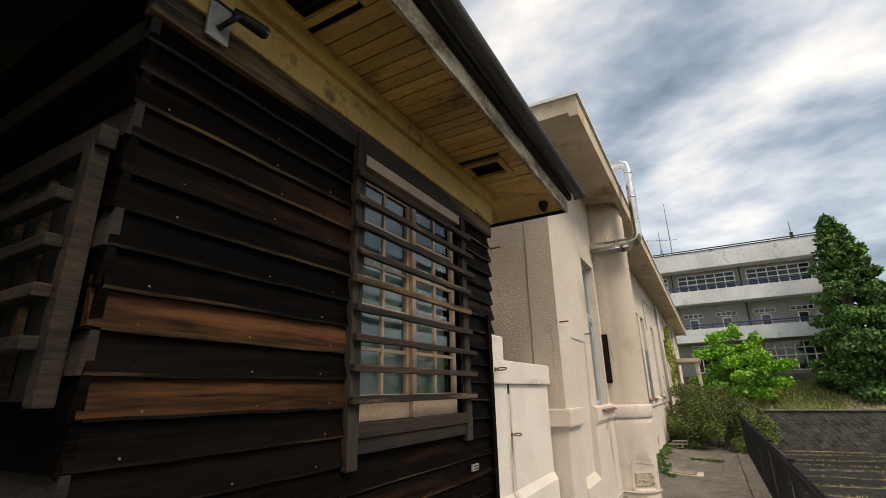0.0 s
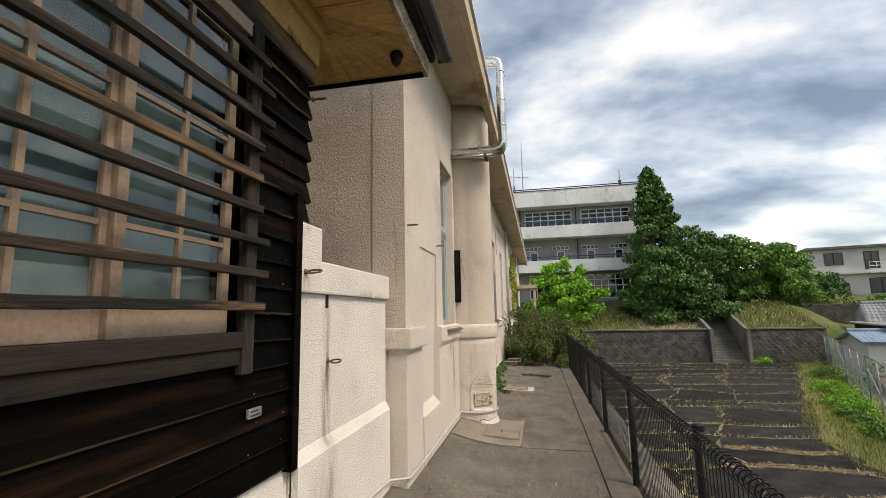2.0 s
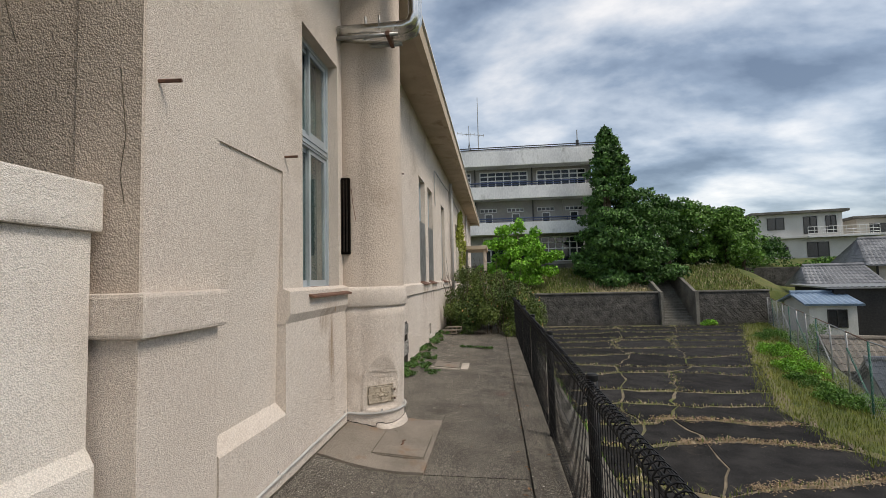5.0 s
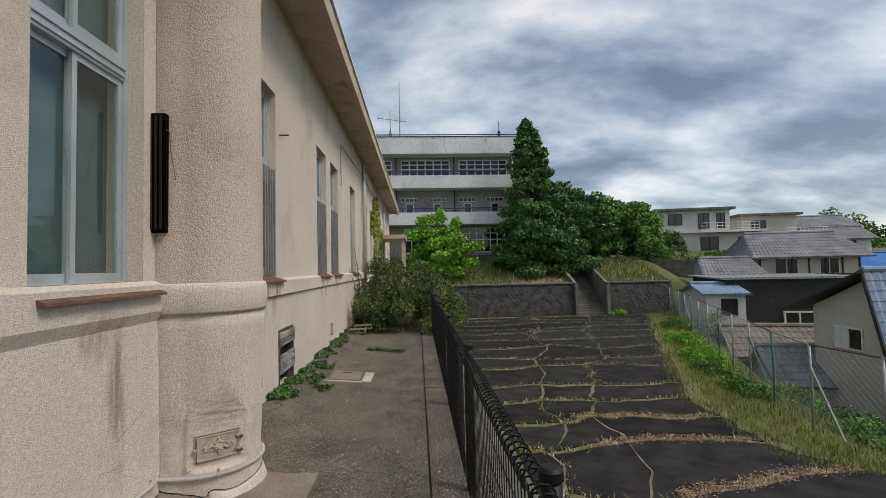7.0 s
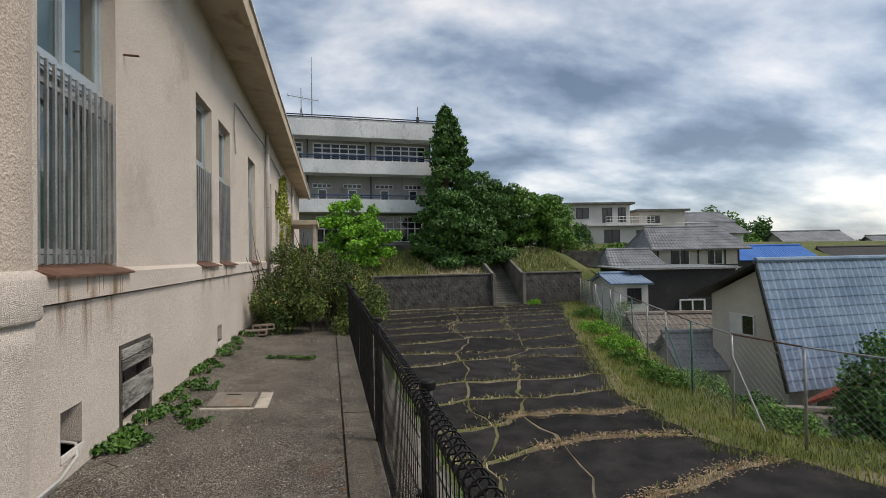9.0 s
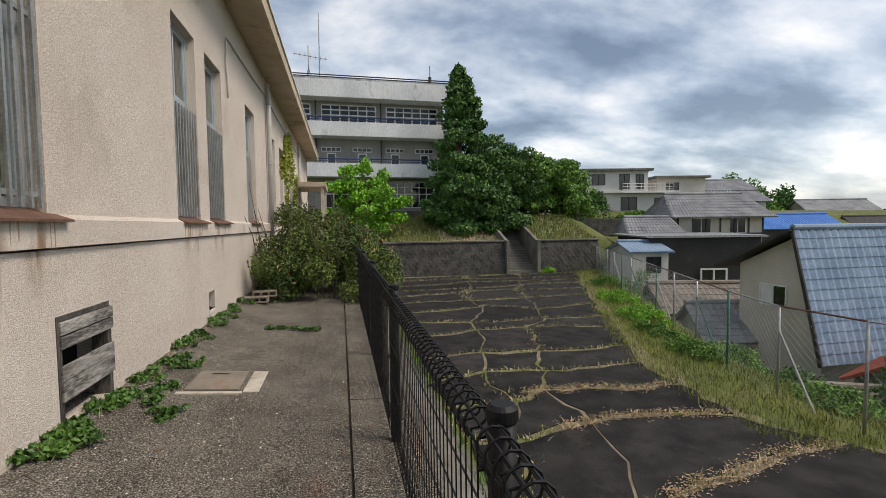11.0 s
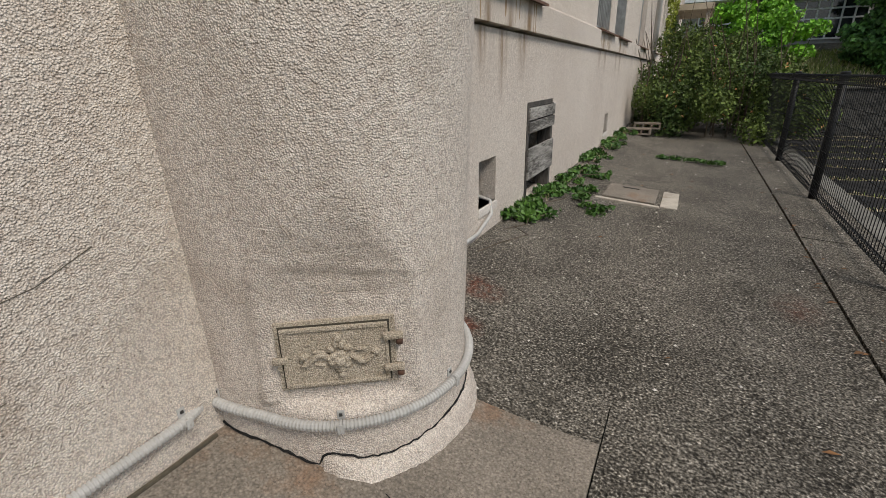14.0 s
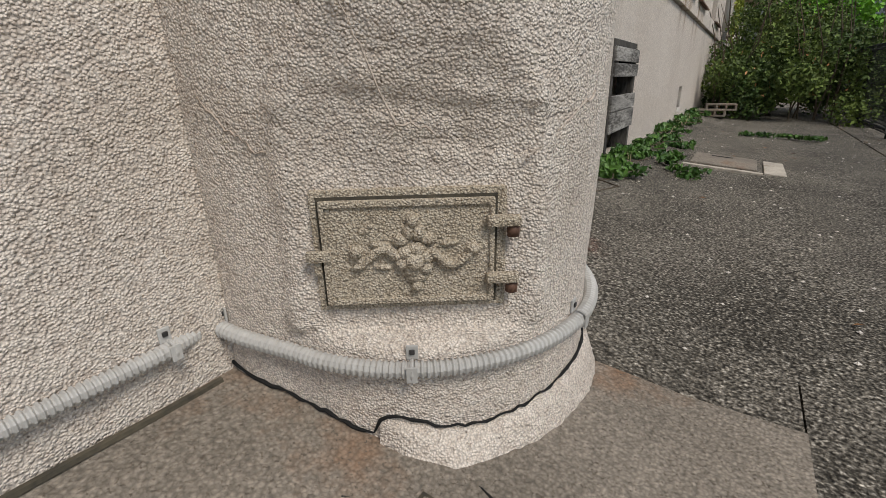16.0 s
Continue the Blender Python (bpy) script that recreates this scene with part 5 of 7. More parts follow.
sheet(verts, faces, "skirt", STUCCO, foot, smooth=True)
bm = bmesh.new()
pts = []
for deg in range(-116, 50, 2):
    a = radians(deg)
    rr = shaft_r(0.08) + fillet(deg) + 0.0015
    pts.append((rr * math.cos(a), rr * math.sin(a), floor_z(COL[0] + rr * math.cos(a)) + 0.018 + crack_z(deg) + rngf.uniform(-0.004, 0.004)))
tube(bm, pts, [0.0028 * rngf.uniform(0.5, 1.3) for p in pts], 6)
part("crack", bm, DARK, foot, "open dark crack")
# two cracks run out of the skirt into the pale slab
for ends in (((0.27, -0.29), (0.235, -0.335), (0.20, -0.40), (0.16, -0.43)), ((0.275, -0.285), (0.33, -0.30), (0.40, -0.36), (0.44, -0.37))):
    bm = bmesh.new()
    tube(bm, [(x, y, floor_z(COL[0] + x) + 0.0185) for x, y in ends], 0.0024, 5)
    part("crack", bm, DARK, foot)

# ---- ribbed grey conduit along the wall foot and round the chimney ----
cond = thing("conduit", "grey ribbed flexible conduit clipped along the wall foot", "conduit", (WALL, 6.5, 0.2))
path = [(-1.225, 3.9, 0.30), (-1.20, 5.08, 0.235), (-1.05, 5.17, 0.232), (-1.045, 5.7, 0.228), (-1.05, 6.5, 0.236), (-1.050, 7.3, 0.243), (-1.050, 7.72, 0.243)]
for a in range(-113, 58, 4):
    rr = COL_R + fillet(a) + 0.013
    path.append((COL[0] + rr * math.cos(radians(a)), COL[1] + rr * math.sin(radians(a)), 0.232 - 0.016 * smooth(-112, -80, a)))
path += [(-0.80, 8.62, 0.175), (-1.03, 8.70, 0.17), (-1.045, 9.1, 0.18), (-1.045, 9.45, 0.18), (-1.045, 9.64, 0.24), (-1.07, 9.68, 0.31), (-1.15, 9.68, 0.33)]
pv = [Vector(p) for p in path]
fine = []
for a, b in zip(pv, pv[1:]):
    n = max(1, int((b - a).length / 0.0022)) if 6.9 < a.y < 8.75 else max(1, int((b - a).length / 0.05))
    fine += [a.lerp(b, k / n) for k in range(n)]
fine.append(pv[-1])
ribs = [0.0125 + (0.0014 if k % 4 < 2 and 6.9 < p.y < 8.75 else -0.0016) for k, p in enumerate(fine)]
bm = bmesh.new()
tube(bm, [tuple(p - Vector((WALL, 6.5, 0.2))) for p in fine], ribs, 9)
part("hose", bm, PVC, cond)
def hose_clip(m):
    """A thin strap over the hose with a round screw tab above it."""
    bm = bmesh.new()
    tube(bm, [tuple(m @ Vector((0.0155 * math.cos(a), 0, 0.0155 * math.sin(a)))) for a in [math.radians(-100 + 25 * k) for k in range(9)]], 0.0025, 5)
    box(bm, -0.014, -0.010, -0.009, 0.009, 0.010, 0.034, 0.0015, m)
    box(bm, 0.0125, 0.0155, -0.008, 0.008, -0.013, 0.013, 0.001, m)
    c = part("clip", bm, PVC, cond)
    bm = bmesh.new()
    box(bm, -0.010, -0.007, -0.004, 0.004, 0.020, 0.028, 0.001, m)
    part("screw", bm, DARK_TRIM, c)


for y, z in ((7.735, 0.243), (6.4, 0.235), (5.9, 0.230)):
    hose_clip(Matrix.Translation((-1.050 - WALL, y - 6.5, z - 0.2)))
for a in (-110, -57, -4):
    rr = COL_R + fillet(a) + 0.013
    hose_clip(Matrix.Translation((COL[0] + rr * math.cos(radians(a)) - WALL, COL[1] + rr * math.sin(radians(a)) - 6.5, 0.032 - 0.016 * smooth(-112, -80, a))) @ Matrix.Rotation(radians(a), 4, "Z"))

# ---- hairline cracks in the plaster ----
HAIR = ((-104, 0.60, -97, 0.55, -92, 0.527, -82, 0.520), (-70, 0.735, -64, 0.65, -58, 0.565, -49, 0.556), (-29, 0.515, -22, 0.535, -12, 0.575, -3, 0.595))
for row in HAIR:
    pts = []
    for k in range(0, len(row), 2):
        rr = shaft_r(row[k + 1]) + fillet(row[k]) + 0.0012
        pts.append(Vector((COL[0] + rr * math.cos(radians(row[k])), COL[1] + rr * math.sin(radians(row[k])), row[k + 1])))
    fine = []
    for a, b in zip(pts, pts[1:]):
        for k in range(6):
            p = a.lerp(b, k / 6)
            out = Vector((p.x - COL[0], p.y - COL[1], 0))
            want = shaft_r(p.z) + 0.0012 + fillet(math.degrees(math.atan2(out.y, out.x)))
            fine.append((COL[0] + out.x / out.length * want, COL[1] + out.y / out.length * want, p.z + rngf.uniform(-0.006, 0.006)))
    bm = bmesh.new()
    tube(bm, fine, [0.0016 * rngf.uniform(0.4, 1.3) for p in fine], 5)
    bpart("hairline_crack", bm, STUCCO_OLD, "fine crack in the plaster")
for pts in (((7.43, 0.62), (7.50, 0.65), (7.56, 0.665), (7.66, 0.70)), ((7.30, 0.50), (7.40, 0.47), (7.47, 0.49))):
    bm = bmesh.new()
    tube(bm, [(LOW + 0.0004, y, z + rngf.uniform(-0.006, 0.006)) for y, z in pts], 0.0009, 5)
    bpart("hairline_crack", bm, JOINT, "fine crack in the plaster")
for pts in (((-2.167, 3.356), (-2.137, 3.117), (-2.154, 2.932), (-2.11, 2.698)), ((-1.80, 2.91), (-1.76, 2.75), (-1.718, 2.63)), ((-1.188, 2.467), (-1.157, 2.163), (-1.182, 1.994), (-1.159, 1.867))):
    bm = bmesh.new()
    tube(bm, [(x, 5.1995 if x > -1.4 else 5.2095, z) for x, z in pts], 0.0018, 5)
    bpart("hairline_crack", bm, JOINT, "fine crack in the plaster")

# ---- wall crack strip along the foot ----
bm = bmesh.new()
tube(bm, [(-1.055 + rngf.uniform(-0.004, 0.004), 5.8 + 0.1 * k, floor_z(-1.055) + 0.014 + rngf.uniform(-0.004, 0.004)) for k in range(21)], 0.006, 5)
tagged(finish(bm, "wall_crack", JOINT), "dark open crack at the wall foot", "crack", kind="structure")

# ---- boarded opening and small vents in the lower wall ----
WOOD_VENT = material("bare_grey_frame_wood", (0.025, 0.022, 0.019), (0.11, 0.10, 0.088), 0.9, 5, 60, 1.0, 0.005, stretch=(1, 1.4, 0.25), per_object=0.25)
ven = thing("boarded_opening", "low wall opening boarded with peeling white planks", "vent", (LOW, 10.62, 0.5), kind="structure")
a, b, c, d = VENT
for q in ((a, a + 0.045, c - 0.05, d), (b - 0.05, b, c - 0.05, d - 0.03), (a + 0.045, b - 0.05, d - 0.035, d)):
    boxed("frame_board", WOOD_VENT, ven, -0.10, 0.006, q[0] - 10.62, q[1] - 10.62, q[2] - 0.5, q[3] - 0.5, 0.004)
for z, h, t in ((0.705, 0.078, 0.01), (0.620, 0.075, 0.0), (0.425, 0.090, 0.02), (0.300, 0.120, 0.015)):
    bm = bmesh.new()
    box(bm, -0.005, 0.018, a - 10.60, b - 10.61, z - 0.5, z - 0.5 + h, 0.004)
    for v in bm.verts:
        v.co.z += 0.03 * v.co.y * t * 10 + 0.003 * noise.noise((v.co.y * 9, z * 9, 0))
    part("plank", bm, GREYWOOD_WHITE, ven)
# The unlit depth of the opening is painted as a near-black sheet.
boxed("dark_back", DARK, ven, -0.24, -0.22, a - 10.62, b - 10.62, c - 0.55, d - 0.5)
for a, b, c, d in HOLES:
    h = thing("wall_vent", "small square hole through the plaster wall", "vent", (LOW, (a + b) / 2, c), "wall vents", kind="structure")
    # Near-black sheet in place of the shade deep in the hole.
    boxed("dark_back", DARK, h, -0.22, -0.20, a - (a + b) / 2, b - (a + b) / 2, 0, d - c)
    boxed("cement_sill", STUCCO_WHITE, h, -0.2, 0.01, a - (a + b) / 2 - 0.01, b - (a + b) / 2 + 0.01, -0.05, 0.0, 0.006)

# ---- polished duct pair on the chimney ----
duct = thing("metal_duct", "two polished metal-clad pipes rising past the eave", "duct", (WALL, 7.75, 4.0))
for k, (dy, dz) in enumerate(((0.0, 0.0), (0.10, -0.02))):
    pts = [(0.0, dy, dz), (0.3, dy, dz), (0.66, dy, dz), (0.74, dy, dz + 0.03), (0.775, dy, dz + 0.11), (0.775, dy, 1.30), (0.75, dy, 1.39), (0.68, dy, 1.42), (0.1, dy, 1.42)]
    tubed("pipe", DUCT, duct, pts, 0.062, 16)
    for z in (0.35, 0.75, 1.2):
        tubed("band", DUCT, duct, [(0.775, dy, z), (0.775, dy, z + 0.02)], 0.066, 16)
for y in (-0.06, 0.14):
    tubed("bracket", GALV, duct, [(0.0, y, -0.095), (0.62, y, -0.095)], 0.020, 8)
boxed("strap", RUSTY, duct, 0.50, 0.54, -0.09, 0.17, -0.118, -0.072, 0.005)
for x in (0.28, 0.42):
    tubed("stud", GALV, duct, [(x, 0.0, 0.05), (x, 0.0, 0.14)], 0.012, 8)

# charred plank standing in the angle of chimney and wall
plank = thing("charred_plank", "dark charred plank fixed beside the chimney", "plank", (-1.06, 7.80, 1.77))
bm = bmesh.new()
box(bm, -0.055, 0.055, -0.025, 0.025, 0, 0.76, 0.012)
for v in bm.verts:
    v.co.x += 0.008 * noise.noise((v.co.z * 5, v.co.x * 20, 1))
part("board", bm, WOOD_CHAR, plank)
for x in (-0.03, 0.0, 0.03):
    boxed("ridge", WOOD_GREY, plank, x - 0.008, x + 0.008, -0.031, -0.024, 0.02, 0.74, 0.002)
tubed("wire", RUSTY, plank, [(0.05, -0.01, 0.66), (0.075, -0.01, 0.64), (0.09, -0.02, 0.5), (0.12, -0.02, 0.33)], 0.003, 5)

# iron stubs and the groove line on the wall
for y, z, l in ((5.30, 2.44, 0.10), (6.56, 2.42, 0.09), (10.47, 3.17, 0.11)):
    s = thing("iron_stub", "rusted iron stub sticking out of the plaster", "stub", (WALL, y, z), "iron stubs")
    tubed("rod", RUSTY, s, [(-0.01, 0, 0), (l, 0.02, 0.005)], 0.009, 6)
# downpipes, cable and canopy further along the wall
for y, top in ((18.8, 4.7), (27.0, 4.7)):
    dp = thing("downpipe", "grey painted rainwater pipe with brackets", "pipe", (WALL + 0.08, y, 0.2), "downpipes")
    tubed("pipe", PVC, dp, [(0, 0, 0.55), (0, 0, 3.2), (0, 0, top - 0.2)], 0.055, 12)
    tubed("elbow", PVC, dp, [(0, 0, 0.6), (0, 0.04, 0.45), (0.12, 0.2, 0.2), (0.14, 0.22, 0.0)], 0.06, 12)
    for z in (1.2, 2.6, 4.0):
        tubed("bracket", GALV, dp, [(0, 0, z), (0, 0, z + 0.03)], 0.06, 12)
cab = thing("wall_cable", "thin grey cable run stapled under the eave", "cable", (WALL, 15.0, 4.2))
tubed("cable", PVC, cab, [(0.02, 0.0, -0.85), (0.02, -0.1, -0.4), (0.02, -0.05, 0.05), (0.02, 0.2, 0.08), (0.02, 2.0, 0.12), (0.02, 3.6, 0.2), (0.02, 8, 0.1), (0.02, 12, 0.05)], 0.014, 6)
can = thing("door_canopy", "small flat concrete door canopy on posts", "canopy", (WALL, 25.6, 2.7), kind="structure")
boxed("roof", SLAB, can, 0, 1.15, 0.0, 3.0, 0.15, 0.33, 0.01)
for y in (0.2, 2.8):
    boxed("post", STUCCO_OLD, can, 0.95, 1.07, y - 0.06, y + 0.06, -2.7, 0.15, 0.01)

# ---- covers in the terrace ----
man = thing("manhole_cover", "worn square concrete manhole cover with a handle", "manhole", (-0.46, 7.58, floor_z(-0.46) + 0.03))
slope = (floor_z(-0.26) - floor_z(-0.68)) / 0.42
boxed("frame", FLOOR_LIGHT, man, -0.235, 0.235, -0.285, 0.285, -0.06, 0.003)
boxed("gap", JOINT, man, -0.226, 0.226, -0.276, 0.276, -0.05, 0.005)
boxed("lid", FLOOR_LIGHT, man, -0.22, 0.22, -0.27, 0.27, -0.05, 0.010, 0.006)
tubed("handle", RUSTY, man, [(-0.01, -0.06, 0.012), (0.0, -0.02, 0.016), (-0.015, 0.03, 0.016), (0.0, 0.06, 0.012)], 0.007, 6)
for q in man.children:
    q.rotation_euler = (0, -math.atan(slope), 0)
CEMENT_PALE = material("pale_cement_edging", (0.33, 0.29, 0.24), (0.52, 0.47, 0.40), 0.9, 8, 90, 0.6, 0.003, stain=(0.22, 0.17, 0.12), stain_scale=6, stain_at=0.58)
man2 = thing("drain_cover", "raised concrete drain cover beside a pale cement frame", "manhole", (-0.47, 11.48, floor_z(-0.47)))
boxed("gap", DARK, man2, -0.215, 0.235, -0.335, 0.19, -0.05, 0.006)
boxed("lid", FLOOR_LIGHT, man2, -0.195, 0.215, -0.315, 0.17, -0.03, 0.026, 0.008)
# Thin near-black block paints the shade in the slot.
boxed("slot", DARK, man2, -0.08, 0.06, 0.06, 0.085, 0.024, 0.029)
boxed("cement_edge", CEMENT_PALE, man2, 0.255, 0.38, -0.37, 0.17, -0.05, 0.021, 0.004)
boxed("cement_edge", CEMENT_PALE, man2, -0.24, 0.25, -0.395, -0.345, -0.05, 0.018, 0.004)
for q in man2.children:
    q.rotation_euler = (0, -math.atan(slope), 0)

# concrete blocks by the bush
blk = thing("concrete_block", "hollow grey concrete block lying on the terrace", "block", (-0.82, 15.45, floor_z(-0.82)), "loose blocks")
bm = bmesh.new()
for q in ((-0.195, 0.195, -0.05, -0.025), (-0.195, 0.195, 0.025, 0.05)):
    box(bm, q[0], q[1], q[2], q[3], 0, 0.19, 0.004)
for x in (-0.195, -0.07, 0.05, 0.17):
    box(bm, x, x + 0.025, -0.025, 0.025, 0, 0.19)
bmesh.ops.rotate(bm, cent=(0, 0, 0), matrix=Matrix.Rotation(radians(90), 3, "X"), verts=bm.verts)
bmesh.ops.translate(bm, vec=(0, 0, 0.05), verts=bm.verts)
part("block", bm, FLOOR_LIGHT, blk)
copy_thing(blk, pose(-0.72, 15.62, floor_z(-0.72) + 0.1, 0, 0, 8))


# ---- plants on and round the terrace ----
def plant(name, label, category, at, verts, faces, mat, partname="leaves", kind=""):
    t = thing(name, label, category, at, kind=kind)
    ob = sheet([(v[0] - at[0], v[1] - at[1], v[2] - at[2]) for v in verts], faces, partname, mat, t)
    return t


rp = random.Random(21)
cl = []
for y0, n, w, l in ((9.95, 9, 0.16, 0.22), (10.25, 8, 0.24, 0.16), (10.75, 14, 0.34, 0.22), (11.25, 7, 0.20, 0.2), (11.75, 9, 0.26, 0.2), (12.3, 6, 0.14, 0.2), (12.75, 7, 0.24, 0.15), (13.4, 5, 0.12, 0.2), (13.9, 6, 0.22, 0.2), (14.5, 5, 0.18, 0.25), (15.1, 6, 0.22, 0.25)):
    for k in range(n):
        y = y0 + rp.gauss(0, l * 0.5)
        x = -1.05 + abs(rp.gauss(0, w * 0.55))
        cl.append((x, y, floor_z(x) + rp.uniform(0.01, 0.05), rp.uniform(0.03, 0.10), rp.uniform(0.05, 0.14), rp.uniform(0.012, 0.035)))
for k in range(16):
    x = -0.4 + 0.75 * k / 16 + rp.uniform(-0.03, 0.03)
    cl.append((x, 13.5 - 0.25 * k / 16 + rp.uniform(-0.05, 0.05), 0.025, 0.05, 0.04, 0.02))
v, f = leaves(cl, 5600, 0.038, 31, 0.1, 0.1)
ivy = plant("creeping_ivy", "dark green creeper spreading along the wall foot", "ivy", (-1.0, 11.0, 0.1), v, f, LEAF_IVY)
for k in range(14):
    y = 9.3 + k * 0.45
    pts = [(-1.0 + rp.uniform(-0.02, 0.06) + 0.06 * j * rp.random() + 1.0, y + 0.12 * j + rp.uniform(-0.05, 0.05) - 11, floor_z(-0.95) + 0.02 - 0.1 + rp.uniform(0, 0.02)) for j in range(5)]
    tubed("stem", BARK, ivy, pts, 0.003, 5)
v, f = blades([(-1.03 + rp.random() * 0.12, 10.2 + rp.random() * 6, 0.12) for k in range(170)], 0.05, 0.005, 4, 2.0)
tagged(sheet(v, f, "dry_stalks", STRAW), "dry straw and stalks at the wall foot", "dry grass", kind="stuff")

cl = []
for k in range(95):
    u, w = rp.random(), rp.random()
    x, y = -1.0 + 2.5 * u, 15.5 + 3.4 * w
    top = 1.35 + 0.45 * math.sin(u * 3.0 + 0.6) * (0.6 + 0.6 * w) - 0.35 * max(0, u - 0.8) * 3
    z = 0.15 + rp.random() * (top - 0.3) * (0.35 + 0.65 * min(1, w * 2.2 + 0.15))
    cl.append((x, y, z, 0.30, 0.30, 0.26))
v, f = leaves(cl, 46000, 0.050, 41, 0.1, 0.25)
bush = plant("bush", "tangled olive-green bush at the end of the terrace", "bush", (0, 17, 0), v, f, LEAF_BUSH)
for k in range(40):
    x, y = rp.uniform(-0.9, 1.0), rp.uniform(15.8, 18)
    top = (x + rp.uniform(-0.5, 0.5), y - 17 + rp.uniform(-0.7, 0.3), rp.uniform(1.2, 2.1))
    tubed("stem", BARK, bush, [(x, y - 17, 0), ((x + top[0]) / 2 + 0.08, (y - 17 + top[1]) / 2, top[2] * 0.55), top], [0.012, 0.008, 0.004], 5)
v, f = leaves(cl, 260, 0.05, 44, 0, 0.8)
ob = sheet([(p[0], p[1] - 17, p[2]) for p in v], f, "blossoms", material("pale_orange_blossom", (0.45, 0.18, 0.06), (0.6, 0.32, 0.14), 0.7, 3, 9, 0), bush)
v, f = blades([(0.7 + rp.random() * 0.8, 16.2 + rp.random() * 2.5, 0.35 + 0.5 * rp.random()) for k in range(110)], 0.50, 0.005, 6, 1.3)
tagged(sheet(v, f, "tall_grass", STRAW), "tall dry grass behind the fence end", "grass", kind="stuff")
cl = [(-1.02, 21.5 + 0.35 * k + rp.uniform(-0.2, 0.2), 4.3 - 0.12 * k * rp.random() - rp.random() * 1.4, 0.08, 0.25, 0.30) for k in range(12)]
cl += [(-1.02, 22.6 + rp.uniform(-0.5, 0.5), 1.6 + 0.22 * k, 0.06, 0.14, 0.2) for k in range(12)]
v, f = leaves(cl, 1600, 0.10, 51, 0.6, 0.2)
plant("wall_vine", "yellow-green vine climbing the wall to the eave", "vine", (-1.05, 22.5, 3.0), v, f, material("vine_leaves", (0.16, 0.20, 0.02), (0.30, 0.33, 0.05), 0.6, 2, 9, 0, island=0.3))
# weeds below the fence
pts = [(1.45 + rp.random() * 1.1, 8 + rp.random() * 22, PARK_Z) for k in range(2500)]
v, f = blades(pts, 0.28, 0.025, 8)
tagged(sheet(v, f, "weeds", LEAF_MID), "green weeds between wall foot and gutter", "weeds", kind="stuff")

# pebbles, chips and dead leaves on the terrace
rq = random.Random(55)
verts, faces = [], []
for k in range(420):
    x, y = rq.uniform(-1.0, 1.0), rq.uniform(2.5, 15)
    r = rq.uniform(0.003, 0.009)
    z = floor_z(x) + r * 0.3
    b0 = len(verts)
    verts += [(x + r * rq.uniform(0.7, 1.4), y, z), (x, y + r * rq.uniform(0.7, 1.4), z), (x - r, y, z), (x, y - r, z), (x, y, z + r * 0.7), (x, y, z - r)]
    faces += [(b0 + i, b0 + (i + 1) % 4, b0 + 4) for i in range(4)]
tagged(sheet(verts, faces, "pebbles", STUCCO_WHITE), "pale pebbles and plaster chips on the terrace", "pebbles", kind="stuff")
verts, faces = [], []
for k in range(90):
    x, y = (rq.gauss(0.63, 0.05) if k % 2 else rq.uniform(-0.9, 0.9)), rq.uniform(3, 15)
    a, r = rq.random() * 6.28, rq.uniform(0.012, 0.03)
    z = floor_z(x) + 0.006
    b0 = len(verts)
    verts += [(x + r * math.cos(a), y + r * math.sin(a), z), (x - 0.4 * r * math.sin(a), y + 0.4 * r * math.cos(a), z + 0.006), (x - r * math.cos(a), y - r * math.sin(a), z + 0.002), (x + 0.4 * r * math.sin(a), y - 0.4 * r * math.cos(a), z + 0.004)]
    faces.append((b0, b0 + 1, b0 + 2, b0 + 3))
tagged(sheet(verts, faces, "fallen_leaves", material("dead_leaves", (0.10, 0.045, 0.018), (0.24, 0.12, 0.05), 0.8, 3, 20, 0, island=0.4)), "brown fallen leaves on the terrace", "leaves", kind="stuff")


# ---- trees ----
def tree(name, label, at, trunk_h, r0, clumps, count, size, mat, seed, droop=0.3, shell=0.5, limbs=7):
    t = thing(name, label, "tree", at)
    rr = random.Random(seed)
    tubed("trunk", BARK, t, [(0, 0, -0.3), (0.05, 0.03, trunk_h * 0.4), (-0.03, 0.05, trunk_h)], [r0, r0 * 0.8, r0 * 0.35], 10)
    for k in range(limbs):
        c = rr.choice(clumps)
        z = trunk_h * rr.uniform(0.35, 0.9)
        tubed("limb", BARK, t, [(0, 0, z), (c[0] * 0.5, c[1] * 0.5, (z + c[2]) / 2 + 0.1), (c[0] * 0.9, c[1] * 0.9, c[2])], [r0 * 0.4, r0 * 0.25, r0 * 0.1], 6)
    v, f = leaves(clumps, count, size, seed, droop, shell)
    sheet(v, f, "crown", mat, t)
    return t


rt = random.Random(77)
# tall conifer: tiers of drooping branches
cl = []
for k in range(230):
    t = rt.random() ** 1.2
    z = 0.6 + 12.9 * t
    r = 0.12 + 4.4 * (1 - t) ** 0.72 * (0.58 + 0.52 * rt.random()) * (0.8 + 0.2 * smooth(0, 0.12, t))
    a = rt.random() * math.tau
    q = 0.55 + 0.42 * rt.random()
    cl.append((r * q * math.cos(a) * (1.22 if math.cos(a) > 0 else 0.72) + 0.5 * (1 - t), r * q * math.sin(a) * 0.8, z - 0.25 * r * q, 0.30 + 0.22 * r, 0.30 + 0.22 * r, 0.22 + 0.09 * r))
cl.append((0, 0, 13.2, 0.22, 0.22, 0.6))
tree("conifer", "tall dark green conifer beside the school", (10.35, 44.6, 0.9), 12.8, 0.35, cl, 46000, 0.27, LEAF_DARK, 5, 0.7, 0.45)

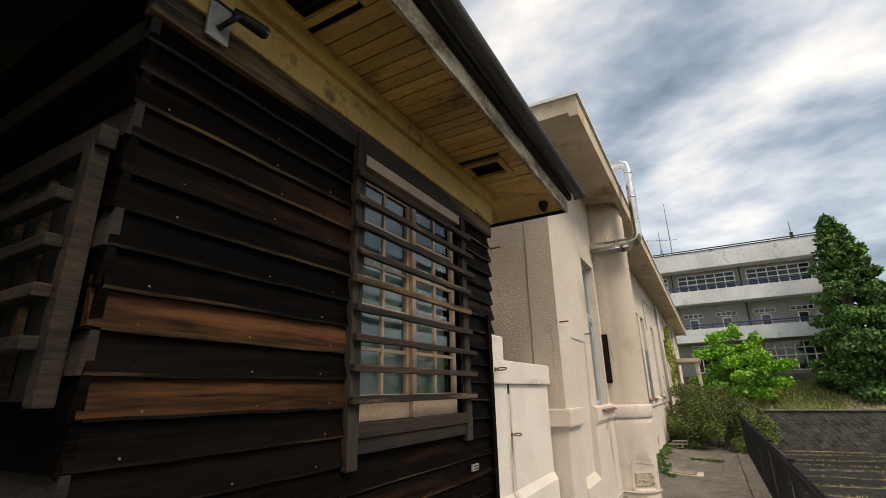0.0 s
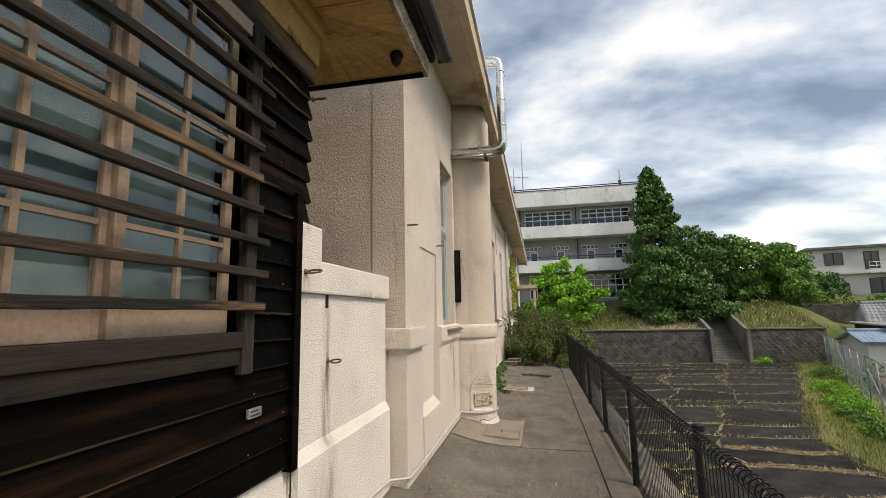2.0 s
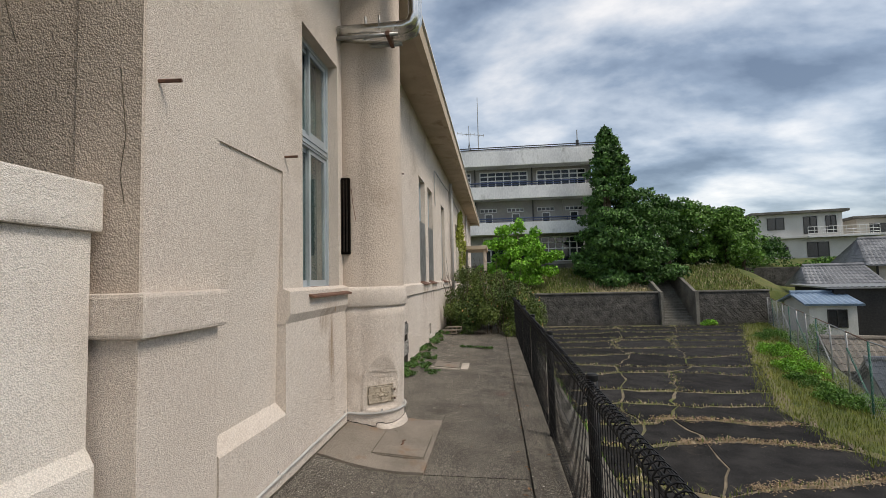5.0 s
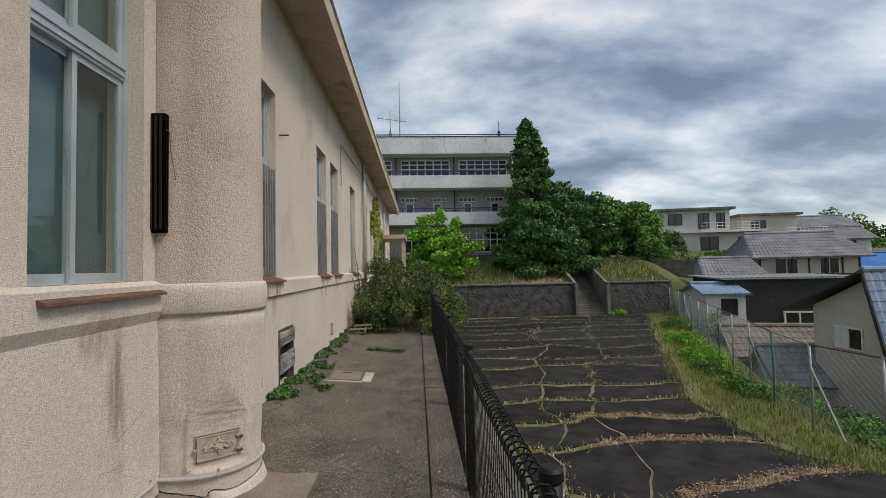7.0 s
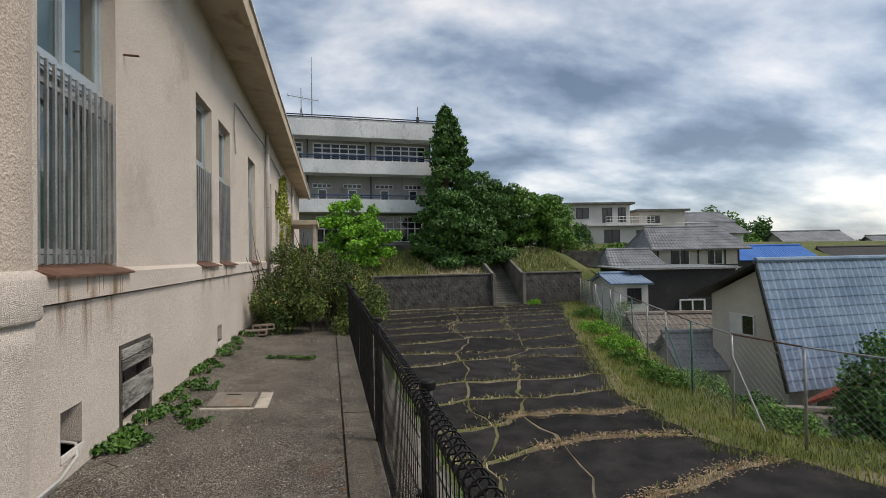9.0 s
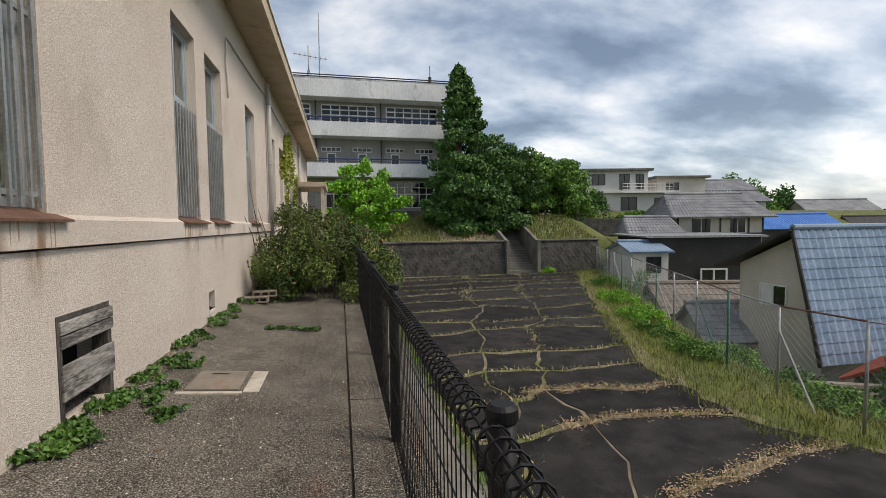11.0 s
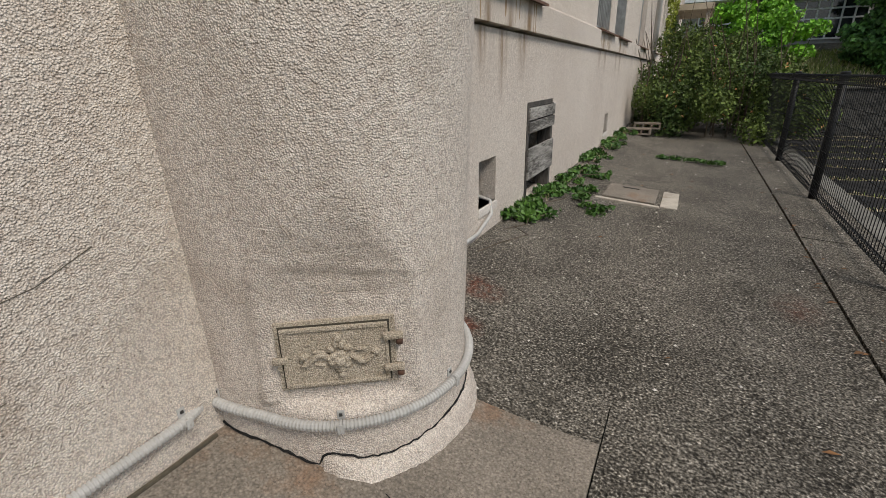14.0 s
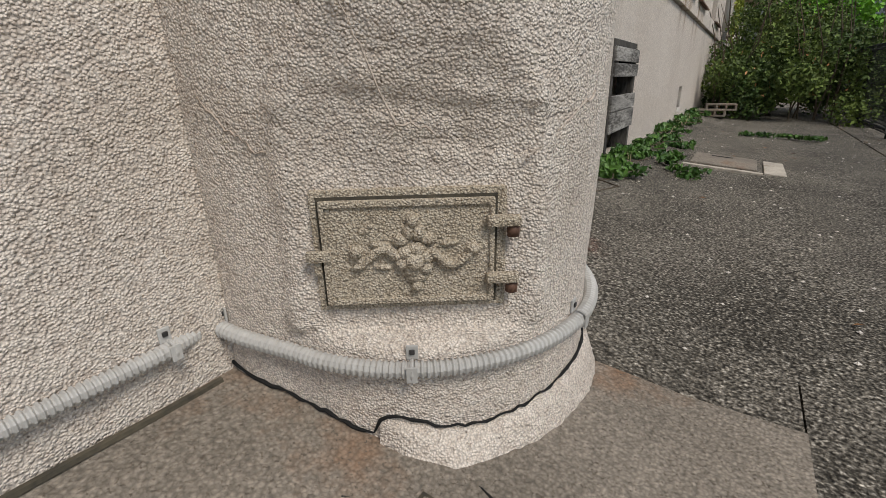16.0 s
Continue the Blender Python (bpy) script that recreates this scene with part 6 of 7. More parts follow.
# bright young tree in front of the school
cl = []
for k in range(46):
    a, q = rt.random() * math.tau, rt.random() ** 0.5
    z = 0.9 + 4.4 * rt.random()
    w = 3.0 * math.sqrt(max(0.1, 1 - ((z - 2.6) / 3.0) ** 2))
    cl.append((w * q * math.cos(a), w * q * math.sin(a) * 0.8, z, 0.78, 0.78, 0.42))
cl += [(0.1, 0, 5.6, 0.4, 0.4, 0.5), (-1.1, 0.2, 5.2, 0.4, 0.4, 0.45), (1.4, 0, 4.9, 0.5, 0.5, 0.4)]
tree("young_tree", "bright fresh-green young tree on the bank", (2.4, 42.2, 0.25), 4.6, 0.10, cl, 13000, 0.24, LEAF_BRIGHT, 9, 0.4, 0.35)

# round trees along the bank to the east
for i, (x, y, w, h, n) in enumerate(((15.9, 46.5, 2.8, 6.5, 9000), (18.6, 47.3, 2.9, 5.8, 9000), (21.4, 47.8, 2.4, 5.2, 7000), (23.2, 48.6, 1.9, 5.3, 5000), (14.2, 48.5, 2.6, 6.2, 6000))):
    cl = []
    for k in range(38):
        a, q = rt.random() * math.tau, rt.random() ** 0.5
        z = 0.8 + (h - 1.0) * rt.random()
        ww = w * math.sqrt(max(0.12, 1 - ((z - h * 0.45) / (h * 0.58)) ** 2))
        cl.append((ww * q * math.cos(a), ww * q * math.sin(a), z, 0.8, 0.8, 0.55))
    tree("broadleaf_tree", "dense green broadleaf tree on the grass bank", (x, y, ground_z(x, y)), h * 0.75, 0.2, cl, n, 0.26, LEAF_MID if i != 0 else LEAF_DARK, 100 + i)


def mound(name, label, at, rx, ry, h, n, size, mat, seed, category="bush"):
    rr = random.Random(seed)
    cl = []
    for k in range(30):
        a, q = rr.random() * math.tau, rr.random() ** 0.5
        zt = h * math.sqrt(max(0.05, 1 - q * q))
        cl.append((at[0] + rx * q * math.cos(a), at[1] + ry * q * math.sin(a), at[2] + zt * rr.uniform(0.3, 0.9), rx * 0.28, ry * 0.28, h * 0.22))
    v, f = leaves(cl, n, size, seed, 0.2, 0.3)
    return plant(name, label, category, at, v, f, mat)


for i, (y, off, rx, ry, h, mat) in enumerate(((22.5, 1.3, 0.8, 1.6, 0.8, LEAF_BRIGHT), (26.5, 1.0, 0.8, 1.8, 0.9, LEAF_BRIGHT), (18.2, 1.7, 0.7, 1.2, 0.7, LEAF_MID), (16.6, 3.4, 0.9, 1.2, 1.0, LEAF_DARK), (19.5, 3.6, 0.9, 1.4, 1.0, LEAF_MID),
                                              (31.5, 1.2, 0.9, 1.8, 0.9, LEAF_MID), (14.4, 2.2, 0.8, 1.0, 0.6, LEAF_MID), (20.6, 1.2, 0.6, 1.2, 0.5, LEAF_MID), (13.0, 4.0, 1.2, 1.2, 1.2, LEAF_DARK))):
    x = park_edge(y) + off
    mound("shrub", "wild green shrub on the bank", (x + 0.25, y, ground_z(x + 0.25, y)), rx * 0.75, ry * 0.8, h * 0.75, 2800, 0.07, mat, 300 + i)
mound("thicket", "dense dark undergrowth below the broadleaf trees", (17.6, 49.6, ground_z(17.6, 49.6) - 0.3), 6.0, 1.0, 3.4, 6000, 0.24, LEAF_DARK, 329)
mound("shrub", "small round shrub at the stair foot", (15.9, 39.3, PARK_Z), 0.5, 0.4, 0.5, 900, 0.12, LEAF_BRIGHT, 330)
mound("garden_tree", "dark leafy garden tree below the fence", (14.5, 15.0, ground_z(14.5, 15.0)), 1.3, 1.2, 4.6, 9000, 0.12, LEAF_DARK, 340, "tree")

for i, (x, y, r, h, mat) in enumerate(((21.4, 24.0, 1.5, 2.0, LEAF_DARK), (16.4, 21.2, 1.3, 1.7, LEAF_DARK), (22.6, 30.4, 1.6, 1.9, LEAF_MID), (15.2, 18.9, 1.3, 1.5, LEAF_MID), (17.2, 30.0, 1.2, 1.6, LEAF_MID), (24.6, 33.0, 1.2, 1.8, LEAF_DARK), (13.2, 17.6, 1.2, 1.3, LEAF_DARK))):
    mound("garden_bush", "tangled green garden bush between the low roofs", (x, y, ground_z(x, y)), r, r, h, 3200, 0.10, mat, 360 + i)

# ---- car park: broken asphalt slabs with overgrown cracks ----
park = thing("car_park", "old asphalt car park broken into slabs by overgrown cracks", "car park", (6, 24, PARK_Z), kind="structure")
rows_y = [-6.0, 2.0, 6.5, 9.5, 11.0, 12.8, 14.6, 16.2, 17.8, 19.7, 22.0, 24.2, 26.4, 28.6, 31.0, 33.2, 35.0, 36.8, 38.2, 39.6]
cracks = []
rk = random.Random(12)


def column_lines(y):
    """The long cracks, fanning out towards the far wall."""
    return [2.6, 2.4 + (y - 13) * 0.255 + 0.6, 4.4 + (y - 13) * 0.335, park_edge(y) + 0.15]


nodes = {}
for j, y in enumerate(rows_y):
    for i, x in enumerate(column_lines(y)):
        jx, jy = (rk.uniform(-0.5, 0.5), rk.uniform(-0.75, 0.75)) if 0 < i < 3 and 0 < j < len(rows_y) - 1 else (rk.uniform(-0.1, 0.1), rk.uniform(-0.35, 0.35))
        nodes[i, j] = Vector((x + jx, y + (jy if 0 < j < len(rows_y) - 1 else 0), 0))


def jag(a, b, key):
    """A ragged line between two nodes, the same from both sides."""
    rr = random.Random(key)
    n = max(3, int((b - a).length / 0.45))
    bow = rr.uniform(-0.09, 0.09) * (b - a).length
    side = Vector((-(b - a).y, (b - a).x, 0)).normalized()
    return [a.lerp(b, k / n) + side * ((rr.uniform(-0.10, 0.10) + bow * math.sin(math.pi * k / n)) if 0 < k < n else 0) for k in range(n)]


for j in range(len(rows_y) - 1):
    for i in range(3):
        a, b, c, d = nodes[i, j], nodes[i + 1, j], nodes[i + 1, j + 1], nodes[i, j + 1]
        bottom, right = jag(a, b, "h%d,%d" % (i, j)), jag(b, c, "v%d,%d" % (i + 1, j))
        top, left = jag(d, c, "h%d,%d" % (i, j + 1)), jag(a, d, "v%d,%d" % (i, j))
        outline = bottom + right + [c] + top[:0:-1] + [d] + left[:0:-1]
        mid = sum(outline, Vector()) / len(outline)
        gap = rk.uniform(0.03, 0.085)
        out = []
        for p in outline:
            dv = mid - p
            pull = dv.normalized() * (gap + 0.04 * rk.random())
            out.append(p + Vector((pull.x * 0.55, pull.y * 1.5, 0)))
        bm = bmesh.new()
        h = rk.uniform(-0.008, 0.012)
        up = [bm.verts.new((p.x - 6, p.y - 24, h)) for p in out]
        dn_ = [bm.verts.new((p.x - 6, p.y - 24, -0.06)) for p in out]
        bm.faces.new(up)
        for k in range(len(up)):
            bm.faces.new((up[k - 1], up[k], dn_[k], dn_[k - 1]))
        bmesh.ops.recalc_face_normals(bm, faces=bm.faces)
        part("asphalt_slab", bm, ASPHALT, park)
        cracks += bottom + (left if rk.random() < 0.45 else [])
bed_y = [-6 + 45.8 * k / 40 for k in range(41)]
bedv = [p for y in bed_y for p in ((2.8, y, PARK_Z - 0.018), (park_edge(y) + 0.5, y, PARK_Z - 0.018))]
tagged(sheet(bedv, [(2 * k, 2 * k + 1, 2 * k + 3, 2 * k + 2) for k in range(40)], "crack_bed", DIRT), "dry dirt and straw under the asphalt", "dirt", kind="structure")
pts, dry = [], []
for p in cracks:
    if p.y < 8:
        continue
    for k in range(24):
        q = (p.x + rk.gauss(0, 0.13), p.y + rk.gauss(0, 0.075), PARK_Z - 0.01)
        (pts if rk.random() < 0.45 else dry).append(q)
v, f = blades(pts, 0.095, 0.022, 14, 1.2)
tagged(sheet(v, f, "crack_grass", GRASS), "green grass growing in the asphalt cracks", "grass", kind="stuff")
v, f = blades(dry, 0.07, 0.03, 15, 1.6)
tagged(sheet(v, f, "crack_straw", STRAW), "dry straw and dead leaves in the asphalt cracks", "dry grass", kind="stuff")
# grass strip along the edge, and on the bank to the school
pts = []
for k in range(26000):
    y = 9 + 31 * rk.random() ** 1.3
    x = park_edge(y) + rk.uniform(-0.15, 3.2) + rk.gauss(0, 0.15)
    pts.append((x, y, ground_z(x, y) - 0.02))
v, f = blades(pts, 0.17, 0.018, 16, 1.1)
tagged(sheet(v, f, "verge_grass", material("verge_blades", (0.11, 0.155, 0.022), (0.28, 0.29, 0.068), 0.8, 0.35, 3, 0, island=0.4)), "fresh and dry grass along the car park edge", "grass", kind="stuff")
pts, dry = [], []
for k in range(15000):
    x, y = rk.uniform(0, 21), 40.4 + 7 * rk.random()
    if 12.6 < x < 15.5:
        continue
    (dry if 8 < x < 12.6 and y < 43 or rk.random() < 0.25 else pts).append((x, y, ground_z(x, y)))
v, f = blades(pts, 0.26, 0.05, 17, 0.8)
tagged(sheet(v, f, "bank_grass", GRASS), "rough grass on the bank below the school", "grass", kind="stuff")
v, f = blades(dry, 0.20, 0.05, 18, 1.2)
tagged(sheet(v, f, "bank_straw", STRAW), "dead brown grass on the bank", "dry grass", kind="stuff")

# ---- wire fence along the car park edge ----
posts = [(float(np.interp(y, (11, 13.4, 14.6, 17, 39), (10.2, 9.5, 9.35, 10.2, 19.9))), y) for y in (11.2, 13.3, 14.9, 16.9, 19.0, 21.1, 23.3, 25.5, 27.8, 30.1, 32.5, 34.9, 37.2, 39.2)]
tops = []
for k, (x, y) in enumerate(posts):
    z = ground_z(x, y)
    top = -0.42 - z
    tops.append((x, y, z + top))
    p = thing("fence_post", "tall leaning steel post of the wire fence" if k % 3 else "green painted steel post of the wire fence", "fence post", (x, y, z), "wire fence posts")
    tubed("tube", GALV if k % 3 else GREEN_POST, p, [(0, 0, -0.2), (0.02, 0, top * 0.5), (0.0, 0, top)], 0.028, 8)
    if k % 2 == 0:
        tubed("stay", GREEN_POST if k % 4 == 0 else GALV, p, [(0.1, -0.75, -0.1), (0.0, 0.0, top * 0.75)], 0.03, 6)
for k, (a, b) in enumerate(zip(tops, tops[1:])):
    pan = thing("wire_fence", "old wire netting with a rusted top rail", "fence", a, "wire fence spans")
    d = Vector(b) - Vector(a)
    tubed("top_rail", RUSTY if k % 2 else GALV, pan, [(0, 0, 0), tuple(d)], 0.020, 6)
    bm = bmesh.new()
    drop = 2.2
    L = d.length
    n = int(L / 0.16)
    for q in range(-14, n):
        for s in (1, -1):
            u0, u1 = (q * 0.16, q * 0.16 + drop) if s > 0 else (q * 0.16 + drop, q * 0.16)
            lo, hi = max(0, min(u0, u1)), min(L, max(u0, u1))
            if hi - lo < 0.05:
                continue
            za = -(lo - q * 0.16) if s > 0 else -(drop - (lo - q * 0.16))
            zb = -(hi - q * 0.16) if s > 0 else -(drop - (hi - q * 0.16))
            tube(bm, [d * (lo / L) + Vector((0, 0, za)), d * (hi / L) + Vector((0, 0, zb))], 0.0022, 3, False)
    part("netting", bm, GALV, pan)


# ---- houses beyond the fence ----
def roof_plane(bm, a, b, c, d, rib=0.3, thick=0.10, lift=0.05, rows=0):
    """A roof slope a-b (eave) to d-c (ridge), with ribs down the slope and stepped courses of tiles."""
    a, b, c, d = (Vector(p) for p in (a, b, c, d))
    nrm = (b - a).cross(d - a).normalized()
    if nrm.z < 0:
        nrm = -nrm
    n = max(2, int((b - a).length / rib))
    courses = rows or 1
    for j in range(courses):
        lo, hi = j / courses, (j + 1) / courses
        for k in range(n):
            u0, u1 = k / n, (k + 1) / n
            p = [a.lerp(b, u).lerp(d.lerp(c, u), w) for u, w in ((u0, lo), (u1, lo), (u1, hi), (u0, hi))]
            um = (u0 * 0.45 + u1 * 0.55)
            r0, r1 = a.lerp(b, um).lerp(d.lerp(c, um), lo), a.lerp(b, um).lerp(d.lerp(c, um), hi)
            step = nrm * 0.025 if rows else Vector()
            vs = [bm.verts.new(q) for q in (p[0] + step, r0 + nrm * lift + step, p[1] + step, p[2], r1 + nrm * lift, p[3])]
            bm.faces.new((vs[0], vs[1], vs[4], vs[5]))
            bm.faces.new((vs[1], vs[2], vs[3], vs[4]))
            if rows:
                lo_ = [bm.verts.new(q) for q in (p[0], r0, p[1])]
                bm.faces.new((vs[0], lo_[0], lo_[1], vs[1]))
                bm.faces.new((vs[1], lo_[1], lo_[2], vs[2]))
    vs = [bm.verts.new(p - nrm * thick) for p in (a, b, c, d)]
    if (c - d).length > 0.01:
        bm.faces.new(vs)
    else:
        bm.faces.new(vs[:3])
    for p, q in ((a, b), (b, c), (c, d), (d, a)):
        if (p - q).length > 0.01:
            bm.faces.new([bm.verts.new(t) for t in (p, q, q - nrm * thick, p - nrm * thick)])
    bmesh.ops.remove_doubles(bm, verts=bm.verts, dist=0.002)


def house(name, label, at, turn, w, d, h, roof_h, wall, tile, over=0.5, windows=(), hip=0.0, rows=0, rib=0.3):
    """A house with its ridge along local x; w along x, d along y, base at z = 0."""
    t = thing(name, label, "house", at)
    t.rotation_euler = (0, 0, radians(turn))
    bm = bmesh.new()
    x, y = w / 2, d / 2
    outline = [(-x, -y), (x, -y), (x, y), (-x, y)]
    lo = [bm.verts.new((*p, -1.5)) for p in outline]
    up = [bm.verts.new((*p, h)) for p in outline]
    for k in range(4):
        bm.faces.new((lo[k - 1], lo[k], up[k], up[k - 1]))
    if not hip:
        r0, r1 = bm.verts.new((-x, 0, h + roof_h)), bm.verts.new((x, 0, h + roof_h))
        bm.faces.new((up[3], up[0], r0))
        bm.faces.new((up[1], up[2], r1))
    bmesh.ops.recalc_face_normals(bm, faces=bm.faces)
    part("wall", bm, wall, t)
    bm = bmesh.new()
    k = roof_h / y
    X, Y, e = x + over, y + over, h - over * k + 0.06
    R, top = x + over - hip, h + roof_h + 0.06
    roof_plane(bm, (-X, -Y, e), (X, -Y, e), (R, 0, top), (-R, 0, top), rib, rows=rows)
    roof_plane(bm, (X, Y, e), (-X, Y, e), (-R, 0, top), (R, 0, top), rib, rows=rows)
    if hip:
        for s in (-1, 1):
            roof_plane(bm, (s * X, s * Y, e), (s * X, -s * Y, e), (s * R, 0, top), (s * R, 0, top), rib, rows=rows)
    rf = part("roof", bm, tile, t)
    bm = bmesh.new()
    tube(bm, [(-R, 0, top + 0.06), (R, 0, top + 0.06)], 0.13, 8)
    part("ridge", bm, tile, rf)
    for face, u, z, ww, hh in windows:
        bm = bmesh.new()
        gm = bmesh.new()
        def put(b2, u0, u1, z0, z1, out):
            if face in "sn":
                s = -1 if face == "s" else 1
                box(b2, u0, u1, min(s * y, s * (y + out)), max(s * y, s * (y + out)), z0, z1)
            else:
                s = -1 if face == "w" else 1
                box(b2, min(s * x, s * (x + out)), max(s * x, s * (x + out)), u0, u1, z0, z1)
        for q in ((u - ww / 2 - 0.05, u + ww / 2 + 0.05, z - 0.05, z), (u - ww / 2 - 0.05, u + ww / 2 + 0.05, z + hh, z + hh + 0.05), (u - ww / 2 - 0.05, u - ww / 2, z, z + hh), (u + ww / 2, u + ww / 2 + 0.05, z, z + hh), (u - 0.03, u + 0.03, z, z + hh)):
            put(bm, *q, 0.06)
        wdw = part("window", bm, WHITE_PAINT if wall is not HOUSE_WHITE else DARK_TRIM, t)
        put(gm, u - ww / 2, u + ww / 2, z, z + hh, 0.02)
        part("pane", gm, GLASS_FAR, wdw)
    return t


def flat_house(name, label, at, turn, w, d, floors, wall, windows, rail=False):
    t = thing(name, label, "house", at)
    t.rotation_euler = (0, 0, radians(turn))
    for k, (ww, dd, dx) in enumerate(floors):
        boxed("wall", wall, t, dx - ww / 2, dx + ww / 2, -dd / 2, dd / 2, k * 2.9 - (3 if k == 0 else 0), k * 2.9 + 2.75)
        boxed("roof", CONC_D if k == len(floors) - 1 else wall, t, dx - ww / 2 - 0.5, dx + ww / 2 + 0.5, -dd / 2 - 0.6, dd / 2 + 0.5, k * 2.9 + 2.75, k * 2.9 + 3.05, 0.03)
    yy = -floors[0][1] / 2
    for u, z, ww, hh in windows:
        bm = bmesh.new()
        for q in ((u - ww / 2 - 0.06, u + ww / 2 + 0.06, z - 0.06, z), (u - ww / 2 - 0.06, u + ww / 2 + 0.06, z + hh, z + hh + 0.06), (u - ww / 2 - 0.06, u - ww / 2, z, z + hh), (u + ww / 2, u + ww / 2 + 0.06, z, z + hh), (u - 0.04, u + 0.04, z, z + hh)):
            box(bm, q[0], q[1], yy - 0.08, yy + 0.02, q[2], q[3])
        wd = part("window", bm, DARK_TRIM, t)
        bm = bmesh.new()
        box(bm, u - ww / 2, u + ww / 2, yy - 0.03, yy + 0.02, z, z + hh)
        part("pane", bm, GLASS_FAR, wd)
    if rail:
        bm = bmesh.new()
        x0, x1 = rail
        for z in (3.2, 3.55, 3.95):
            tube(bm, [(x0, yy - 1.0, z), (x1, yy - 1.0, z)], 0.035, 5)
        for k in range(12):
            xx = x0 + (x1 - x0) * k / 11
            tube(bm, [(xx, yy - 1.0, 2.9), (xx, yy - 1.0, 3.95)], 0.025, 5)
        box(bm, x0, x1, yy - 1.1, yy, 2.75, 2.9)
        part("balcony", bm, WHITE_PAINT, t)
    return t


# near house: beige gable wall, glazed blue roof; its ridge runs east
bh = thing("house", "beige rendered house with a steep glazed blue tile roof", "house", (18.0, 21.5, -6.0))
bm = bmesh.new()
prism(bm, [(-0.75, -1.5), (2.75, -1.5), (2.75, 5.5), (0.0, 6.82), (-0.95, 2.6)], "x", 0.0, 10.0)
part("wall", bm, HOUSE_WALL, bh)
bm = bmesh.new()
roof_plane(bm, (-0.45, -1.28, 2.05), (11.5, -1.28, 2.05), (11.5, 0.0, 7.05), (-0.45, 0.0, 7.05), 0.36, rows=13)
rf = part("roof", bm, TILE_BLUE, bh)
bm = bmesh.new()
roof_plane(bm, (11.5, 3.6, 5.35), (-0.6, 3.6, 5.35), (-0.6, 0.0, 7.05), (11.5, 0.0, 7.05), 0.36)
part("back_slope", bm, DARK_TRIM, bh)
bm = bmesh.new()
tube(bm, [(-0.45, 0, 7.1), (11.5, 0, 7.1)], 0.12, 8)
part("ridge", bm, TILE_BLUE, rf)
bm = bmesh.new()
prism(bm, [(-1.32, 2.0), (-1.18, 1.95), (0.05, 6.95), (-0.02, 7.1)], "x", -0.5, -0.42)
part("barge_board", bm, DARK_TRIM, bh)
bm = bmesh.new()
for q in ((0.5, 1.72, 4.68, 4.74), (0.5, 1.72, 3.84, 3.9), (0.5, 0.56, 3.9, 4.68), (1.66, 1.72, 3.9, 4.68), (1.08, 1.14, 3.9, 4.68)):
    box(bm, -0.06, 0.02, *q)
wd = part("window", bm, WHITE_PAINT, bh)
bm = bmesh.new()
box(bm, -0.02, 0.02, 0.56, 1.09, 3.9, 4.68)
part("pane", bm, GLASS_FAR, wd)
bm = bmesh.new()
box(bm, -0.03, 0.02, 1.14, 1.66, 3.9, 4.68)
part("shutter", bm, WHITE_PAINT, wd)
house("shed", "low shed with a worn brown roof", (14.3, 16.6, -4.75), -25, 4.2, 2.0, 1.2, 0.25, CONC_D, SHEET_BROWN, 0.3)
house("lean_to", "small outbuilding with a red metal roof", (18.9, 17.9, -5.2), 20, 3.4, 2.8, 1.5, 0.9, CONC_D, SHEET_RED, 0.3)
# black tarred wall with a metal roof, and the white annexe before it
blk_h = thing("warehouse", "low building with a black tarred side wall", "building", (26.2, 35.6, -5.0))
blk_h.rotation_euler = (0, 0, radians(-12))
boxed("wall", BLACK_WALL, blk_h, -4.2, 3.6, -1.0, 5.0, -1, 5.35)
bm = bmesh.new()
roof_plane(bm, (-4.6, -1.3, 5.35), (3.9, -1.3, 5.35), (3.9, 4.8, 5.42), (-4.6, 4.8, 5.42), 0.35)
part("roof", bm, GALV, blk_h)
bm = bmesh.new()
for q in ((-0.7, 1.2, 2.0, 2.1), (-0.7, 1.2, 2.95, 3.05), (-0.7, -0.6, 2.1, 2.95), (1.1, 1.2, 2.1, 2.95), (0.2, 0.3, 2.1, 2.95)):
    box(bm, q[0], q[1], -1.12, -0.98, q[2], q[3])
wd = part("window", bm, WHITE_PAINT, blk_h)
bm = bmesh.new()
box(bm, -0.6, 1.1, -1.04, -1.0, 2.1, 2.95)
part("pane", bm, GLASS_FAR, wd)
house("annexe", "small white annexe with a blue metal roof", (21.2, 36.0, -4.6), -12, 2.4, 4.0, 4.0, 0.5, HOUSE_WHITE, TILE_BLUE, 0.3, (("s", 0.2, 2.6, 0.9, 1.0),))
house("house", "low house with a worn corrugated roof", (19.3, 27.9, -5.3), -14, 5.0, 3.4, 2.3, 1.0, HOUSE_WHITE, SHEET_BROWN, 0.4, rows=5)
house("house", "low house with grey tiles below the fence", (17.9, 25.0, -5.9), -14, 2.8, 2.6, 2.3, 1.1, HOUSE_WHITE, TILE_GREY, 0.4, rows=6)
farm = house("house", "old farmhouse with dark timbered walls and a grey tiled roof", (33.2, 43.4, -2.6), -14, 7.2, 5.6, 4.75, 1.65, HOUSE_WALL, TILE_GREY, 0.8, (("s", -1.6, 3.0, 1.6, 1.2), ("s", 1.5, 3.0, 1.3, 1.2)), hip=0.9, rows=8)
for k in range(7):
    boxed("timber", DARK_TRIM, farm, -3.62 + 1.2 * k, -3.50 + 1.2 * k, -2.87, -2.78, 2.2, 4.8)
for z in (2.85, 4.35):
    boxed("timber", DARK_TRIM, farm, -3.6, 3.6, -2.88, -2.79, z, z + 0.12)
bm = bmesh.new()
prism(bm, [(-2.5, 4.7), (2.5, 4.7), (0.0, 6.25)], "x", -3.66, -3.60)
part("gable_infill", bm, DARK_TRIM, farm)
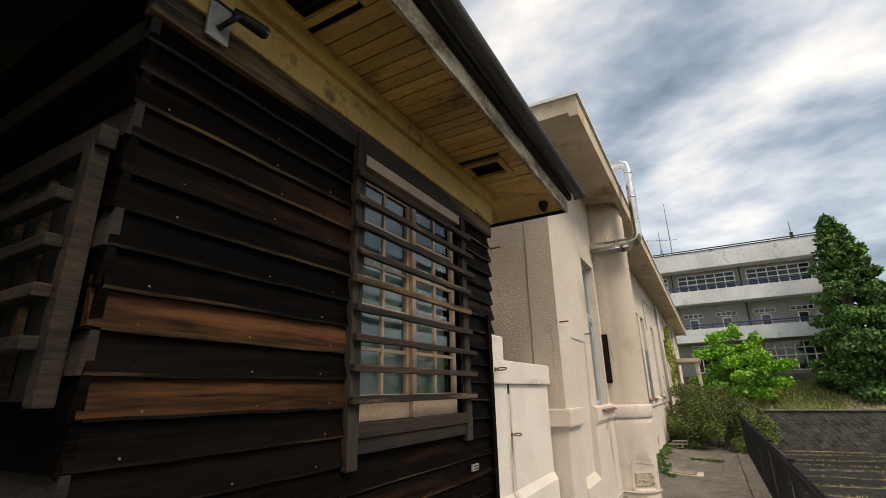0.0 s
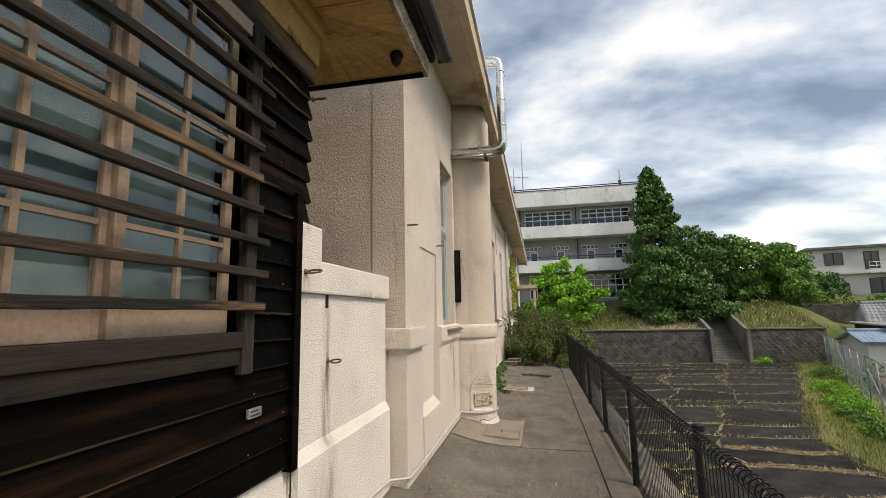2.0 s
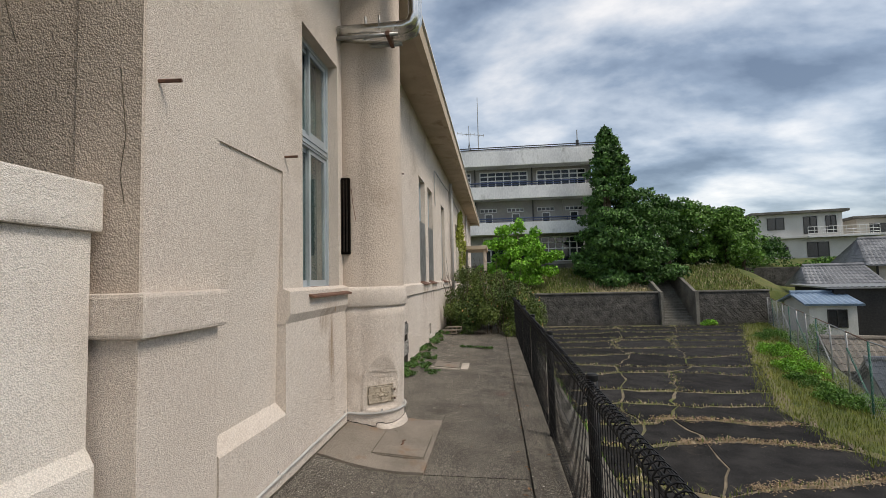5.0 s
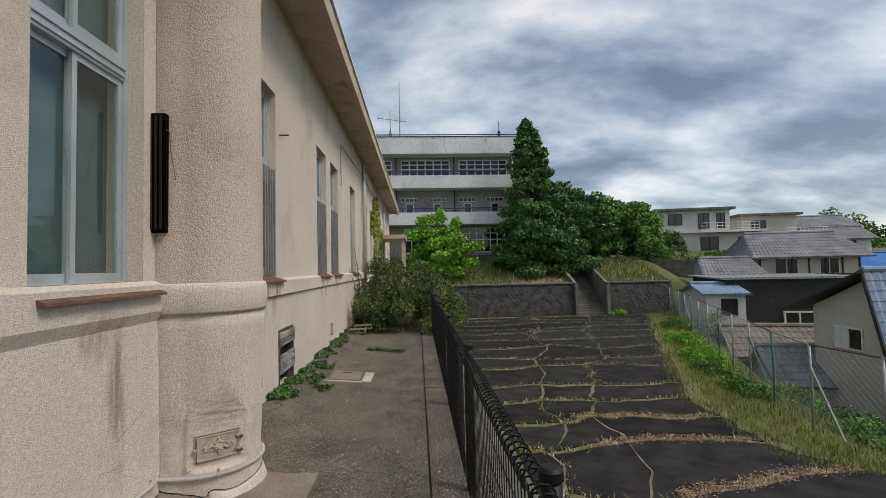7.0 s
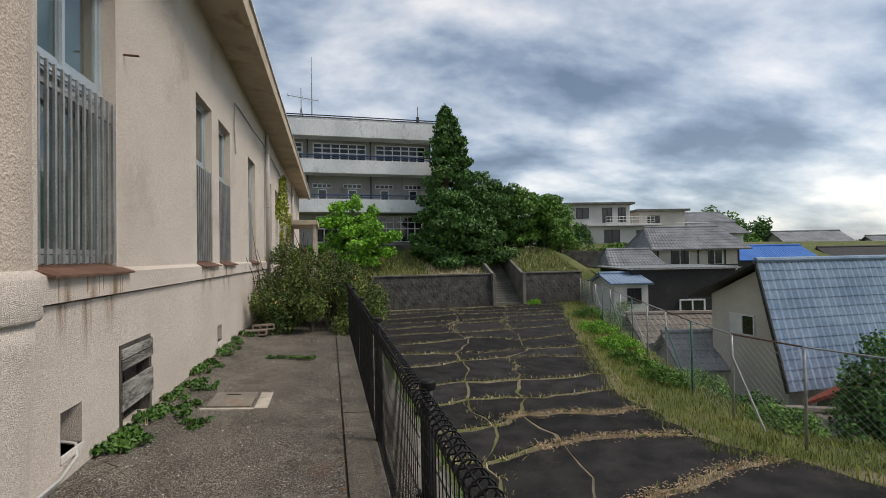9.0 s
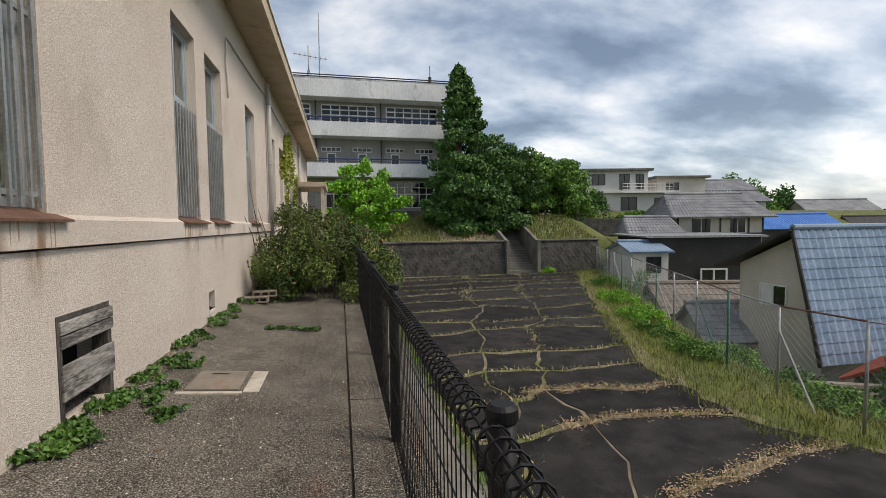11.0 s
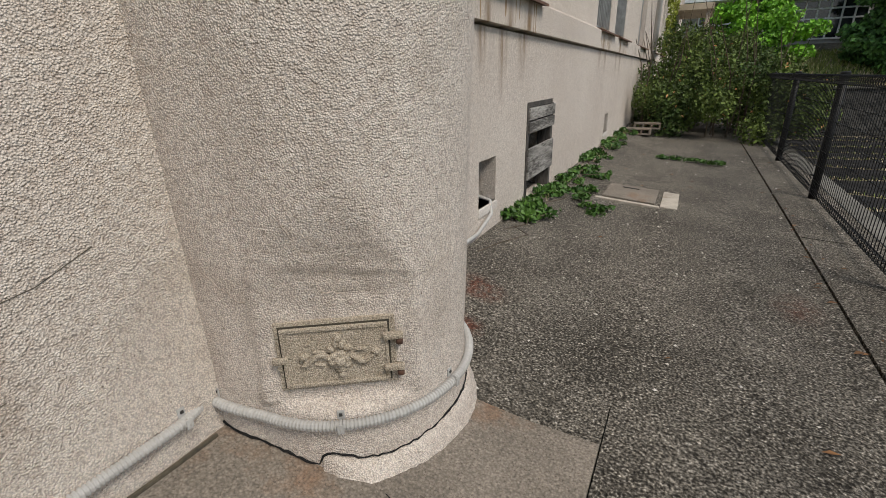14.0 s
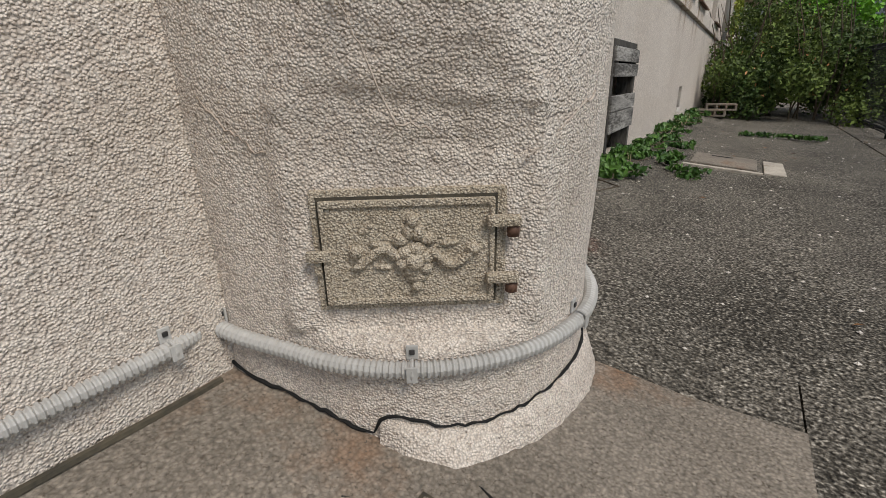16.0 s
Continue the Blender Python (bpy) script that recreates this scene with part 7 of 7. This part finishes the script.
house("house", "old dark house with a grey tiled gable roof", (26.0, 41.6, -2.9), -14, 3.4, 3.6, 3.5, 1.1, DARK_TRIM, TILE_GREY, 0.7, (("s", -0.3, 1.4, 1.4, 1.2),), hip=0.5, rows=7)
house("house", "long low house with a bright blue metal roof", (48.5, 48.6, -2.0), -12, 8.4, 5.0, 2.7, 1.3, DARK_TRIM, SHEET_BLUE, 0.5)
flat_house("white_house", "two-storey white flat-roofed house with a balcony", (37.2, 65.0, 2.4), -12, 10, 8, ((11.5, 8, 1.5), (8.6, 8, -0.6)), HOUSE_WHITE,
           ((-2.8, 3.9, 1.6, 1.3), (0.6, 3.3, 1.2, 1.9), (2.6, 3.3, 0.9, 1.9), (-2.2, 0.9, 0.9, 0.8), (1.2, 0.6, 2.0, 1.6), (5.2, 0.3, 1.2, 1.8)), rail=(0.0, 6.6))
flat_house("brick_house", "two-storey flat-roofed house, brown and cream", (46.0, 64.6, 1.6), -12, 7, 7, ((9, 7, 0), (6.5, 7, 0.4)), HOUSE_WALL, ((-0.8, 3.9, 1.6, 1.1),), rail=(1.8, 6.5))
house("house", "white house with a shallow grey roof", (53.8, 64.5, 1.2), -12, 7.5, 6, 4.8, 1.3, HOUSE_WHITE, TILE_GREY, 0.6, (("s", -1.0, 3.2, 1.4, 1.2),))
house("house", "small white house with a grey roof", (53.2, 60.5, 0.4), -12, 6.0, 5, 3.8, 1.3, HOUSE_WHITE, TILE_GREY, 0.6, (("s", 0.5, 2.2, 1.6, 1.1),))
house("house", "pale house with a dark mono-pitch roof", (77.5, 66.0, -2.4), -20, 9.5, 6, 5.4, 1.6, HOUSE_WALL, TILE_GREY, 0.6, (("s", 2.0, 3.4, 2.4, 1.2),))
house("house", "grey-roofed house in the distance", (72.0, 55.0, -3.4), -20, 8.5, 6, 3.6, 1.6, HOUSE_WALL, DARK_TRIM, 0.6)
house("house", "pale distant house with a grey roof", (90.0, 60.0, -3.0), -25, 9.5, 6, 5.0, 1.6, HOUSE_WHITE, TILE_GREY, 0.6, (("s", 0.0, 2.4, 2.4, 1.2),))
mound("hill_tree", "rounded green trees on the hill", (64.5, 72.0, 0.5), 8.5, 5, 8.6, 6500, 0.5, LEAF_MID, 401, "tree")
mound("hill_tree", "dark pointed trees on the hill", (75.0, 73.0, 0.0), 4.5, 4, 8.4, 4000, 0.5, LEAF_DARK, 402, "tree")
mound("garden_tree", "dark shrubs before the white house", (29.6, 57.0, 2.0), 2.2, 1.6, 3.6, 2600, 0.25, LEAF_DARK, 403, "tree")
mound("garden_tree", "low green hedge before the white house", (38.0, 57.5, 1.6), 5.0, 1.0, 1.3, 2400, 0.25, LEAF_MID, 404, "hedge")
mound("far_wood", "low dark woodland far away", (115.0, 95.0, 0.0), 30, 6, 5.0, 5200, 0.9, LEAF_DARK, 405, "woodland")
tagged(boxed("garden_wall", STONE_D, None, 22.0, 34.0, 52.6, 53.2, -2.5, 1.8, 0.05), "grey stone garden retaining wall", "retaining wall", kind="structure")

# leaf litter gathered in the near cracks
verts, faces = [], []
rl = random.Random(66)
near = [p for p in cracks if 12.4 < p.y < 17 and 4.6 < p.x < 9]
for k in range(3600):
    p = rl.choice(near)
    x, y = p.x + rl.gauss(0, 0.14), p.y + rl.gauss(0, 0.11)
    a, r = rl.random() * 6.28, rl.uniform(0.012, 0.032)
    z = PARK_Z + 0.012 + rl.random() * 0.015
    b0 = len(verts)
    verts += [(x + r * math.cos(a), y + r * math.sin(a), z), (x - 0.5 * r * math.sin(a), y + 0.5 * r * math.cos(a), z + 0.012), (x - r * math.cos(a), y - r * math.sin(a), z), (x + 0.5 * r * math.sin(a), y - 0.5 * r * math.cos(a), z + 0.008)]
    faces.append((b0, b0 + 1, b0 + 2, b0 + 3))
tagged(sheet(verts, faces, "leaf_litter", material("pale_litter", (0.28, 0.19, 0.11), (0.50, 0.38, 0.25), 0.9, 3, 20, 0, island=0.35)), "pale dead leaves gathered in the asphalt cracks", "leaf litter", kind="stuff")
